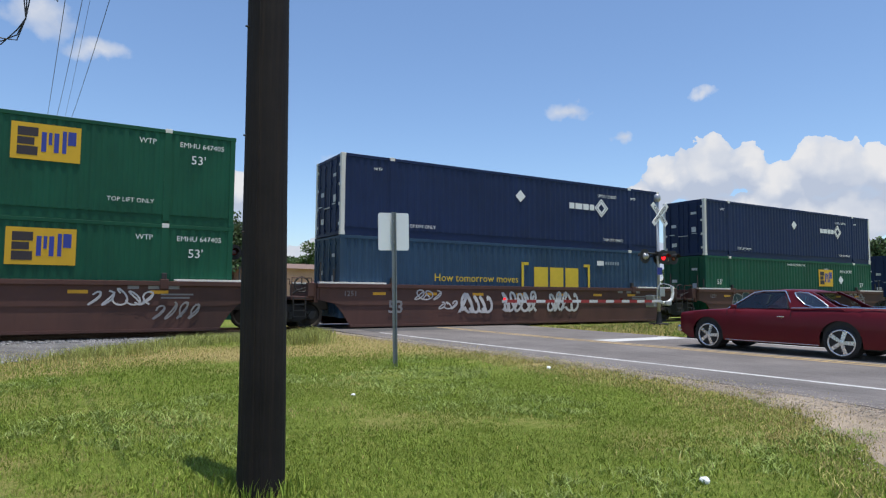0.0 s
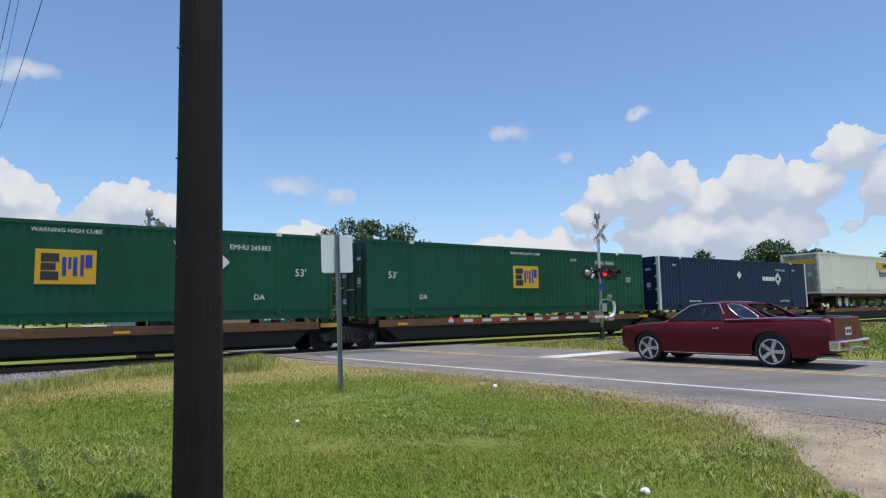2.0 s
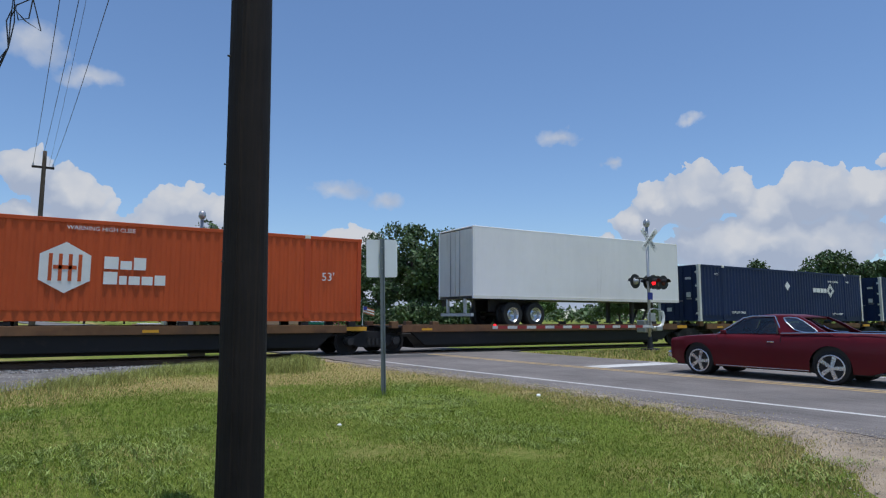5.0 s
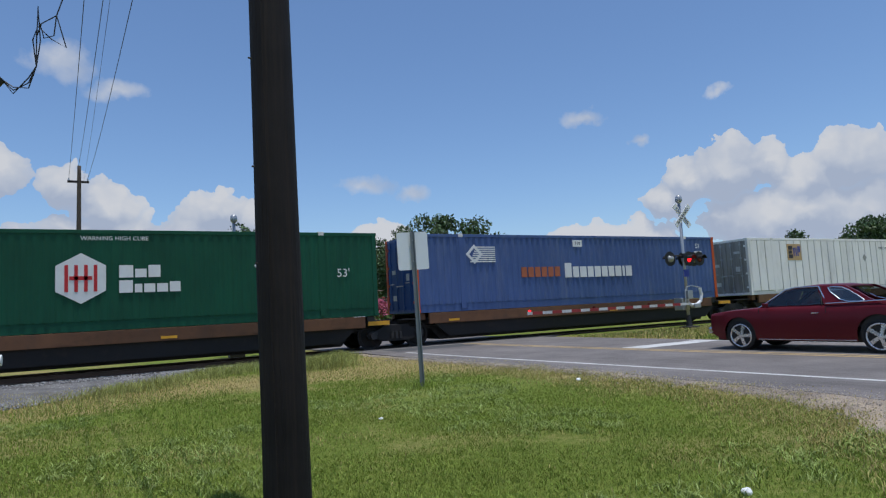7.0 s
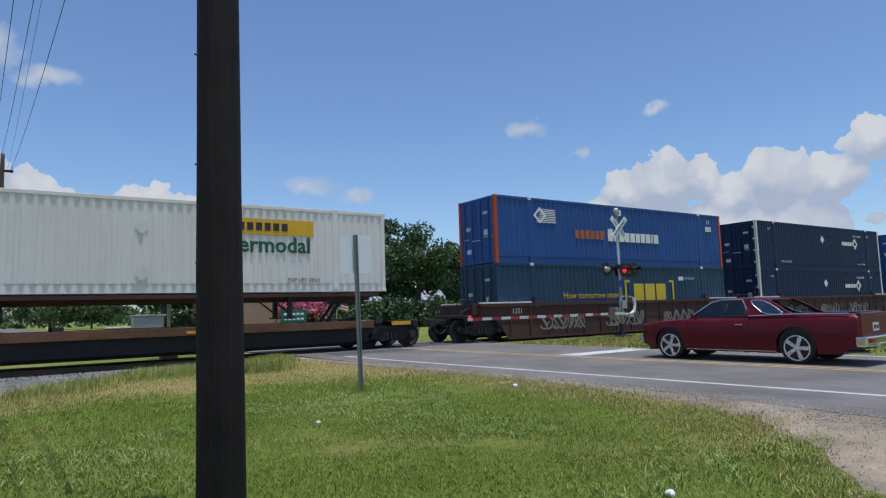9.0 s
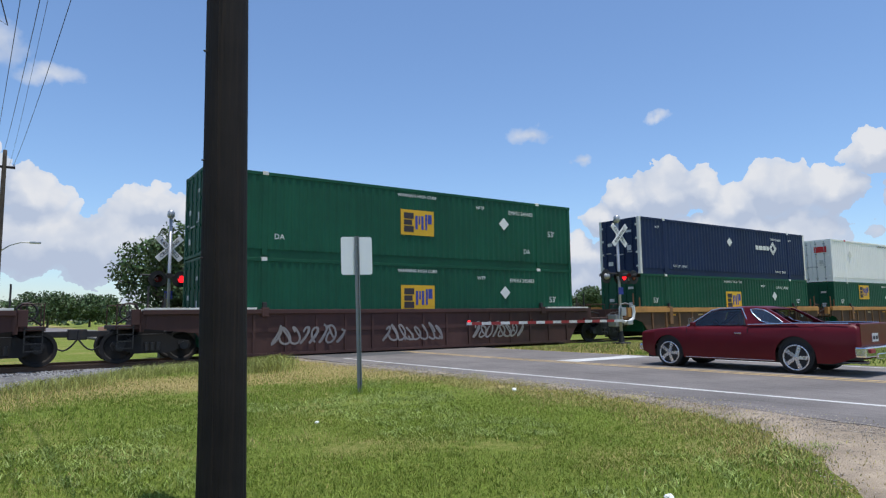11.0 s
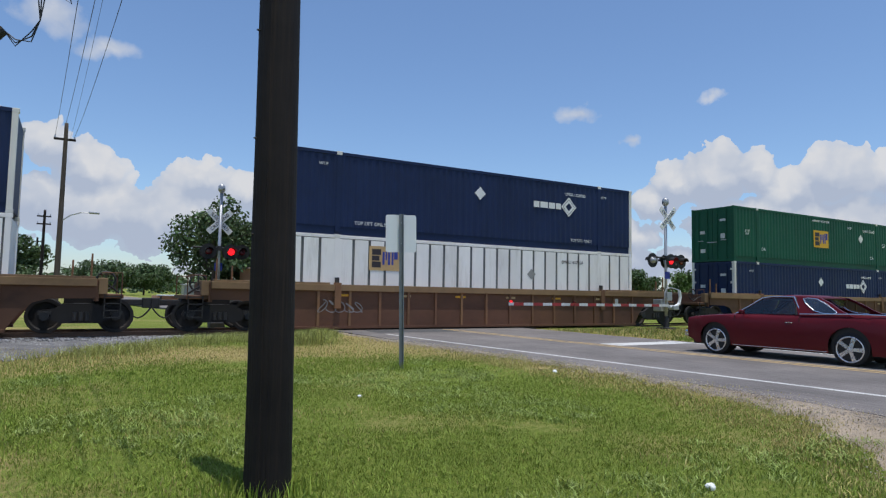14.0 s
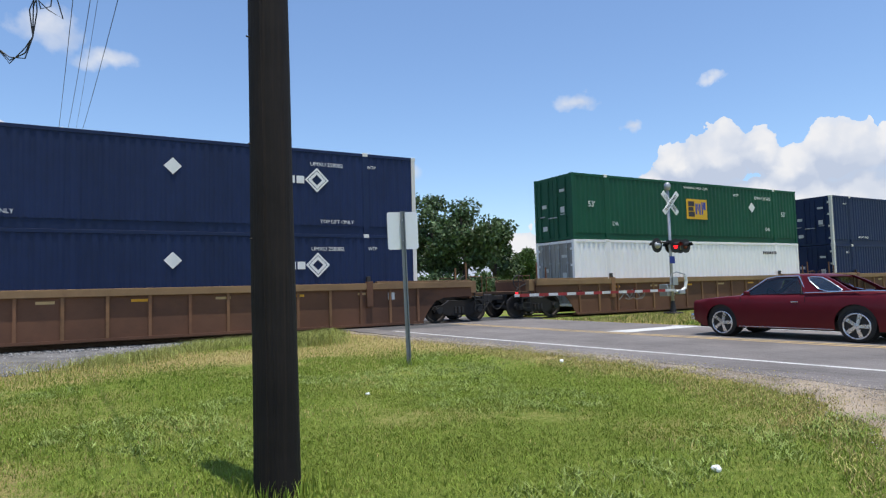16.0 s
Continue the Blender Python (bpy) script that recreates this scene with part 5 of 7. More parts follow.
        for k in range(4):
            ladder.box(min(e - way * 0.5, e - way * 0.05), max(e - way * 0.5, e - way * 0.05), -1.36, -1.32, 0.42 + 0.2 * k, 0.45 + 0.2 * k)
        for q in (0.05, 0.47):
            ladder.box(min(e - way * q, e - way * (q + 0.03)), max(e - way * q, e - way * (q + 0.03)), -1.36, -1.32, 0.4, 1.1)
        part("ladder", ladder, "darksteel", c, "steel ladder rungs at the car end")
        part("brake_wheel", Shape().lathe([(0.26, -0.02), (0.29, 0.0), (0.26, 0.02), (0.23, 0.0), (0.26, -0.02)], 16).box(-0.25, 0.25, -0.01, 0.01, -0.015, 0.015).box(-0.015, 0.015, -0.01, 0.01, -0.25, 0.25), "darksteel", c, at=(x + way * 0.25, -0.6, 1.5))
        part("air_pipe", Shape().path([(x + way * 0.1, -1.1, 1.2), (x + way * 0.2, -1.15, 1.42), (e - way * 0.3, -1.0, 1.3), (e - way * 0.1, -0.9, 1.14)], 0.03), "darksteel", c)
        if end:
            truck(c, x - way * 0.35)
            coupler(c, e, way)
    if not last:
        truck(c, CL + right / 2)
    r = random.Random(seed)
    if kind == "red":
        for i in range(7):
            part("reflector", Shape().box(1.2 + 2.1 * i, 1.7 + 2.1 * i, -1.462, -1.454, 1.16, 1.26), "reflector", c)
        lettering(c, "53", 2.1, 0.72, 0.62, "faded_spray", -1.462)
        lettering(c, "1251", 0.35, 1.2, 0.26, "faded_spray", -1.462)
        if seed == 2:
            bubbles(c, 1.95, 0.24, 2.7, 1.12, 4, "spray_dark", "spray_pale", 21)
            bubbles(c, 4.85, 0.26, 2.6, 1.1, 4, "spray_red", "spray_pale", 22)
            spray(c, 7.6, 0.72, 0.9, 0.5, "spray_teal", 23, 0.04)
            spray(c, 13.4, 0.75, 1.5, 0.6, "faded_spray", 24, 0.05)
            lettering(c, "A", 9.2, 0.86, 0.36, "spray_white", -1.462)
            lettering(c, "AOK", 11.05, 0.86, 0.36, "spray_white", -1.462)
            part("bare_patch", Shape().box(8.5, 9.9, -1.459, -1.455, 0.82, 1.06), "sill", c, "patch of bright rust")
            part("primer_patch", Shape().box(9.95, 10.45, -1.459, -1.455, 0.82, 1.38), "armred", c, "square of dark red primer")
        elif seed == 1:
            for x, z, w, h, th in ((2.9, 1.0, 1.1, 0.38, 0.05), (3.9, 0.66, 0.8, 0.3, 0.05), (4.8, 0.52, 1.5, 0.75, 0.11), (6.8, 0.55, 1.7, 0.72, 0.10), (9.2, 0.55, 1.6, 0.75, 0.10)):
                spray(c, x, z, w, h, "spray_white", int(x * 10), th)
        else:
            spray(c, 12.2, 0.84, 1.7, 0.5, "spray_white", 31, 0.05)
            spray(c, 13.9, 0.42, 1.3, 0.5, "faded_spray", 32, 0.05)
        for x, z, w in ((13.2, 1.30, 0.3), (13.75, 1.30, 0.3), (14.3, 1.30, 0.3), (14.1, 1.12, 0.9), (14.1, 1.02, 0.8)):
            part("lettering_bar", Shape().box(x, x + w, -1.462, -1.456, z, z + 0.05 if w > 0.5 else z + 0.1), "faded_spray", c)
    elif kind == "brown":
        for k in range(3):
            spray(c, 2.2 + 4.1 * k, 0.4, 2.6, 0.6, "faded_spray", seed * 10 + k, 0.07, -1.492)
        lettering(c, "1251", 0.9, 1.2, 0.3, "inkwhite", -1.462)
    else:
        for i in range(6):
            part("reflector", Shape().box(2.0 + 2.35 * i, 2.45 + 2.35 * i, -1.438, -1.43, 1.14, 1.22), "tan" if i % 2 else "reflector", c)
        if seed % 2:
            spray(c, 1.3 + (seed % 3), 0.6, 1.6, 0.4, "faded_spray", seed * 10, 0.03, -1.492)
        part("placard", Shape().box(14.9, 15.15, -1.44, -1.43, 0.95, 1.2), "plate", c)
    return c


M["faded_spray"] = material("faded_grey_spray_paint", (0.25, 0.23, 0.22), spread=0.3, grain=10)


def spine_car(left, right, first, last, length=CL, snug=False):
    """A skeleton car: one deep beam, arms and thin side sills."""
    c = thing("spine_car", "black skeleton car with rusty side sills", "rail car", "cars of the train")
    a, b = -min(left, 4.0) / 2 + 0.2, length + min(right, 4.0) / 2 - 0.2
    if first:
        a = -1.2
    if last:
        b = length + 1.2
    part("centre_beam", Shape().slab([(a, 0.62), (a + 1.35, 0.60), (a + 1.75, 0.17), (b - 1.75, 0.17), (b - 1.35, 0.60), (b, 0.62), (b, 1.0), (a, 1.0)], -0.72, 0.72), "spine", c)
    for side in (-1, 1):
        y0, y1 = sorted((side * 1.2, side * 1.3))
        part("side_sill", Shape().box(0.5, length - 0.5, y0, y1, 0.78, 1.16 if snug else 1.04, 0.01), "sill", c, "rust-streaked orange sill")
        for i in range(6):
            x = 1.3 + (length - 3.0) * i / 5
            part("reflector", Shape().box(x, x + 0.45, side * 1.306 - 0.003, side * 1.306 + 0.003, 0.84, 0.92), "reflector" if i % 3 == 0 else "sill", c)
        for x in (0.25, 1.98, length * 0.36, length * 0.64, length - 1.98, length - 0.25):
            part("pedestal", Shape().box(x - 0.14, x + 0.14, side * 1.06 - 0.12, side * 1.06 + 0.13, 0.92, 1.165, 0.015), "sill" if x < 3 else "darksteel", c)
    for i in range(8):
        x = 0.6 + (length - 1.2) * i / 7
        part("cross_arm", Shape().slab([(x - 0.1, 0.78), (x + 0.1, 0.78), (x + 0.1, 0.94), (x - 0.1, 0.94)], -1.2, 1.2), "spine", c)
    for side in (-1, 1):
        y0, y1 = sorted((side * 1.02, side * 1.18))
        part("lower_girder", Shape().slab([(a + 1.3, 0.8), (a + 1.9, 0.30), (b - 1.9, 0.30), (b - 1.3, 0.8)], y0, y1), "spine", c, "black lower girder")
    part("brake_pipe", Shape().tube((a, -0.8, 0.7), (b, -0.8, 0.7), 0.03, n=6), "darksteel", c)
    part("air_tank", Shape().tube((length * 0.4, -0.88, 0.42), (length * 0.4 + 1.3, -0.88, 0.42), 0.14, n=12), "darksteel", c)
    part("end_deck", Shape().box(a, a + 1.1, -1.15, 1.15, 0.96, 1.0), "spine", c)
    part("end_deck", Shape().box(b - 1.1, b, -1.15, 1.15, 0.96, 1.0), "spine", c)
    part("end_marker", Shape().box(b - 0.9, b - 0.1, -1.2, -1.15, 0.84, 0.98), "reflector", c, "yellow end sill")
    if first:
        truck(c, a + 0.9)
        coupler(c, a, -1)
    else:
        truck(c, -left / 2)
    if last:
        truck(c, b - 0.9)
        coupler(c, b, 1)
    return c


TYRE = Shape().lathe([(0.29, -0.13), (0.47, -0.13), (0.51, -0.08), (0.51, 0.08), (0.47, 0.13), (0.29, 0.13)], 24).mesh("tyre")
TYRE.materials.append(M["rubber"])
DISC = Shape().lathe([(0.0, -0.02), (0.1, -0.06), (0.12, 0.03), (0.2, 0.05), (0.25, -0.06), (0.3, -0.12), (0.3, 0.1)], 20).mesh("rim")
DISC.materials.append(M["alloy"])


def road_wheels(parent, xs, z):
    for x in xs:
        for side in (-1, 1):
            for k in (0.0, 0.3):
                t = part("tyre", TYRE, "", parent, at=(x, side * (1.12 - k), z))
                if not k:
                    part("rim", DISC, "", t, at=pose(0, 0, 0, 0, 0, 0 if side < 0 else 180))


def chassis():
    """Road chassis under a box that rides piggyback; origin at the foot of its rear end."""
    c = thing("container_chassis", "dark red-brown road chassis with twin axles under a container", "chassis", "chassis on the train")
    for y in (-0.5, 0.5):
        part("frame_rail", Shape().box(0.1, CL - 0.3, y - 0.07, y + 0.07, -0.3, -0.02, 0.01), "brownwell", c)
    for i in range(9):
        x = 0.3 + (CL - 0.9) * i / 8
        part("cross_member", Shape().box(x - 0.06, x + 0.06, -1.2, 1.2, -0.16, -0.01), "brownwell", c)
    part("side_light_bar", Shape().box(0.1, CL - 0.3, -1.27, -1.22, -0.17, -0.05), "brownwell", c)
    part("rear_bumper", Shape().box(0.0, 0.15, -1.2, 1.2, -0.75, -0.62).box(0.0, 0.12, -0.7, -0.6, -0.62, -0.1).box(0.0, 0.12, 0.6, 0.7, -0.62, -0.1), "brownwell", c)
    part("axle", Shape().tube((2.85, -1.0, -0.6), (2.85, 1.0, -0.6), 0.08).tube((4.0, -1.0, -0.6), (4.0, 1.0, -0.6), 0.08).box(2.4, 4.5, -0.6, -0.4, -0.6, -0.3).box(2.4, 4.5, 0.4, 0.6, -0.6, -0.3), "darksteel", c)
    road_wheels(c, (2.85, 4.0), -0.6)
    for y in (-0.75, 0.75):
        part("landing_leg", Shape().box(12.6, 12.75, y - 0.07, y + 0.07, -0.85, -0.05).box(12.5, 12.85, y - 0.12, y + 0.12, -0.9, -0.85).tube((12.0, y, -0.2), (12.65, y, -0.7), 0.03, n=6), "darksteel", c)
    part("hitch_stand", Shape().box(14.6, 15.0, -0.5, 0.5, -0.4, -0.05).tube((14.2, -0.3, -1.1), (14.8, -0.3, -0.3), 0.06, n=8).tube((14.2, 0.3, -1.1), (14.8, 0.3, -0.3), 0.06, n=8), "darksteel", c)
    return c


def box_trailer():
    """A smooth white road trailer, 40 feet."""
    c = thing("box_trailer", "smooth plain white road trailer with twin rear axles", "trailer", "trailers on the train")
    L, H = 12.2, 2.9
    part("side_wall", Shape().box(0.05, L, -1.295, -1.27, 0.06, H - 0.05), "white", c)
    part("side_wall", Shape().box(0.05, L, 1.27, 1.295, 0.06, H - 0.05), "white", c)
    part("roof", Shape().box(0.0, L, -1.3, 1.3, H - 0.06, H, 0.02), "white", c)
    part("front_wall", Shape().box(L, L + 0.04, -1.3, 1.3, 0.0, H - 0.02, 0.015), "white", c)
    for side in (-1, 1):
        part("bottom_rail", Shape().box(0, L, min(side * 1.31, side * 1.25), max(side * 1.31, side * 1.25), 0.0, 0.12), "trim", c)
        d = part("rear_door", Shape().box(0.0, 0.05, min(0.01 * side, 1.22 * side), max(0.01 * side, 1.22 * side), 0.1, H - 0.1, 0.01), "trim", c)
        part("lock_rod", Shape().tube((-0.02, side * 0.35, 0.1), (-0.02, side * 0.35, H - 0.1), 0.018, n=6), "steel", d)
        part("rear_post", Shape().box(-0.01, 0.1, min(1.22 * side, 1.305 * side), max(1.22 * side, 1.305 * side), 0.0, H - 0.02), "white", c)
    part("floor", Shape().box(0.0, L, -1.25, 1.25, 0.0, 0.06), "darksteel", c)
    part("rear_bumper", Shape().box(0.0, 0.12, -1.15, 1.15, -0.7, -0.58).box(0.0, 0.1, -0.7, -0.6, -0.6, 0.0).box(0.0, 0.1, 0.6, 0.7, -0.6, 0.0), "plate", c)
    part("axle_frame", Shape().box(1.3, 3.9, -0.6, -0.45, -0.5, 0.0).box(1.3, 3.9, 0.45, 0.6, -0.5, 0.0).tube((2.0, -1, -0.6), (2.0, 1, -0.6), 0.08).tube((3.2, -1, -0.6), (3.2, 1, -0.6), 0.08), "darksteel", c)
    road_wheels(c, (2.0, 3.2), -0.62)
    for y in (-0.75, 0.75):
        part("landing_leg", Shape().box(9.4, 9.55, y - 0.07, y + 0.07, -0.95, 0.0).box(9.3, 9.65, y - 0.12, y + 0.12, -1.0, -0.95), "darksteel", c)
    part("hitch_stand", Shape().box(10.9, 11.3, -0.5, 0.5, -0.3, 0.0).tube((10.6, -0.3, -1.1), (11.1, -0.3, -0.2), 0.06, n=8).tube((10.6, 0.3, -1.1), (11.1, 0.3, -0.2), 0.06, n=8), "darksteel", c)
    return c


# place of each leading end at 0 s, car, lower box, upper box
UNITS = [(-11.64, "red", "greenb", "greenb"), (8.13, "red", "slate", "navy"), (27.66, "red", "greenr", "navy"),
         (48.88, "spine", "navy", ""), (65.99, "spine", "green", ""), (83.55, "spine", "green", ""), (101.03, "spine", "navy", ""),
         (119.21, "spine", "hunt", "chassis"), (138.22, "spine", "white", ""), (156.66, "spine", "navy", ""), (173.96, "spine", "huborange", ""),
         (191.3, "spine", "trailer", ""), (208.75, "spine", "navy", ""), (227.4, "spine", "navy", ""), (246.10, "spine", "hubgreen", ""),
         (263.74, "spine", "stackfaded", ""), (282.45, "spine", "ribpale", ""), (303.23, "spine", "ribb", ""), (321.75, "spine", "hunt", "chassis"),
         (343.17, "brown", "slate", "stack"), (362.96, "brown", "navy", "navy"), (382.00, "brown", "stack", "stack"), (404.6, "brown", "green", "green"),
         (425.59, "rust", "green", "navy"), (445.28, "rust", "greenl", "white"), (468.89, "rust", "greenr", "navy"), (492.42, "tanrust", "rib", "navy"),
         (515.91, "tanrust", "rib", "navy"), (539.46, "tanrust", "navy", "green"), (559.08, "tanrust", "greenr", "navy"), (578.47, "tanrust", "navy", "navy"),
         (602.17, "tanrust", "plainwhite", "green"), (621.82, "tanrust", "navy", "navy")]
SPEED, GAIN = 36.012, 0.0605
LOW, DECK, PIGGY = 0.579, 1.397, 2.313      # heights of the lowest boxes, of boxes on a spine, of boxes on a chassis
RIDING = []                                  # thing, place at 0 s, height


def train():
    n = len(UNITS)
    for i, (x, car, low, up) in enumerate(UNITS):
        left = x - UNITS[i - 1][0] - CL if i else 3.4
        right = UNITS[i + 1][0] - x - CL if i < n - 1 else 3.4
        well = car != "spine"
        first = i > 0 and (left > 5.0 if well else UNITS[i - 1][1] != "spine")
        last = i < n - 1 and (right > 5.0 if well else UNITS[i + 1][1] != "spine")
        if well and i > 0 and UNITS[i - 1][1] == "spine":
            first = True
        if well and i < n - 1 and UNITS[i + 1][1] == "spine":
            last = True
        c = well_car(car, left, right, first, last, i) if well else spine_car(left, right, first, last, snug=low.startswith(("rib", "hubgreen", "stack")))
        RIDING.append((c, x, RAIL))
        if well:
            RIDING.append((container(low), x, LOW))
            RIDING.append((container(up), x, LOW + CH))
        elif low == "trailer":
            RIDING.append((box_trailer(), x + 3.61, 5.19 - 2.9))
        elif up == "chassis":
            RIDING.append((chassis(), x, PIGGY))
            RIDING.append((container(low), x, PIGGY))
        else:
            RIDING.append((container(low), x, DECK))


# ---- beside the road ----
def pole_shape(h, r0, r1, lean, n=20, seed=0):
    s, rings = Shape(), 26
    for j in range(rings + 1):
        z = -0.3 + (h + 0.3) * j / rings
        r = r0 + (r1 - r0) * j / rings
        for i in range(n):
            a = 2 * math.pi * i / n
            k = r * (1 + 0.035 * noise.noise((math.cos(a) * 2, math.sin(a) * 2, z * 0.7 + seed)))
            s.v.append((lean[0] * z + k * math.cos(a), lean[1] * z + k * math.sin(a), z))
    s.f = [(j * n + i, j * n + (i + 1) % n, (j + 1) * n + (i + 1) % n, (j + 1) * n + i) for j in range(rings) for i in range(n)]
    s.f.append(tuple(rings * n + i for i in range(n)))
    return s


def utility_pole():
    p = thing("utility_pole", "dark creosoted wooden utility pole on the lawn", "utility pole", m=Matrix.Translation((1.272, 4.793, 0.02)))
    part("shaft", pole_shape(8.7, 0.176, 0.125, (-0.0101, -0.0015), seed=3), "creosote", p, smooth=True)
    # drying cracks and a ground wire stapled to the shaft
    for a, z0, z1 in ((-1.9, 0.1, 1.6), (-1.2, 1.0, 3.4), (-2.5, 2.1, 5.0), (-0.9, 0.3, 1.1)):
        pts = [(math.cos(a) * 0.172 * (1 - 0.03 * z) - 0.0101 * z, math.sin(a) * 0.172 * (1 - 0.03 * z), z) for z in [z0 + (z1 - z0) * k / 8 for k in range(9)]]
        part("crack", Shape().path(pts, 0.005, 4), "creosote", p)
    pts = [(math.cos(-2.2) * 0.178 * (1 - 0.031 * z) - 0.0101 * z + 0.006 * math.sin(z * 3), math.sin(-2.2) * 0.178 * (1 - 0.031 * z), z) for z in [0.02 + 0.5 * k for k in range(17)]]
    part("ground_wire", Shape().path(pts, 0.005, 5), "creosote", p)
    for z in (2.62, 3.45, 1.9):
        part("nail", Shape().tube((-0.178 - 0.01 * z, -0.03, z), (-0.15 - 0.01 * z, -0.02, z), 0.007, n=6), "darksteel", p)
    return p


def service_pole():
    p = thing("service_pole", "weathered grey wooden pole with conduit and meter box", "utility pole", m=Matrix.Translation((-1.03, 6.95, 0.0)))
    part("shaft", pole_shape(8.6, 0.128, 0.095, (0.022, 0.0), seed=9), "greywood", p, smooth=True)
    part("conduit", Shape().tube((0.225, -0.06, 1.3), (0.26, -0.06, 3.75), 0.032, n=10), "black", p, "dark upright conduit")
    part("weatherhead", Shape().tube((0.26, -0.06, 3.75), (0.33, -0.08, 3.82), 0.05, 0.04, n=10), "darksteel", p)
    part("meter_box", Shape().box(0.19, 0.29, -0.15, -0.03, 1.10, 1.36, 0.01), "plate", p, "pale grey meter box")
    part("meter", Shape().tube((0.29, -0.09, 1.27), (0.36, -0.09, 1.27), 0.05, n=14), "inkwhite", p, "round white meter")
    part("switch_box", Shape().box(0.18, 0.28, -0.16, -0.03, 0.80, 1.02, 0.01), "steel", p)
    part("disconnect", Shape().box(0.16, 0.24, -0.17, -0.03, 0.64, 0.78, 0.008), "steel", p)
    part("pipe", Shape().tube((0.18, -0.1, -0.05), (0.23, -0.1, 0.75), 0.032, n=10), "steel", p)
    part("cable", Shape().path([(0.27, -0.12, 0.7), (0.3, -0.14, 0.5), (0.33, -0.13, 0.3), (0.36, -0.12, 0.05)], 0.014), "black", p)
    part("cable", Shape().path([(0.17, -0.14, 0.8), (0.12, -0.16, 0.6), (0.13, -0.15, 0.3), (0.16, -0.14, 0.0)], 0.008), "black", p)
    # looped service wires from the weatherhead to the span above
    for k in range(3):
        r = random.Random(k)
        pts = [(0.33, -0.08, 3.81), (0.42, -0.1, 3.74 - 0.03 * k), (0.54, -0.12, 3.74 + 0.05 * k), (0.60, -0.14, 3.95), (0.57 + 0.03 * k, -0.14, 4.2), (0.61, -0.15, 4.33 + 0.1 * k), (0.72 - 0.06 * k, -0.16, 4.22), (0.84 - 0.1 * k, -0.18, 4.15 + 0.1 * k), (0.76, -0.18, 4.45), (0.92, -0.2, 5.0)]
        part("drip_loop", Shape().path(pts, 0.006, 5), "black", p)
    return p


def overhead_wires():
    ends = (((-1.34, 42.0, 10.15), (0.29, 4.8, 8.5)), ((-0.86, 41.9, 10.8), (0.65, 4.8, 8.7)), ((-0.38, 42.0, 10.15), (1.17, 4.8, 8.5)), ((-0.60, 41.9, 9.9), (0.66, 4.8, 8.42)))
    mids = ((-0.16, 15.0, 8.65), (0.217, 15.5, 9.0), (0.775, 14.3, 8.57), (0.33, 14.5, 8.5))
    for (a, b), m, r in zip(ends, mids, (0.009, 0.009, 0.009, 0.005)):
        a, b, m = Vector(a), Vector(b), Vector(m)
        pts = []
        for k in range(25):
            u = k / 24
            # a curve through both ends and the place between them
            um = (m.y - a.y) / (b.y - a.y)
            sag = m - (a + (b - a) * um)
            pts.append(a + (b - a) * u + sag * (u * (1 - u) / (um * (1 - um))))
        solo("overhead_wire", Shape().path([p[:] for p in pts], r, 5), "black", "thin dark overhead wire between utility poles", "wire", group="overhead wires")
    pts = [(-0.11, 6.75, 5.0), (0.3, 6.3, 6.3), (0.8, 5.5, 7.4), (1.15, 4.85, 8.3)]
    solo("service_wire", Shape().path(pts, 0.012, 6), "black", "twisted dark service wire between two poles", "wire")


def far_pole(x, y, h, arm, lamp, label):
    p = thing("distant_utility_pole", label, "utility pole", "distant poles", Matrix.Translation((x, y, 0)))
    part("shaft", pole_shape(h, 0.17, 0.1, (0.004, 0), 10), "bark" if lamp else "creosote", p, smooth=True)
    for z in arm:
        part("crossarm", Shape().box(-0.55, 0.55, -0.06, 0.06, z - 0.06, z + 0.06), "creosote", p)
        for k in (-0.48, 0.48):
            part("insulator", Shape().tube((k, 0, z + 0.06), (k, 0, z + 0.22), 0.05, 0.03, n=8), "steel", p)
    if lamp:
        part("lamp_arm", Shape().path([(0, 0, 5.2), (0.5, -0.1, 5.6), (1.0, -0.2, 5.78), (1.5, -0.3, 5.8)], 0.03), "steel", p)
        part("lamp_head", Shape().box(1.4, 1.95, -0.42, -0.2, 5.74, 5.86, 0.04), "steel", p)
    return p


def road_sign():
    s = thing("road_sign", "rectangular road sign seen from its bare aluminium back", "road sign", m=pose(5.70, 11.47, 0, 0, -1.3, -14))
    u = [(-0.048, -0.03), (-0.028, -0.03), (-0.024, 0.0), (0.024, 0.0), (0.028, -0.03), (0.048, -0.03), (0.048, -0.026), (0.032, -0.026), (0.028, 0.006), (-0.028, 0.006), (-0.032, -0.026), (-0.048, -0.026)]
    post = Shape()
    post.v = [(x, y, z) for z in (-0.2, 3.1) for x, y in u]
    post.f = [tuple(range(12)), tuple(range(12, 24))] + [(k, (k + 1) % 12, 12 + (k + 1) % 12, 12 + k) for k in range(12)]
    part("post", post, "post", s, "galvanised channel post")
    b = Shape()
    pts = []
    for cx, cz, a0 in ((0.27, 3.04, 0), (-0.27, 3.04, 90), (-0.27, 2.37, 180), (0.27, 2.37, 270)):
        for k in range(4):
            a = radians(a0 + 30 * k)
            pts.append((cx + 0.045 * math.cos(a), cz + 0.045 * math.sin(a)))
    part("panel", b.slab(pts, 0.012, 0.018), "aluminium", s)
    for z in (2.5, 2.92):
        part("bolt", Shape().tube((0, -0.012, z), (0, 0.02, z), 0.012, n=6), "steel", s)
    return s


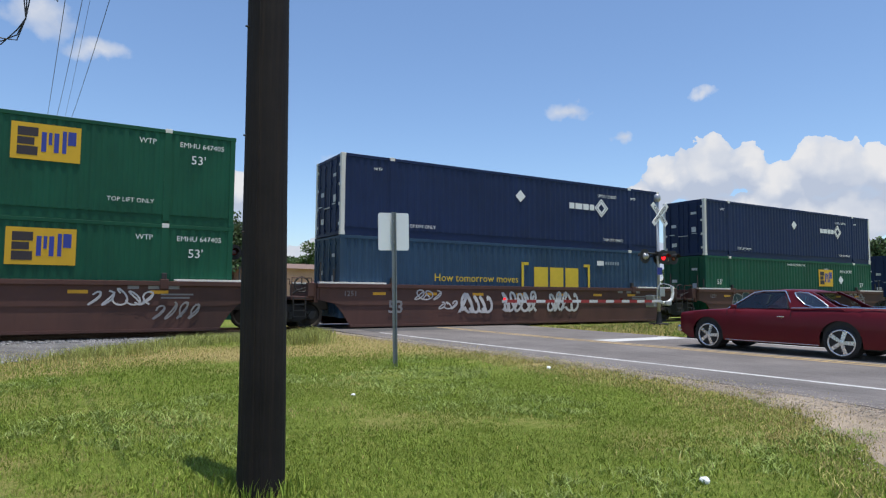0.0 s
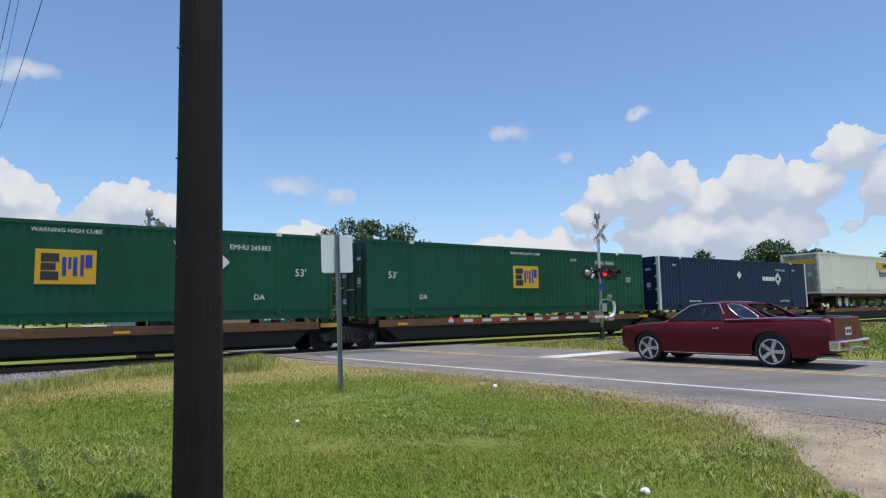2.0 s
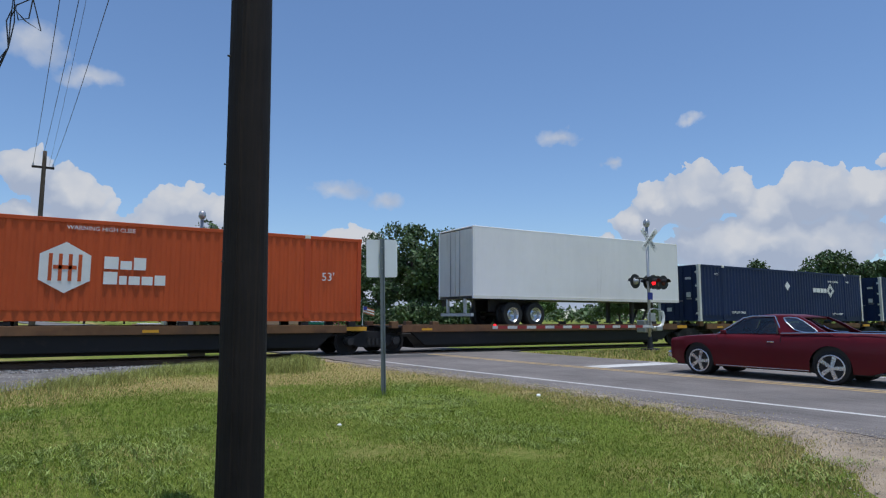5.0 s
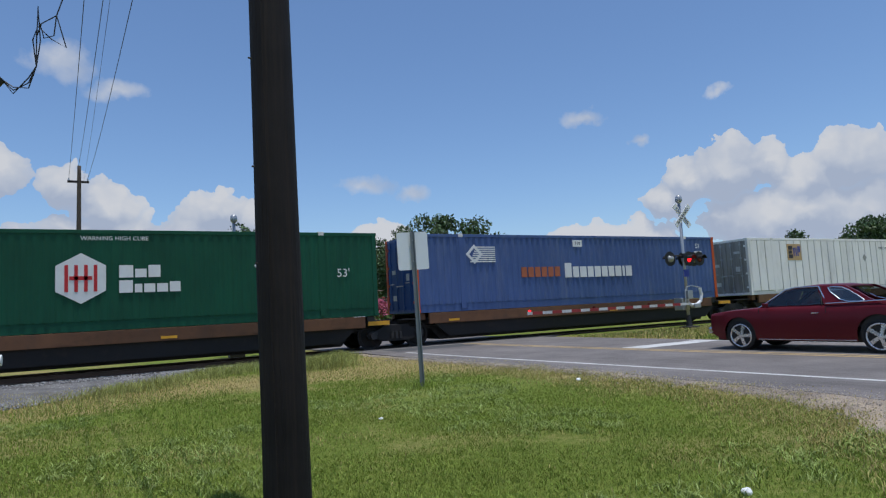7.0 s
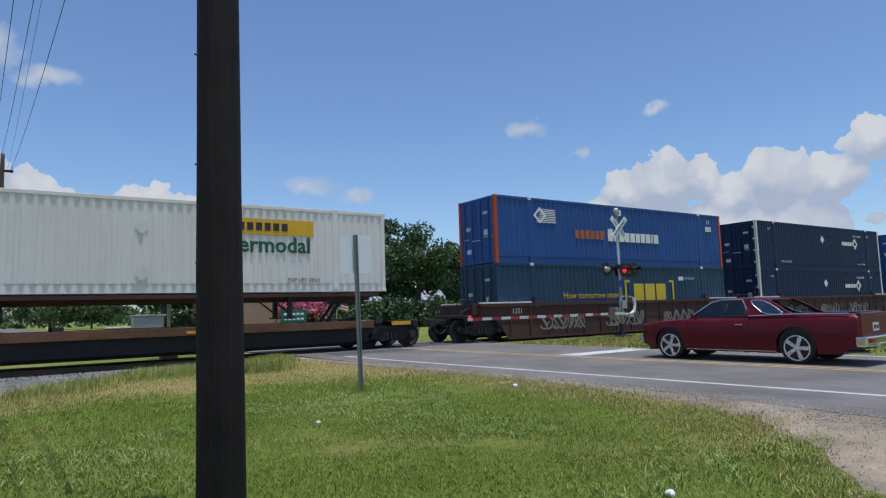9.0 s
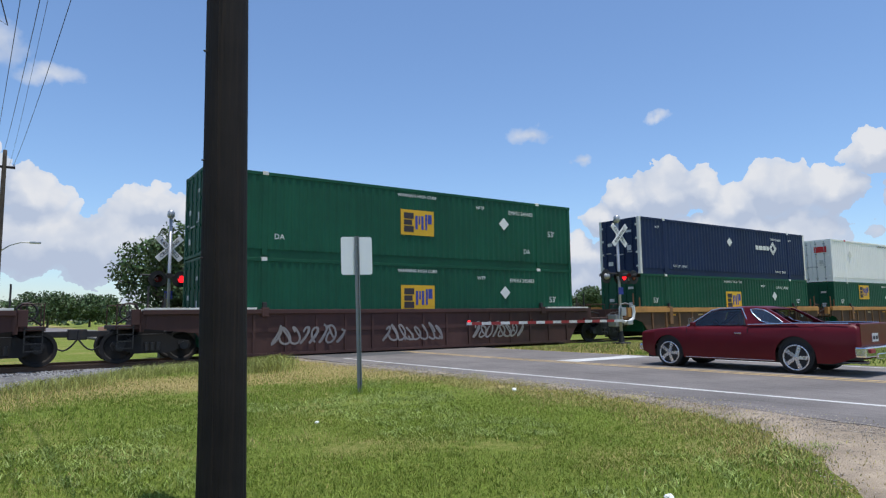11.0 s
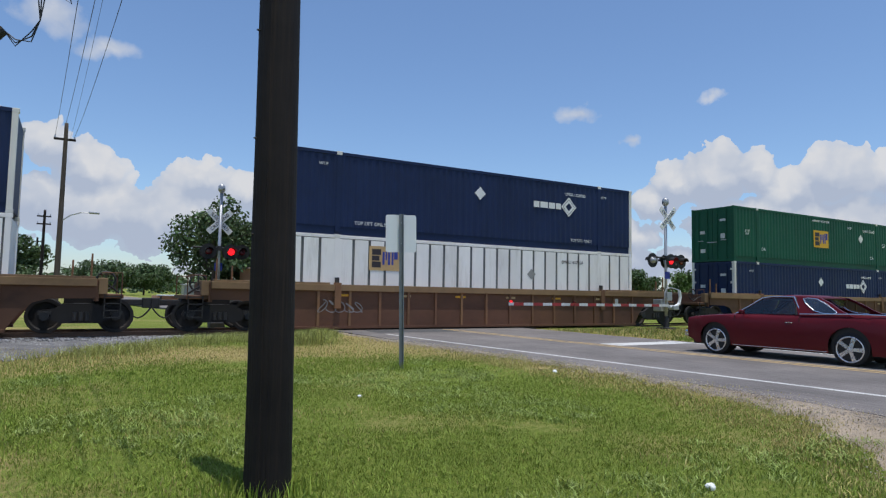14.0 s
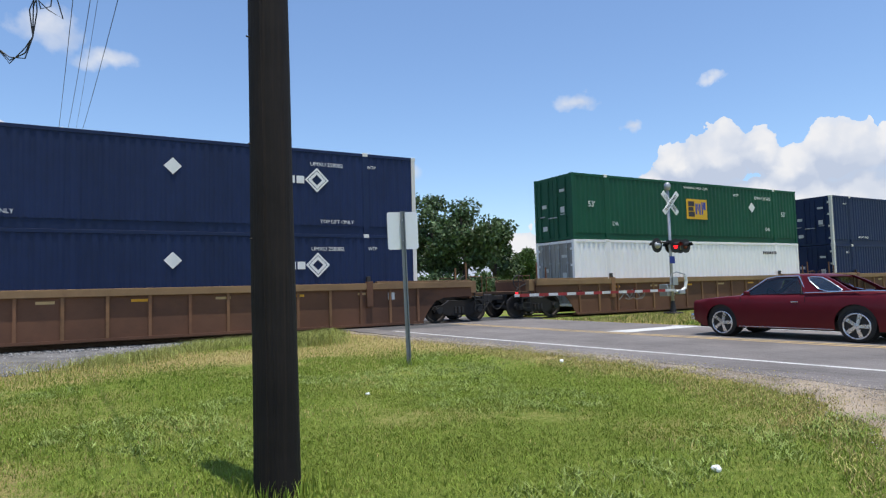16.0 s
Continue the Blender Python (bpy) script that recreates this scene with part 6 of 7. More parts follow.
def crossbuck(parent, z, y, words=True):
    for k, text in ((1, "RAILROAD"), (-1, "CROSSING")):
        blade = part("blade", Shape().box(-0.61, 0.61, -0.012, 0.012, -0.115, 0.115, 0.004), "inkwhite", parent, "white crossbuck blade", at=pose(0, y - 0.02 * k, z, 0, -45 * k, 0))
        if words:
            part("lettering", word(text, 0.19), "ink", blade, at=(0, -0.016, 0))
            part("lettering", word(text, 0.19), "ink", blade, at=pose(0, 0.016, 0, 0, 0, 180))


def signal_lamp(parent, x, y, z, facing, lit):
    l = part("signal_lamp", Shape().lathe([(0.0, 0.16), (0.08, 0.15), (0.13, 0.08), (0.15, 0.0), (0.15, -0.02)], 18), "black" if facing < 0 else "steel", parent, "round signal lamp with hood", smooth=True, at=pose(x, y, z, 0, 0, 0 if facing < 0 else 180))
    part("background", Shape().lathe([(0.13, 0.0), (0.30, 0.0), (0.30, 0.012), (0.13, 0.012)], 24), "black", l)
    part("lens", Shape().lathe([(0.0, -0.035), (0.08, -0.03), (0.135, -0.005), (0.135, 0.0)], 18), "lens" if lit else "lensdim", l)
    hood = Shape()
    n = 12
    for i in range(n + 1):
        a = math.pi * i / n
        hood.v += [(0.15 * math.cos(a), -0.01, 0.15 * math.sin(a)), (0.15 * math.cos(a), -0.26, 0.15 * math.sin(a))]
    hood.f = [(2 * i, 2 * i + 1, 2 * i + 3, 2 * i + 2) for i in range(n)]
    part("hood", hood, "black", l)


def crossing_signal(m, with_gate, lit, label, cross):
    s = thing("crossing_signal", label, "crossing signal", "railway crossing signals", m)
    part("mast", Shape().tube((0, 0, 0.1), (0, 0, 5.15), 0.06, n=14), "steel", s, smooth=True)
    part("base", Shape().box(-0.28, 0.28, -0.28, 0.28, -0.15, 0.1, 0.03).tube((0, 0, 0.1), (0, 0, 0.55), 0.13, 0.08, n=12), "darksteel", s)
    part("bell", Shape().lathe([(0.0, 0.30), (0.08, 0.29), (0.13, 0.22), (0.14, 0.06), (0.10, 0.0), (0.05, -0.05)], 18, "z"), "steel", s, "grey bell on the mast top", smooth=True, at=(0, 0, 5.2))
    crossbuck(s, cross, -0.12)
    part("lamp_arm", Shape().tube((-0.75, 0, 2.98), (1.0, 0, 2.98), 0.035, n=8).box(-0.1, 0.1, -0.1, 0.1, 2.88, 3.06), "darksteel", s)
    for x, on in ((0.16, lit == 0), (0.78, lit == 1)) if with_gate else ((-0.42, lit == 0), (0.42, lit == 1)):
        signal_lamp(s, x, -0.14, 2.84, -1, on)
        signal_lamp(s, x, 0.16, 2.84, 1, on)
    signal_lamp(s, -0.68 if with_gate else -0.85, 0.1, 2.86, 1, False)
    part("notice", Shape().box(-0.15, 0.15, -0.08, -0.07, 2.1, 2.4), "inkblue", s, "small blue notice plate")
    if with_gate:
        part("gate_drive", Shape().box(-0.22, 0.22, 0.06, 0.5, 0.75, 1.25, 0.03), "steel", s, "grey gate drive housing")
        cw = Shape().path([(0.0, -0.16, 0.95), (0.35, -0.16, 0.95), (0.6, -0.16, 1.08), (0.68, -0.16, 1.35), (0.62, -0.16, 1.62)], 0.065, 10)
        part("counterweight_arm", cw, "inkwhite", s, "white curved counterweight arm")
        part("counterweight", Shape().box(0.1, 0.45, -0.3, -0.05, 0.82, 1.0, 0.03), "steel", s)
        part("guard_loop", Shape().path([(-0.32, -0.18, 1.02), (-0.28, -0.18, 1.5), (-0.18, -0.18, 1.68), (0.1, -0.18, 1.74), (0.6, -0.18, 1.64)], 0.025, 8), "steel", s, "bent steel guard over the gate drive")
        part("junction_box", Shape().box(-0.15, 0.15, -0.2, -0.07, 1.2, 1.55, 0.02), "steel", s)
        arm = part("gate_arm", Shape().box(-8.2, -0.1, -0.04, 0.0, 0.95, 1.05), "plate", s, "lowered gate arm with red and white stripes", at=(0, -0.2, 0))
        for i in range(9):
            x = -8.0 + 0.86 * i
            part("stripe", Shape().box(x, x + 0.43, -0.044, 0.004, 0.947, 1.053), "armred", arm)
        for x in (-8.1, -5.2, -2.4):
            part("arm_lamp", Shape().tube((x, -0.06, 1.085), (x, 0.03, 1.085), 0.032, n=10), "lens" if x < -8 else "lensdim", arm)
    return s


def litter(x, y, r, seed, label):
    b = bmesh.new()
    bmesh.ops.create_icosphere(b, subdivisions=2, radius=r)
    for v in b.verts:
        v.co *= 1 + 0.45 * noise.noise(v.co * (9.0 / (r * 12)) + Vector((seed, 0, 0)))
        v.co.z *= 0.8
    s = Shape().take(b)
    solo("litter", s, "litter", label, "litter", Matrix.Translation((x, y, land(x, y) + r * 0.6)), group="litter on the grass")


# ---- the parked pickup ----
def pickup():
    """Low two-door coupe pickup; local x forward, y to its left, z up from the road."""
    body_up = Matrix.Diagonal((1, 1, 1.05, 1))
    c = thing("coupe_pickup", "dark red vintage coupe pickup with chrome trim, waiting", "car", m=CAR_AT)
    W = 0.91
    wb0, wb1, wr = 1.485, -1.485, 0.335

    def arch(cx, r, z0):
        a0 = math.asin(max(-1, min(1, (z0 - 0.335) / r)))
        return [(cx + r * math.cos(a), 0.335 + r * math.sin(a)) for a in [a0 + (math.pi - 2 * a0) * k / 12 for k in range(13)]]

    low = 0.225

    def top(x):
        return float(np.interp(x, [-2.66, -2.58, -1.6, -0.6, 0.86, 1.3, 1.8, 2.1, 2.27, 2.30], [0.91, 0.985, 0.995, 0.965, 0.918, 0.89, 0.855, 0.825, 0.80, 0.75]))

    def bottom(x):
        z = low + 0.12 * smooth01(2.0, 2.3, x) + 0.14 * smooth01(2.2, 2.66, -x)
        for cx, r in ((wb0, 0.395), (wb1, 0.41)):
            if abs(x - cx) < r:
                z = max(z, 0.335 + math.sqrt(r * r - (x - cx) ** 2))
        return z

    def flank(z):
        # widest at mid height, tucked in at the sill and under the belt
        k = (z - 0.56) / 0.40
        return 0.925 - 0.06 * k * k - 0.05 * smooth01(0.90, 0.955, z)

    def plan(x):
        return 1 - 0.13 * smooth01(1.7, 2.32, x) ** 1.5 - 0.05 * smooth01(2.0, 2.7, -x)
    xs = [-2.66, -2.62, -2.56, -2.4, -2.2, -2.05]
    for cx, r in ((wb1, 0.41), (wb0, 0.395)):
        xs += [cx - r - 0.002] + [cx - r * math.cos(math.pi * k / 14) for k in range(15)] + [cx + r + 0.002]
        if cx == wb1:
            xs += [-0.95, -0.6, -0.3, 0.0, 0.3, 0.6, 0.86]
    xs += [1.95, 2.05, 2.15, 2.22, 2.27, 2.30]
    m = 8
    s = Shape()
    for x in xs:
        zb, zt = bottom(x), top(x)
        half = [(flank(zb + (zt - zb) * (k / m)) * plan(x), zb + (zt - zb) * (k / m)) for k in range(m + 1)]
        crown = [(half[-1][0] - 0.07, zt + 0.012), (0.45 * plan(x), zt + (0.03 if x > 0.7 else 0.014)), (0.0, zt + (0.036 if x > 0.7 else 0.014))]
        side = half + crown
        s.v += [(x, y, z) for y, z in side] + [(x, -y, z) for y, z in reversed(side[:-1])]
    w = 2 * (m + 4) - 1
    for q in range(len(xs) - 1):
        mid = (xs[q] + xs[q + 1]) / 2
        for k in range(w - 1):
            if -2.5 < mid < -0.6 and m + 1 <= k < w - m - 2:
                continue
            s.f.append((q * w + k, q * w + k + 1, (q + 1) * w + k + 1, (q + 1) * w + k))
    n = len(xs) - 1
    s.f += [tuple(range(w)), tuple(n * w + k for k in range(w))]
    part("body", s, "carred", c, smooth=True)
    bed = Shape().box(-2.54, -0.6, -0.76, 0.76, 0.5, 0.54)
    bed.box(-2.54, -0.6, 0.755, 0.785, 0.5, 0.985).box(-2.54, -0.6, -0.785, -0.755, 0.5, 0.985)
    part("cargo_bed", bed, "interior", c)
    # cabin: roof, pillars, sweeping rear quarters
    rf = Shape()
    prof = [(0.42, 1.285), (0.22, 1.338), (-0.12, 1.362), (-0.5, 1.358), (-0.80, 1.315)]
    ys = [(-0.66, -0.035), (-0.58, -0.006), (-0.3, 0.008), (0.3, 0.008), (0.58, -0.006), (0.66, -0.035)]
    rf.v = [(x, y, z + dz) for x, z in prof for y, dz in ys] + [(x, y, z + dz - 0.045) for x, z in prof for y, dz in ys]
    k, m = len(ys), len(ys) * len(prof)
    for a in range(len(prof) - 1):
        for d in range(k - 1):
            q = a * k + d
            rf.f += [(q, q + 1, q + k + 1, q + k), (m + q, m + q + k, m + q + k + 1, m + q + 1)]
    for a in range(len(prof) - 1):
        rf.f += [(a * k, (a + 1) * k, m + (a + 1) * k, m + a * k), (a * k + k - 1, m + a * k + k - 1, m + (a + 1) * k + k - 1, (a + 1) * k + k - 1)]
    for d in range(k - 1):
        rf.f += [(d, m + d, m + d + 1, d + 1), (m - k + d, m - k + d + 1, 2 * m - k + d + 1, 2 * m - k + d)]
    part("roof", rf, "carred", c, smooth=True)

    def bar(name, pts, w, mat, label=""):
        q = Shape()
        for a, b_ in zip(pts[:-1], pts[1:]):
            q.tube(a, b_, w, w, 8)
        return part(name, q, mat, c, label)
    for sd in (-1, 1):
        bar("windscreen_pillar", [(0.98, sd * 0.80, 0.915), (0.42, sd * 0.655, 1.28)], 0.032, "carred")
        bar("window_trim", [(1.0, sd * 0.825, 0.925), (0.42, sd * 0.685, 1.285), (0.2, sd * 0.68, 1.325), (-0.30, sd * 0.685, 1.325), (-0.52, sd * 0.82, 0.95)], 0.013, "chrome", "bright window trim")
        # rear quarter: a solid sail that sweeps down to the bed rail
        z0 = 0.935
        outer = [(-0.47, z0), (-0.25, 1.325), (-0.62, 1.335), (-0.84, 1.315), (-1.08, 1.20), (-1.34, 1.04), (-1.56, 0.955), (-1.56, z0)]
        q = Shape()

        def yy(z, off):
            return sd * (0.855 - 0.19 * (z - z0) / 0.4 - off)
        pane = [(-0.56, 1.20), (-0.50, 1.29), (-0.60, 1.305), (-0.79, 1.285), (-0.94, 1.215), (-1.10, 1.115), (-1.24, 1.02), (-1.16, 0.995), (-0.95, 1.0), (-0.76, 1.05)]

        def rim(poly, a):
            # how far the outline lies from the pane's middle, towards an angle
            d, far = (math.cos(a), math.sin(a)), 0.0
            for (x0, z0_), (x1, z1_) in zip(poly, poly[1:] + poly[:1]):
                ex, ez, px, pz = x1 - x0, z1_ - z0_, x0 + 0.85, z0_ - 1.14
                det = d[0] * -ez + ex * d[1]
                if abs(det) < 1e-9:
                    continue
                u, k = (px * -ez + ex * pz) / det, (d[0] * pz - d[1] * px) / det
                if u > 0 and -1e-6 <= k <= 1 + 1e-6:
                    far = max(far, u)
            return -0.85 + d[0] * far, 1.14 + d[1] * far
        loops = [[rim(poly, 2 * math.pi * i / 72) for i in range(72)] for poly in (outer, pane)]
        nn = 72
        q.v = [(x, yy(z, off), z) for off in (0.0, 0.05) for loop in loops for x, z in loop]
        for i in range(nn):
            k = (i + 1) % nn
            q.f += [(i, k, nn + k, nn + i), (2 * nn + i, 3 * nn + i, 3 * nn + k, 2 * nn + k), (i, 2 * nn + i, 2 * nn + k, k), (nn + i, nn + k, 3 * nn + k, 3 * nn + i)]
        part("rear_quarter", q, "carred", c)
        q = Shape()
        q.v = [(x, yy(z, -0.006), z) for x, z in pane]
        q.f = [tuple(range(len(pane)))]
        part("quarter_window", q, "carglass", c, "dark tinted quarter window")
        bar("quarter_trim", [(x, yy(z, -0.008), z) for x, z in pane + pane[:1]], 0.011, "chrome")
        q = Shape()
        dw = [(0.93, 0.94), (0.41, 1.275), (0.2, 1.315), (-0.30, 1.318), (-0.50, 0.955)]
        q.v = [(x, yy(z, 0.012), z) for x, z in dw]
        q.f = [tuple(range(len(dw)))]
        part("door_window", q, "carglass", c, "dark tinted door window")
        bar("vent_pillar", [(-0.34, yy(1.31, 0.0), 1.31), (-0.41, yy(0.95, 0), 0.95)], 0.016, "black")
        bar("belt_moulding", [(-0.5, sd * 0.862, 0.972), (-1.6, sd * 0.856, 1.002), (-2.5, sd * 0.825, 0.997)], 0.012, "chrome", "bright bed rail moulding")
        bar("sill_moulding", [(1.05, sd * 0.875, 0.245), (-1.05, sd * 0.875, 0.245)], 0.014, "chrome", "bright sill moulding")
        part("door_handle", Shape().box(-0.36, -0.2, sd * 0.905 - 0.012, sd * 0.905 + 0.012, 0.775, 0.80, 0.005), "chrome", c)
        for x in (0.98, -0.5):
            part("door_gap", Shape().box(x - 0.005, x + 0.005, sd * 0.902 - 0.01, sd * 0.902 + 0.003, 0.3, 0.9), "black", c)
        part("wing_mirror", Shape().box(0.72, 0.82, sd * 0.98 - 0.07, sd * 0.98 + 0.05, 0.94, 1.02, 0.02).tube((0.78, sd * 0.84, 0.93), (0.78, sd * 0.95, 0.95), 0.012, n=6), "carred", c)
        part("side_marker", Shape().box(-2.40, -2.24, sd * 0.878 - 0.01, sd * 0.868 + 0.012, 0.60, 0.64), "armred", c)
        for cx in (wb0, wb1):
            w = part("wheel", TYRE_CAR, "", c, at=pose(cx, sd * 0.775, wr, 0, 0, 0 if sd < 0 else 180))
            part("rim", RIM_CAR, "", w)
            part("brake_dish", DISH, "", w)
            for i in range(5):
                part("spoke", SPOKE, "", w, at=pose(0, 0, 0, 0, 72 * i + 18, 0))
            part("wheel_well", Shape().tube((cx, sd * 0.5, wr + 0.04), (cx, sd * 0.86, wr + 0.04), 0.37, n=18), "black", c)
    ws = Shape().add([(1.0, -0.78, 0.925), (1.0, 0.78, 0.925), (0.42, 0.64, 1.29), (0.42, -0.64, 1.29)], [(0, 1, 2, 3)])
    part("windscreen", ws, "carglass", c)
    rw = Shape().add([(-0.80, -0.55, 1.30), (-0.80, 0.55, 1.30), (-0.66, 0.66, 0.96), (-0.66, -0.66, 0.96)], [(0, 1, 2, 3)])
    part("rear_window", rw, "carglass", c)
    part("front_bumper", Shape().box(2.25, 2.40, -0.80, 0.80, 0.36, 0.5, 0.03), "chrome", c, "chrome front bumper")
    part("grille", Shape().box(2.28, 2.315, -0.5, 0.5, 0.52, 0.66, 0.008), "black", c)
    for sd in (-1, 1):
        part("headlight", Shape().box(2.27, 2.315, min(sd * 0.54, sd * 0.78), max(sd * 0.54, sd * 0.78), 0.53, 0.68, 0.02), "plate", c)
        part("tail_light", Shape().box(-2.83, -2.79, min(sd * 0.48, sd * 0.72), max(sd * 0.48, sd * 0.72), 0.44, 0.52, 0.01), "armred", c)
    part("rear_bumper", Shape().box(-2.80, -2.60, -0.89, 0.89, 0.36, 0.56, 0.03).box(-2.82, -2.76, -0.3, 0.3, 0.32, 0.42, 0.01), "chrome", c, "chrome rear bumper")
    part("tailgate", Shape().box(-2.675, -2.60, -0.74, 0.74, 0.56, 0.995, 0.015), "carred", c)
    part("licence_plate", Shape().box(-2.686, -2.67, -0.16, 0.16, 0.64, 0.8), "plate", c, "pale plate with plain dark bars")
    part("plate_bars", Shape().box(-2.69, -2.684, -0.12, -0.02, 0.68, 0.75).box(-2.69, -2.684, 0.02, 0.12, 0.68, 0.75), "ink", c)
    part("exhaust_pipe", Shape().tube((-2.2, 0.5, 0.25), (-2.72, 0.5, 0.26), 0.03, n=10), "chrome", c)
    part("cabin_floor", Shape().box(-0.6, 1.1, -0.75, 0.75, 0.4, 0.45).box(0.75, 1.05, -0.74, 0.74, 0.6, 0.93, 0.04), "interior", c)
    part("bench_seat", Shape().box(-0.45, 0.15, -0.68, 0.68, 0.45, 0.62, 0.05).box(-0.62, -0.42, -0.68, 0.68, 0.55, 1.05, 0.05), "interior", c)
    st = Shape()
    for i in range(16):
        a, d = 2 * math.pi * i / 16, 2 * math.pi * (i + 1) / 16
        st.tube((0.5 + 0.06 * math.sin(a), 0.36 + 0.18 * math.cos(a), 0.9 + 0.17 * math.sin(a)), (0.5 + 0.06 * math.sin(d), 0.36 + 0.18 * math.cos(d), 0.9 + 0.17 * math.sin(d)), 0.014, n=6)
    part("steering_wheel", st, "black", c)
    for o in c.children:
        if o.name.split(".")[0] != "wheel":
            o.data.transform(body_up)
    part("underbody", Shape().box(-2.2, 2.2, -0.7, 0.7, 0.2, 0.42), "black", c)
    return c


M["carglass"] = pane_glass("car_window_glass", (0.42, 0.47, 0.50))
TYRE_CAR = Shape().lathe([(0.235, -0.1), (0.315, -0.105), (0.335, -0.08), (0.335, 0.08), (0.315, 0.105), (0.235, 0.1)], 32).mesh("wheel", True)
TYRE_CAR.materials.append(M["rubber"])
RIM_CAR = Shape().lathe([(0.270, -0.108), (0.262, -0.116), (0.248, -0.116), (0.238, -0.09), (0.236, -0.04)], 32).mesh("rim", True)
RIM_CAR.materials.append(M["alloy"])
DISH = Shape().lathe([(0.240, -0.04), (0.15, -0.02), (0.0, -0.02)], 24).mesh("brake_dish", True)
DISH.materials.append(M["darksteel"])
SPOKE = Shape().add([(-0.030, -0.108, 0.0), (0.030, -0.108, 0.0), (0.044, -0.10, 0.245), (-0.044, -0.10, 0.245), (-0.030, -0.05, 0.0), (0.030, -0.05, 0.0), (0.044, -0.05, 0.245), (-0.044, -0.05, 0.245)],
                    [(0, 1, 2, 3), (4, 7, 6, 5), (0, 4, 5, 1), (1, 5, 6, 2), (2, 6, 7, 3), (3, 7, 4, 0)]).lathe([(0.0, -0.118), (0.05, -0.114), (0.06, -0.09)], 12).mesh("spoke")
SPOKE.materials.append(M["alloy"])
CAR_FRONT, CAR_YAW = (13.53, 10.04), 94.0        # front left tyre on the road, heading
ch, sh = math.cos(radians(CAR_YAW)), math.sin(radians(CAR_YAW))
CAR_AT = pose(CAR_FRONT[0] - 1.485 * ch + 0.8 * sh, CAR_FRONT[1] - 1.485 * sh - 0.8 * ch, 0.19, 0, 0, CAR_YAW)


# ---- trees and houses beyond the track ----
def leaves(rng, centres, radii, per, size):
    c = np.repeat(centres, per, 0)
    r = np.repeat(radii, per)
    d = rng.normal(0, 1, (len(c), 3))
    d /= np.linalg.norm(d, axis=1)[:, None]
    p = c + d * (r * rng.uniform(0.45, 1.08, len(c)))[:, None] * np.array([1, 1, 0.8])
    n = len(p)
    u = rng.normal(0, 1, (n, 3))
    u /= np.linalg.norm(u, axis=1)[:, None]
    w = np.cross(u, rng.normal(0, 1, (n, 3)))
    w /= np.linalg.norm(w, axis=1)[:, None]
    k = (size * rng.uniform(0.5, 1.3, n))[:, None]
    v = np.stack([p - u * k, p + w * k * 0.55, p + u * k, p - w * k * 0.55], 1).reshape(-1, 3)
    return v, np.arange(4 * n).reshape(-1, 4)


def tree(x, y, h, spread, seed, mat="leaf", label="full green shade tree beyond the track", size=0.2, base=0.25):
    rng = np.random.default_rng(seed)
    t = thing("tree", label, "tree", "trees beyond the track", Matrix.Translation((x, y, 0)))
    s = Shape()
    r = 0.035 * h
    pts = [Vector((0, 0, -0.2)), Vector((rng.normal(0, 0.1), rng.normal(0, 0.1), h * 0.22)), Vector((rng.normal(0, 0.25), rng.normal(0, 0.25), h * 0.5)), Vector((rng.normal(0, 0.4), rng.normal(0, 0.4), h * 0.82))]
    for a, b, k in zip(pts[:-1], pts[1:], (1.0, 0.75, 0.45)):
        s.tube(a, b, r * k, r * k * 0.72, 9)
    n = 12
    cs, rs = [], []
    for i in range(n):
        a, z0 = 2.4 * i + rng.uniform(-0.4, 0.4), h * rng.uniform(0.2, 0.55)
        reach = spread * rng.uniform(0.5, 0.95)
        tip = Vector((reach * math.cos(a), reach * math.sin(a), min(h * 0.93, z0 + h * rng.uniform(0.08, 0.38))))
        root = pts[1].lerp(pts[2], min(1, max(0, (z0 / h - 0.2) / 0.32)))
        mid = root.lerp(tip, 0.5) + Vector((0, 0, 0.06 * h))
        s.tube(root, mid, r * 0.38, r * 0.24, 6)
        s.tube(mid, tip, r * 0.24, r * 0.08, 6)
        for q in (0.55, 0.8, 1.0):
            cs.append(root.lerp(tip, q) + Vector(rng.normal(0, 0.07 * spread, 3)))
            rs.append(spread * rng.uniform(0.2, 0.36))
    for i in range(10):
        a, q = rng.uniform(0, 6.28), rng.uniform(0, 0.6)
        cs.append(Vector((q * spread * math.cos(a), q * spread * math.sin(a), h * rng.uniform(0.55, 0.9))))
        rs.append(spread * rng.uniform(0.25, 0.38))
    cs = np.array([c[:] for c in cs])
    rs = np.array(rs)
    cs[:, 2] = np.clip(cs[:, 2], h * base + rs * 0.6, h - rs * 0.75)
    part("trunk", s, "bark", t)
    v, f = leaves(rng, cs, rs, 230, size)
    o = bulk("crown", v, f, mat, "", "", "")
    for k in ("label", "category", "kind"):
        if k in o:
            del o[k]
    o.parent = t
    return t


def bearing(az_, dist):
    return math.sin(radians(az_)) * dist, math.cos(radians(az_)) * dist


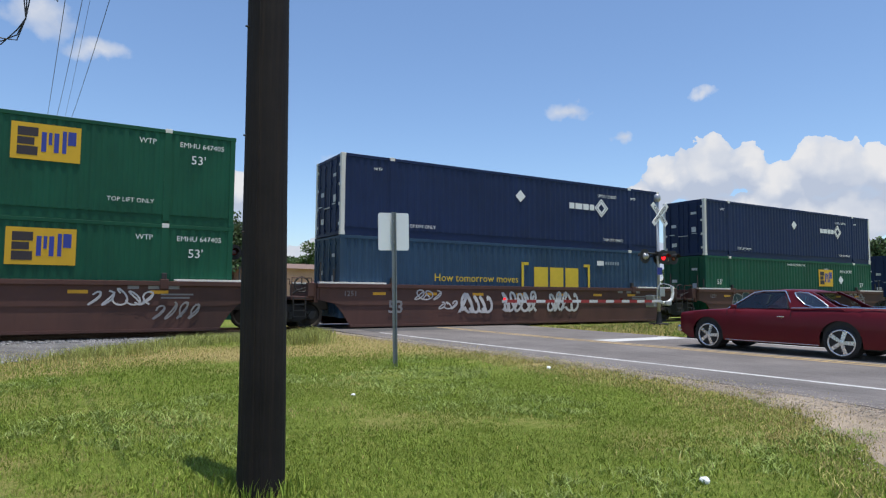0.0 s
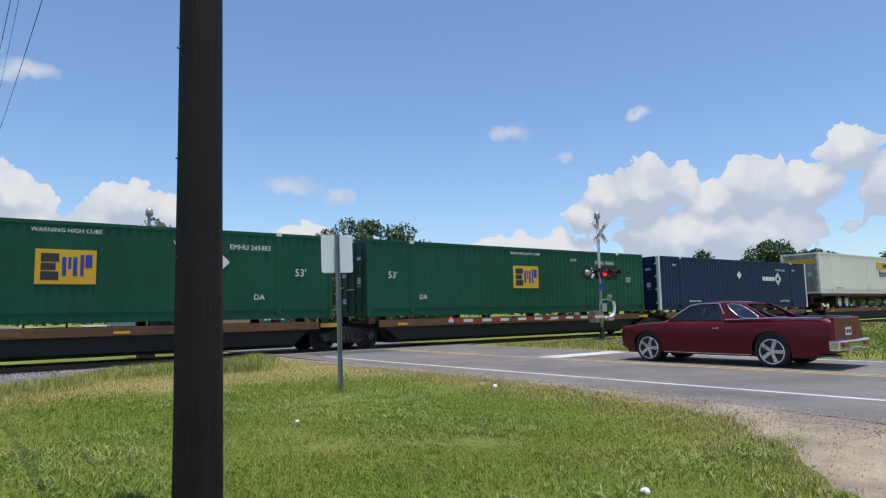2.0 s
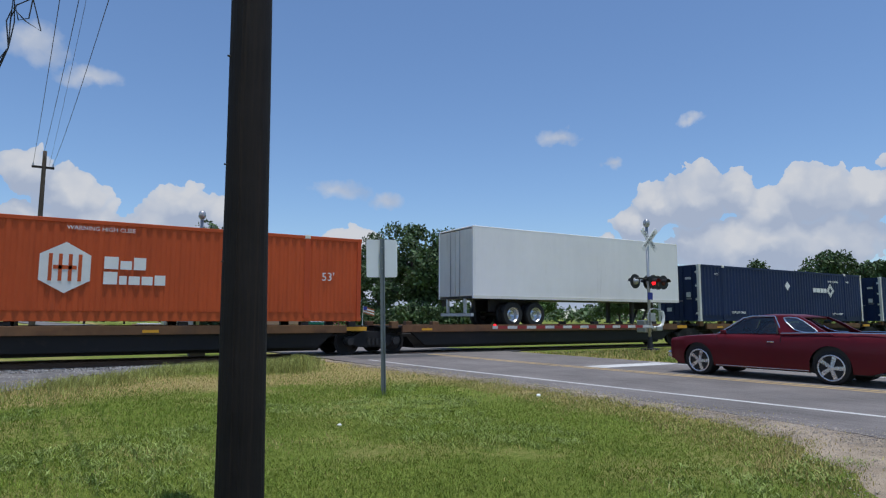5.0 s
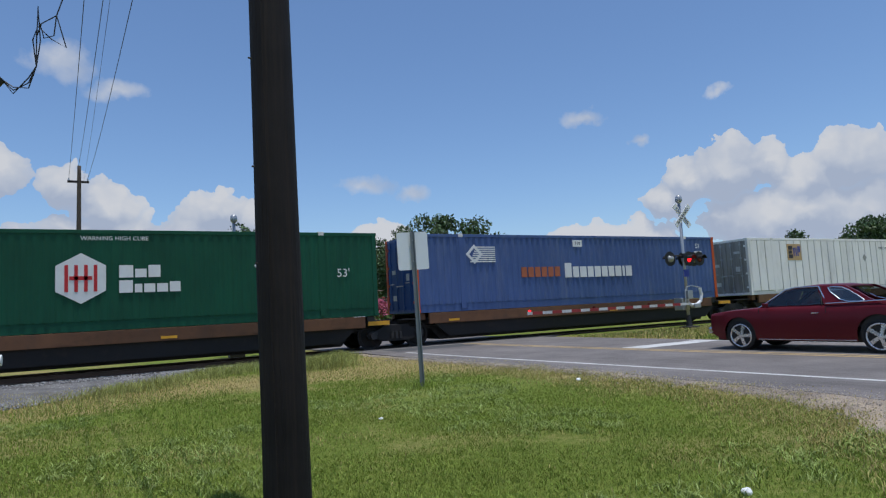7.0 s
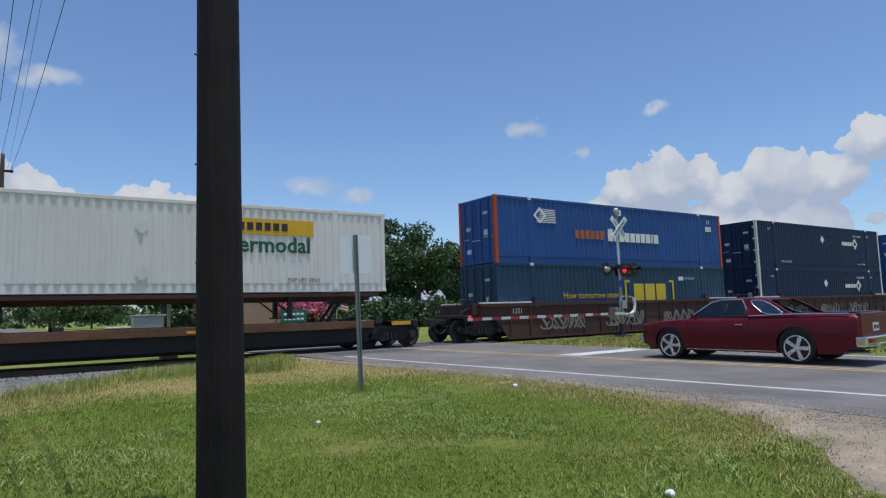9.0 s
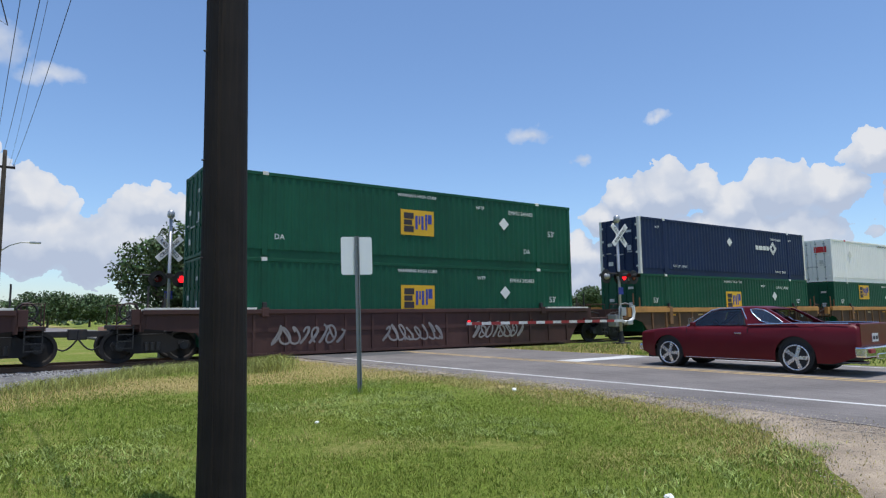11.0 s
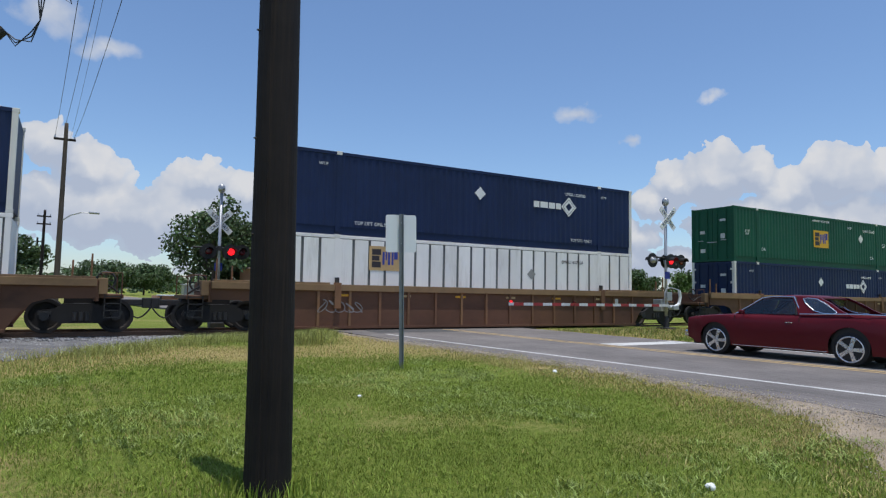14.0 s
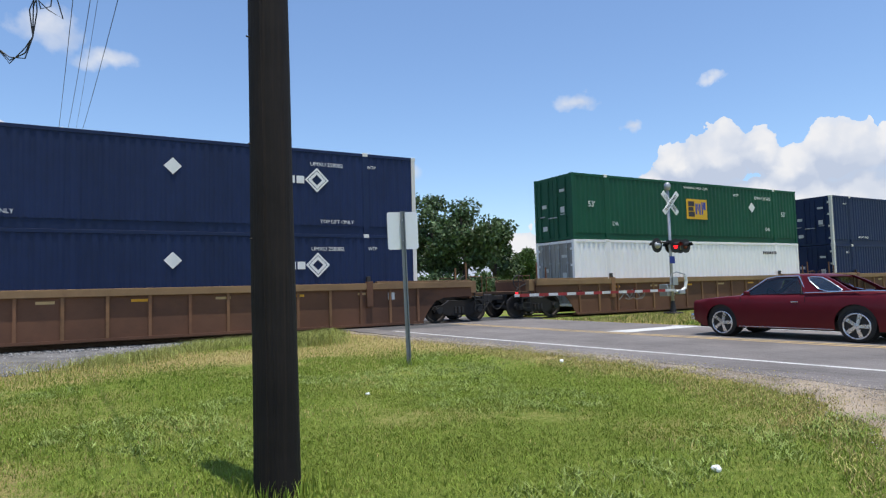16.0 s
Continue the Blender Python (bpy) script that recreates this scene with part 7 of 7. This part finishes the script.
# bearing, distance, height, spread, leaf
TREES = [(10.4, 62, 8.8, 4.4, "leaf"), (13.2, 66, 7.2, 3.4, "leaf"), (2.2, 150, 6.5, 7, "leaf"), (5.0, 160, 6.2, 7, "leaf"), (-4.6, 75, 6.3, 3.6, "leaf"),
         (-8.0, 80, 7.5, 4.5, "leaf"), (19.2, 92, 8.2, 3.6, "leafb"), (22.8, 84, 10.4, 4.6, "leaf"), (25.6, 80, 11.0, 4.4, "leaf"), (28.6, 66, 10.6, 4.2, "leaf"),
         (31.6, 62, 9.8, 4.0, "leaf"), (34.2, 70, 8.2, 3.4, "leaf"), (36.8, 84, 6.0, 3.2, "leafb"), (39.5, 95, 5.5, 3.5, "leafb"), (56.6, 120, 10.5, 5.5, "leaf"),
         (58.4, 100, 5.8, 4.5, "leafb"), (62.6, 110, 11.2, 4.6, "leaf"), (65.0, 112, 9.6, 4.4, "leaf"), (68.6, 130, 8.4, 4.6, "leaf"), (71.6, 105, 8.0, 4.8, "leaf"),
         (74.2, 110, 8.0, 5.0, "leaf"), (78.0, 120, 9.0, 5.0, "leaf"), (47.0, 150, 7.0, 6.0, "leaf"), (52.0, 145, 7.0, 6.0, "leafb"), (16.4, 110, 6.5, 4.0, "leaf")]


# bearing, distance, half width, height of the bushes under the trees
HEDGE = [(19.0, 70, 2.4, 2.6), (21.6, 68, 2.6, 3.2), (24.0, 66, 2.8, 3.6), (26.2, 64, 2.6, 3.4), (28.4, 60, 2.6, 3.6), (30.6, 58, 2.4, 3.2), (32.6, 58, 2.4, 3.0), (34.6, 62, 2.2, 2.4), (11.0, 60, 2.2, 2.2), (13.0, 62, 2.0, 2.0)]


def shrub(x, y, w, h, seed):
    rng = np.random.default_rng(seed)
    t = thing("bush", "dense dark green bush under the trees", "bush", "bushes beyond the track", Matrix.Translation((x, y, 0)))
    s = Shape()
    cs = []
    for i in range(9):
        a, k = 2.4 * i, rng.uniform(0.2, 0.9)
        tip = (w * k * math.cos(a), w * k * 0.7 * math.sin(a), h * rng.uniform(0.25, 0.78))
        s.tube((0.15 * math.cos(a), 0.15 * math.sin(a), -0.1), tip, 0.06, 0.02, 5)
        cs += [tip, (tip[0] * 0.7, tip[1] * 0.7, tip[2] * 0.5)]
    part("stems", s, "bark", t)
    v, f = leaves(rng, np.array(cs), rng.uniform(0.28, 0.42, len(cs)) * w, 150, 0.2)
    o = bulk("foliage", v, f, "leaf", "", "", "")
    for k in ("label", "category", "kind"):
        if k in o:
            del o[k]
    o.parent = t
    return t


def woods():
    rng = np.random.default_rng(5)
    n = 900
    az_ = np.radians(rng.uniform(-70, 120, n))
    d = rng.uniform(210, 330, n)
    c = np.stack([np.sin(az_) * d, np.cos(az_) * d, rng.uniform(1.0, 5.5, n)], 1)
    v, f = leaves(rng, c, rng.uniform(2.5, 4.5, n), 40, 1.0)
    bulk("distant_woods", v, f, "leaf", "low line of distant woods along the horizon", "woods")


def house(x, y, w, d, h, roof, yaw, wall, label, openings=True):
    o = thing("house", label, "house", "houses beyond the track", pose(x, y, 0, 0, 0, yaw))
    part("wall", Shape().box(-w / 2, w / 2, -d / 2, d / 2, 0, h), wall, o)
    e = 0.5
    s = Shape()
    s.v = [(-w / 2 - e, -d / 2 - e, h), (w / 2 + e, -d / 2 - e, h), (w / 2 + e, d / 2 + e, h), (-w / 2 - e, d / 2 + e, h), (-w / 2 + d * 0.35, 0, h + roof), (w / 2 - d * 0.35, 0, h + roof)]
    s.f = [(0, 1, 5, 4), (1, 2, 5), (2, 3, 4, 5), (3, 0, 4), (0, 3, 2, 1)]
    part("roof", s, "shingle", o)
    for k in (-0.3, 0.05, 0.34) if openings else ():
        q = part("window", Shape().box(w * k - 0.6, w * k + 0.6, -d / 2 - 0.04, -d / 2 + 0.02, 0.9, 2.1), "inkwhite", o)
        part("pane", Shape().box(w * k - 0.52, w * k + 0.52, -d / 2 - 0.05, -d / 2 - 0.03, 0.98, 2.02), "housepane", q)
    if openings:
        part("door", Shape().box(-w * 0.14 - 0.45, -w * 0.14 + 0.45, -d / 2 - 0.04, -d / 2 + 0.02, 0, 2.05), "shingle", o)
    return o


def blossom_tree(x, y):
    rng = np.random.default_rng(77)
    t = thing("flowering_shrub", "pink flowering crape myrtle with many stems", "shrub", m=Matrix.Translation((x, y, 0)))
    s = Shape()
    cs = []
    for i in range(9):
        a = 0.7 * i
        tip = (1.5 * math.cos(a) * rng.uniform(0.5, 1), 1.5 * math.sin(a) * rng.uniform(0.5, 1), rng.uniform(1.7, 2.5))
        s.tube((0.1 * math.cos(a), 0.1 * math.sin(a), -0.1), tip, 0.05, 0.02, 6)
        cs += [tip, (tip[0] * 1.25, tip[1] * 1.25, tip[2] - 0.35)]
    part("stems", s, "bark", t)
    for name, mat, per, sz in (("foliage", "leafb", 90, 0.12), ("blossom", "blossom", 170, 0.12)):
        v, f = leaves(rng, np.array(cs) + (0, 0, 0.2 if name == "blossom" else -0.2), np.full(len(cs), 0.75), per, sz)
        o = bulk(name, v, f, mat, "", "", "")
        for k in ("label", "category", "kind"):
            if k in o:
                del o[k]
        o.parent = t
    return t


def street_sign(x, y):
    s = thing("street_sign", "small green street sign with plain pale bars", "street sign", m=pose(x, y, 0, 0, 0, -18))
    part("post", Shape().tube((0, 0, -0.1), (0, 0, 1.9), 0.03, n=8), "steel", s)
    part("panel", Shape().box(-0.75, 0.75, -0.04, -0.02, 1.1, 1.85, 0.005), "signgreen", s)
    q = Shape()
    for i in range(2):
        for k in range(5):
            q.box(-0.6 + 0.25 * k, -0.42 + 0.25 * k, -0.05, -0.042, 1.25 + 0.3 * i, 1.38 + 0.3 * i)
    part("bars", q, "inkwhite", s)


M["peach"] = material("peach_stucco", (0.62, 0.36, 0.25), rough=0.9, spread=0.12, grain=5.0, dirt=0.12, dirt_col=(0.4, 0.25, 0.18))


def small_flag(x, y):
    o = thing("flag", "small striped flag on a thin white staff", "flag", m=pose(x, y, 0, 0, 0, -20))
    part("staff", Shape().tube((0, 0, -0.1), (0.1, 0, 2.35), 0.02, n=6), "inkwhite", o)
    for i in range(5):
        q = Shape()
        for k in range(5):
            u = k / 4
            q.v += [(0.1 + 0.75 * u, 0.05 * math.sin(5 * u), 2.3 - 0.09 * i - 0.22 * u), (0.1 + 0.75 * u, 0.05 * math.sin(5 * u), 2.21 - 0.09 * i - 0.22 * u)]
        q.f = [(2 * k, 2 * k + 1, 2 * k + 3, 2 * k + 2) for k in range(4)]
        part("stripe", q, "inkwhite" if i % 2 else "fadedorange", o)
    part("canton", Shape().box(0.1, 0.36, -0.012, 0.03, 2.04, 2.28), "inkblue", o)


def canopy_shed(x, y):
    o = thing("loading_shelter", "low peach-coloured wall under a white canopy", "shelter", m=pose(x, y, -0.2, 0, 0, 4))
    part("wall", Shape().box(-1.5, 1.5, 0.4, 0.6, 0, 1.15, 0.01), "peach", o)
    part("canopy", Shape().box(-1.1, 1.7, -0.6, 0.75, 1.15, 1.24, 0.015), "inkwhite", o, "white canopy")
    for k in (-1.0, 0.45, 1.55):
        part("post", Shape().box(k - 0.05, k + 0.05, -0.55, -0.45, 0, 1.15), "darksteel", o)


def yard_shed(x, y):
    o = thing("utility_cabinet", "grey metal trackside equipment cabinet", "cabinet", m=pose(x, y, 0, 0, 0, 0))
    part("body", Shape().box(-0.7, 0.7, -0.5, 0.5, 0.1, 1.7, 0.02), "steel", o)
    part("roof", Shape().box(-0.78, 0.78, -0.58, 0.58, 1.7, 1.78, 0.015), "steel", o)
    part("door", Shape().box(-0.6, 0.6, -0.52, -0.5, 0.2, 1.6), "steel", o)
    part("plinth", Shape().box(-0.75, 0.75, -0.55, 0.55, -0.1, 0.1), "gravel", o)


def motions():
    """The train runs towards -x, gaining a little speed."""
    for ob, x, z in RIDING:
        walk(ob, [(t, pose(x - SPEED * t - GAIN * t * t / 2, YC, z)) for t in (0, 4, 8, 12, 16)])


ground()
roads()
shoulder()
track()
train()
utility_pole()
service_pole()
overhead_wires()
far_pole(-0.86, 42.0, 10.9, (9.95,), True, "tall grey utility pole with a street lamp arm")
far_pole(-2.6, 68.0, 8.5, (7.9, 7.2), False, "dark distant utility pole with crossarms")
far_pole(-4.0, 90.0, 7.4, (6.9, 6.2), False, "dark distant utility pole with crossarms")
road_sign()
crossing_signal(pose(21.28, 18.2, 0.2, 0, 0, 0), True, 0, "railway crossing signal with crossbuck, red lamp and lowered gate", 4.62)
crossing_signal(pose(4.83, 25.8, 0.15, 0, 0, 180), False, 0, "railway crossing signal with crossbuck on the far side", 4.02)
pickup()
litter(4.41, 3.37, 0.043, 1.0, "crumpled white paper ball in the grass")
litter(7.62, 9.06, 0.045, 4.0, "small crumpled white wrapper in the grass")
litter(3.6, 8.6, 0.03, 8.0, "small white scrap in the grass")
for i, (a, d, h, sp, mt) in enumerate(TREES):
    tx, ty = bearing(a, d)
    tree(tx, ty, h * 1.12, sp, 100 + i, mt, "light green tree beyond the track" if mt == "leafb" else "full dark green shade tree beyond the track", 0.2 if d < 100 else 0.28)
for i, (a, d, w, h) in enumerate(HEDGE):
    shrub(*bearing(a, d), w, h, 300 + i)
woods()
house(*bearing(17.5, 62), 9.0, 7.0, 3.5, 0.6, 10, "peach", "peach-coloured flat-roofed building beyond the track", False)
canopy_shed(*bearing(7.2, 56))
blossom_tree(*bearing(21.4, 50))
small_flag(*bearing(24.3, 44))
street_sign(*bearing(20.7, 40))
yard_shed(*bearing(9.0, 36))
lawn()
motions()
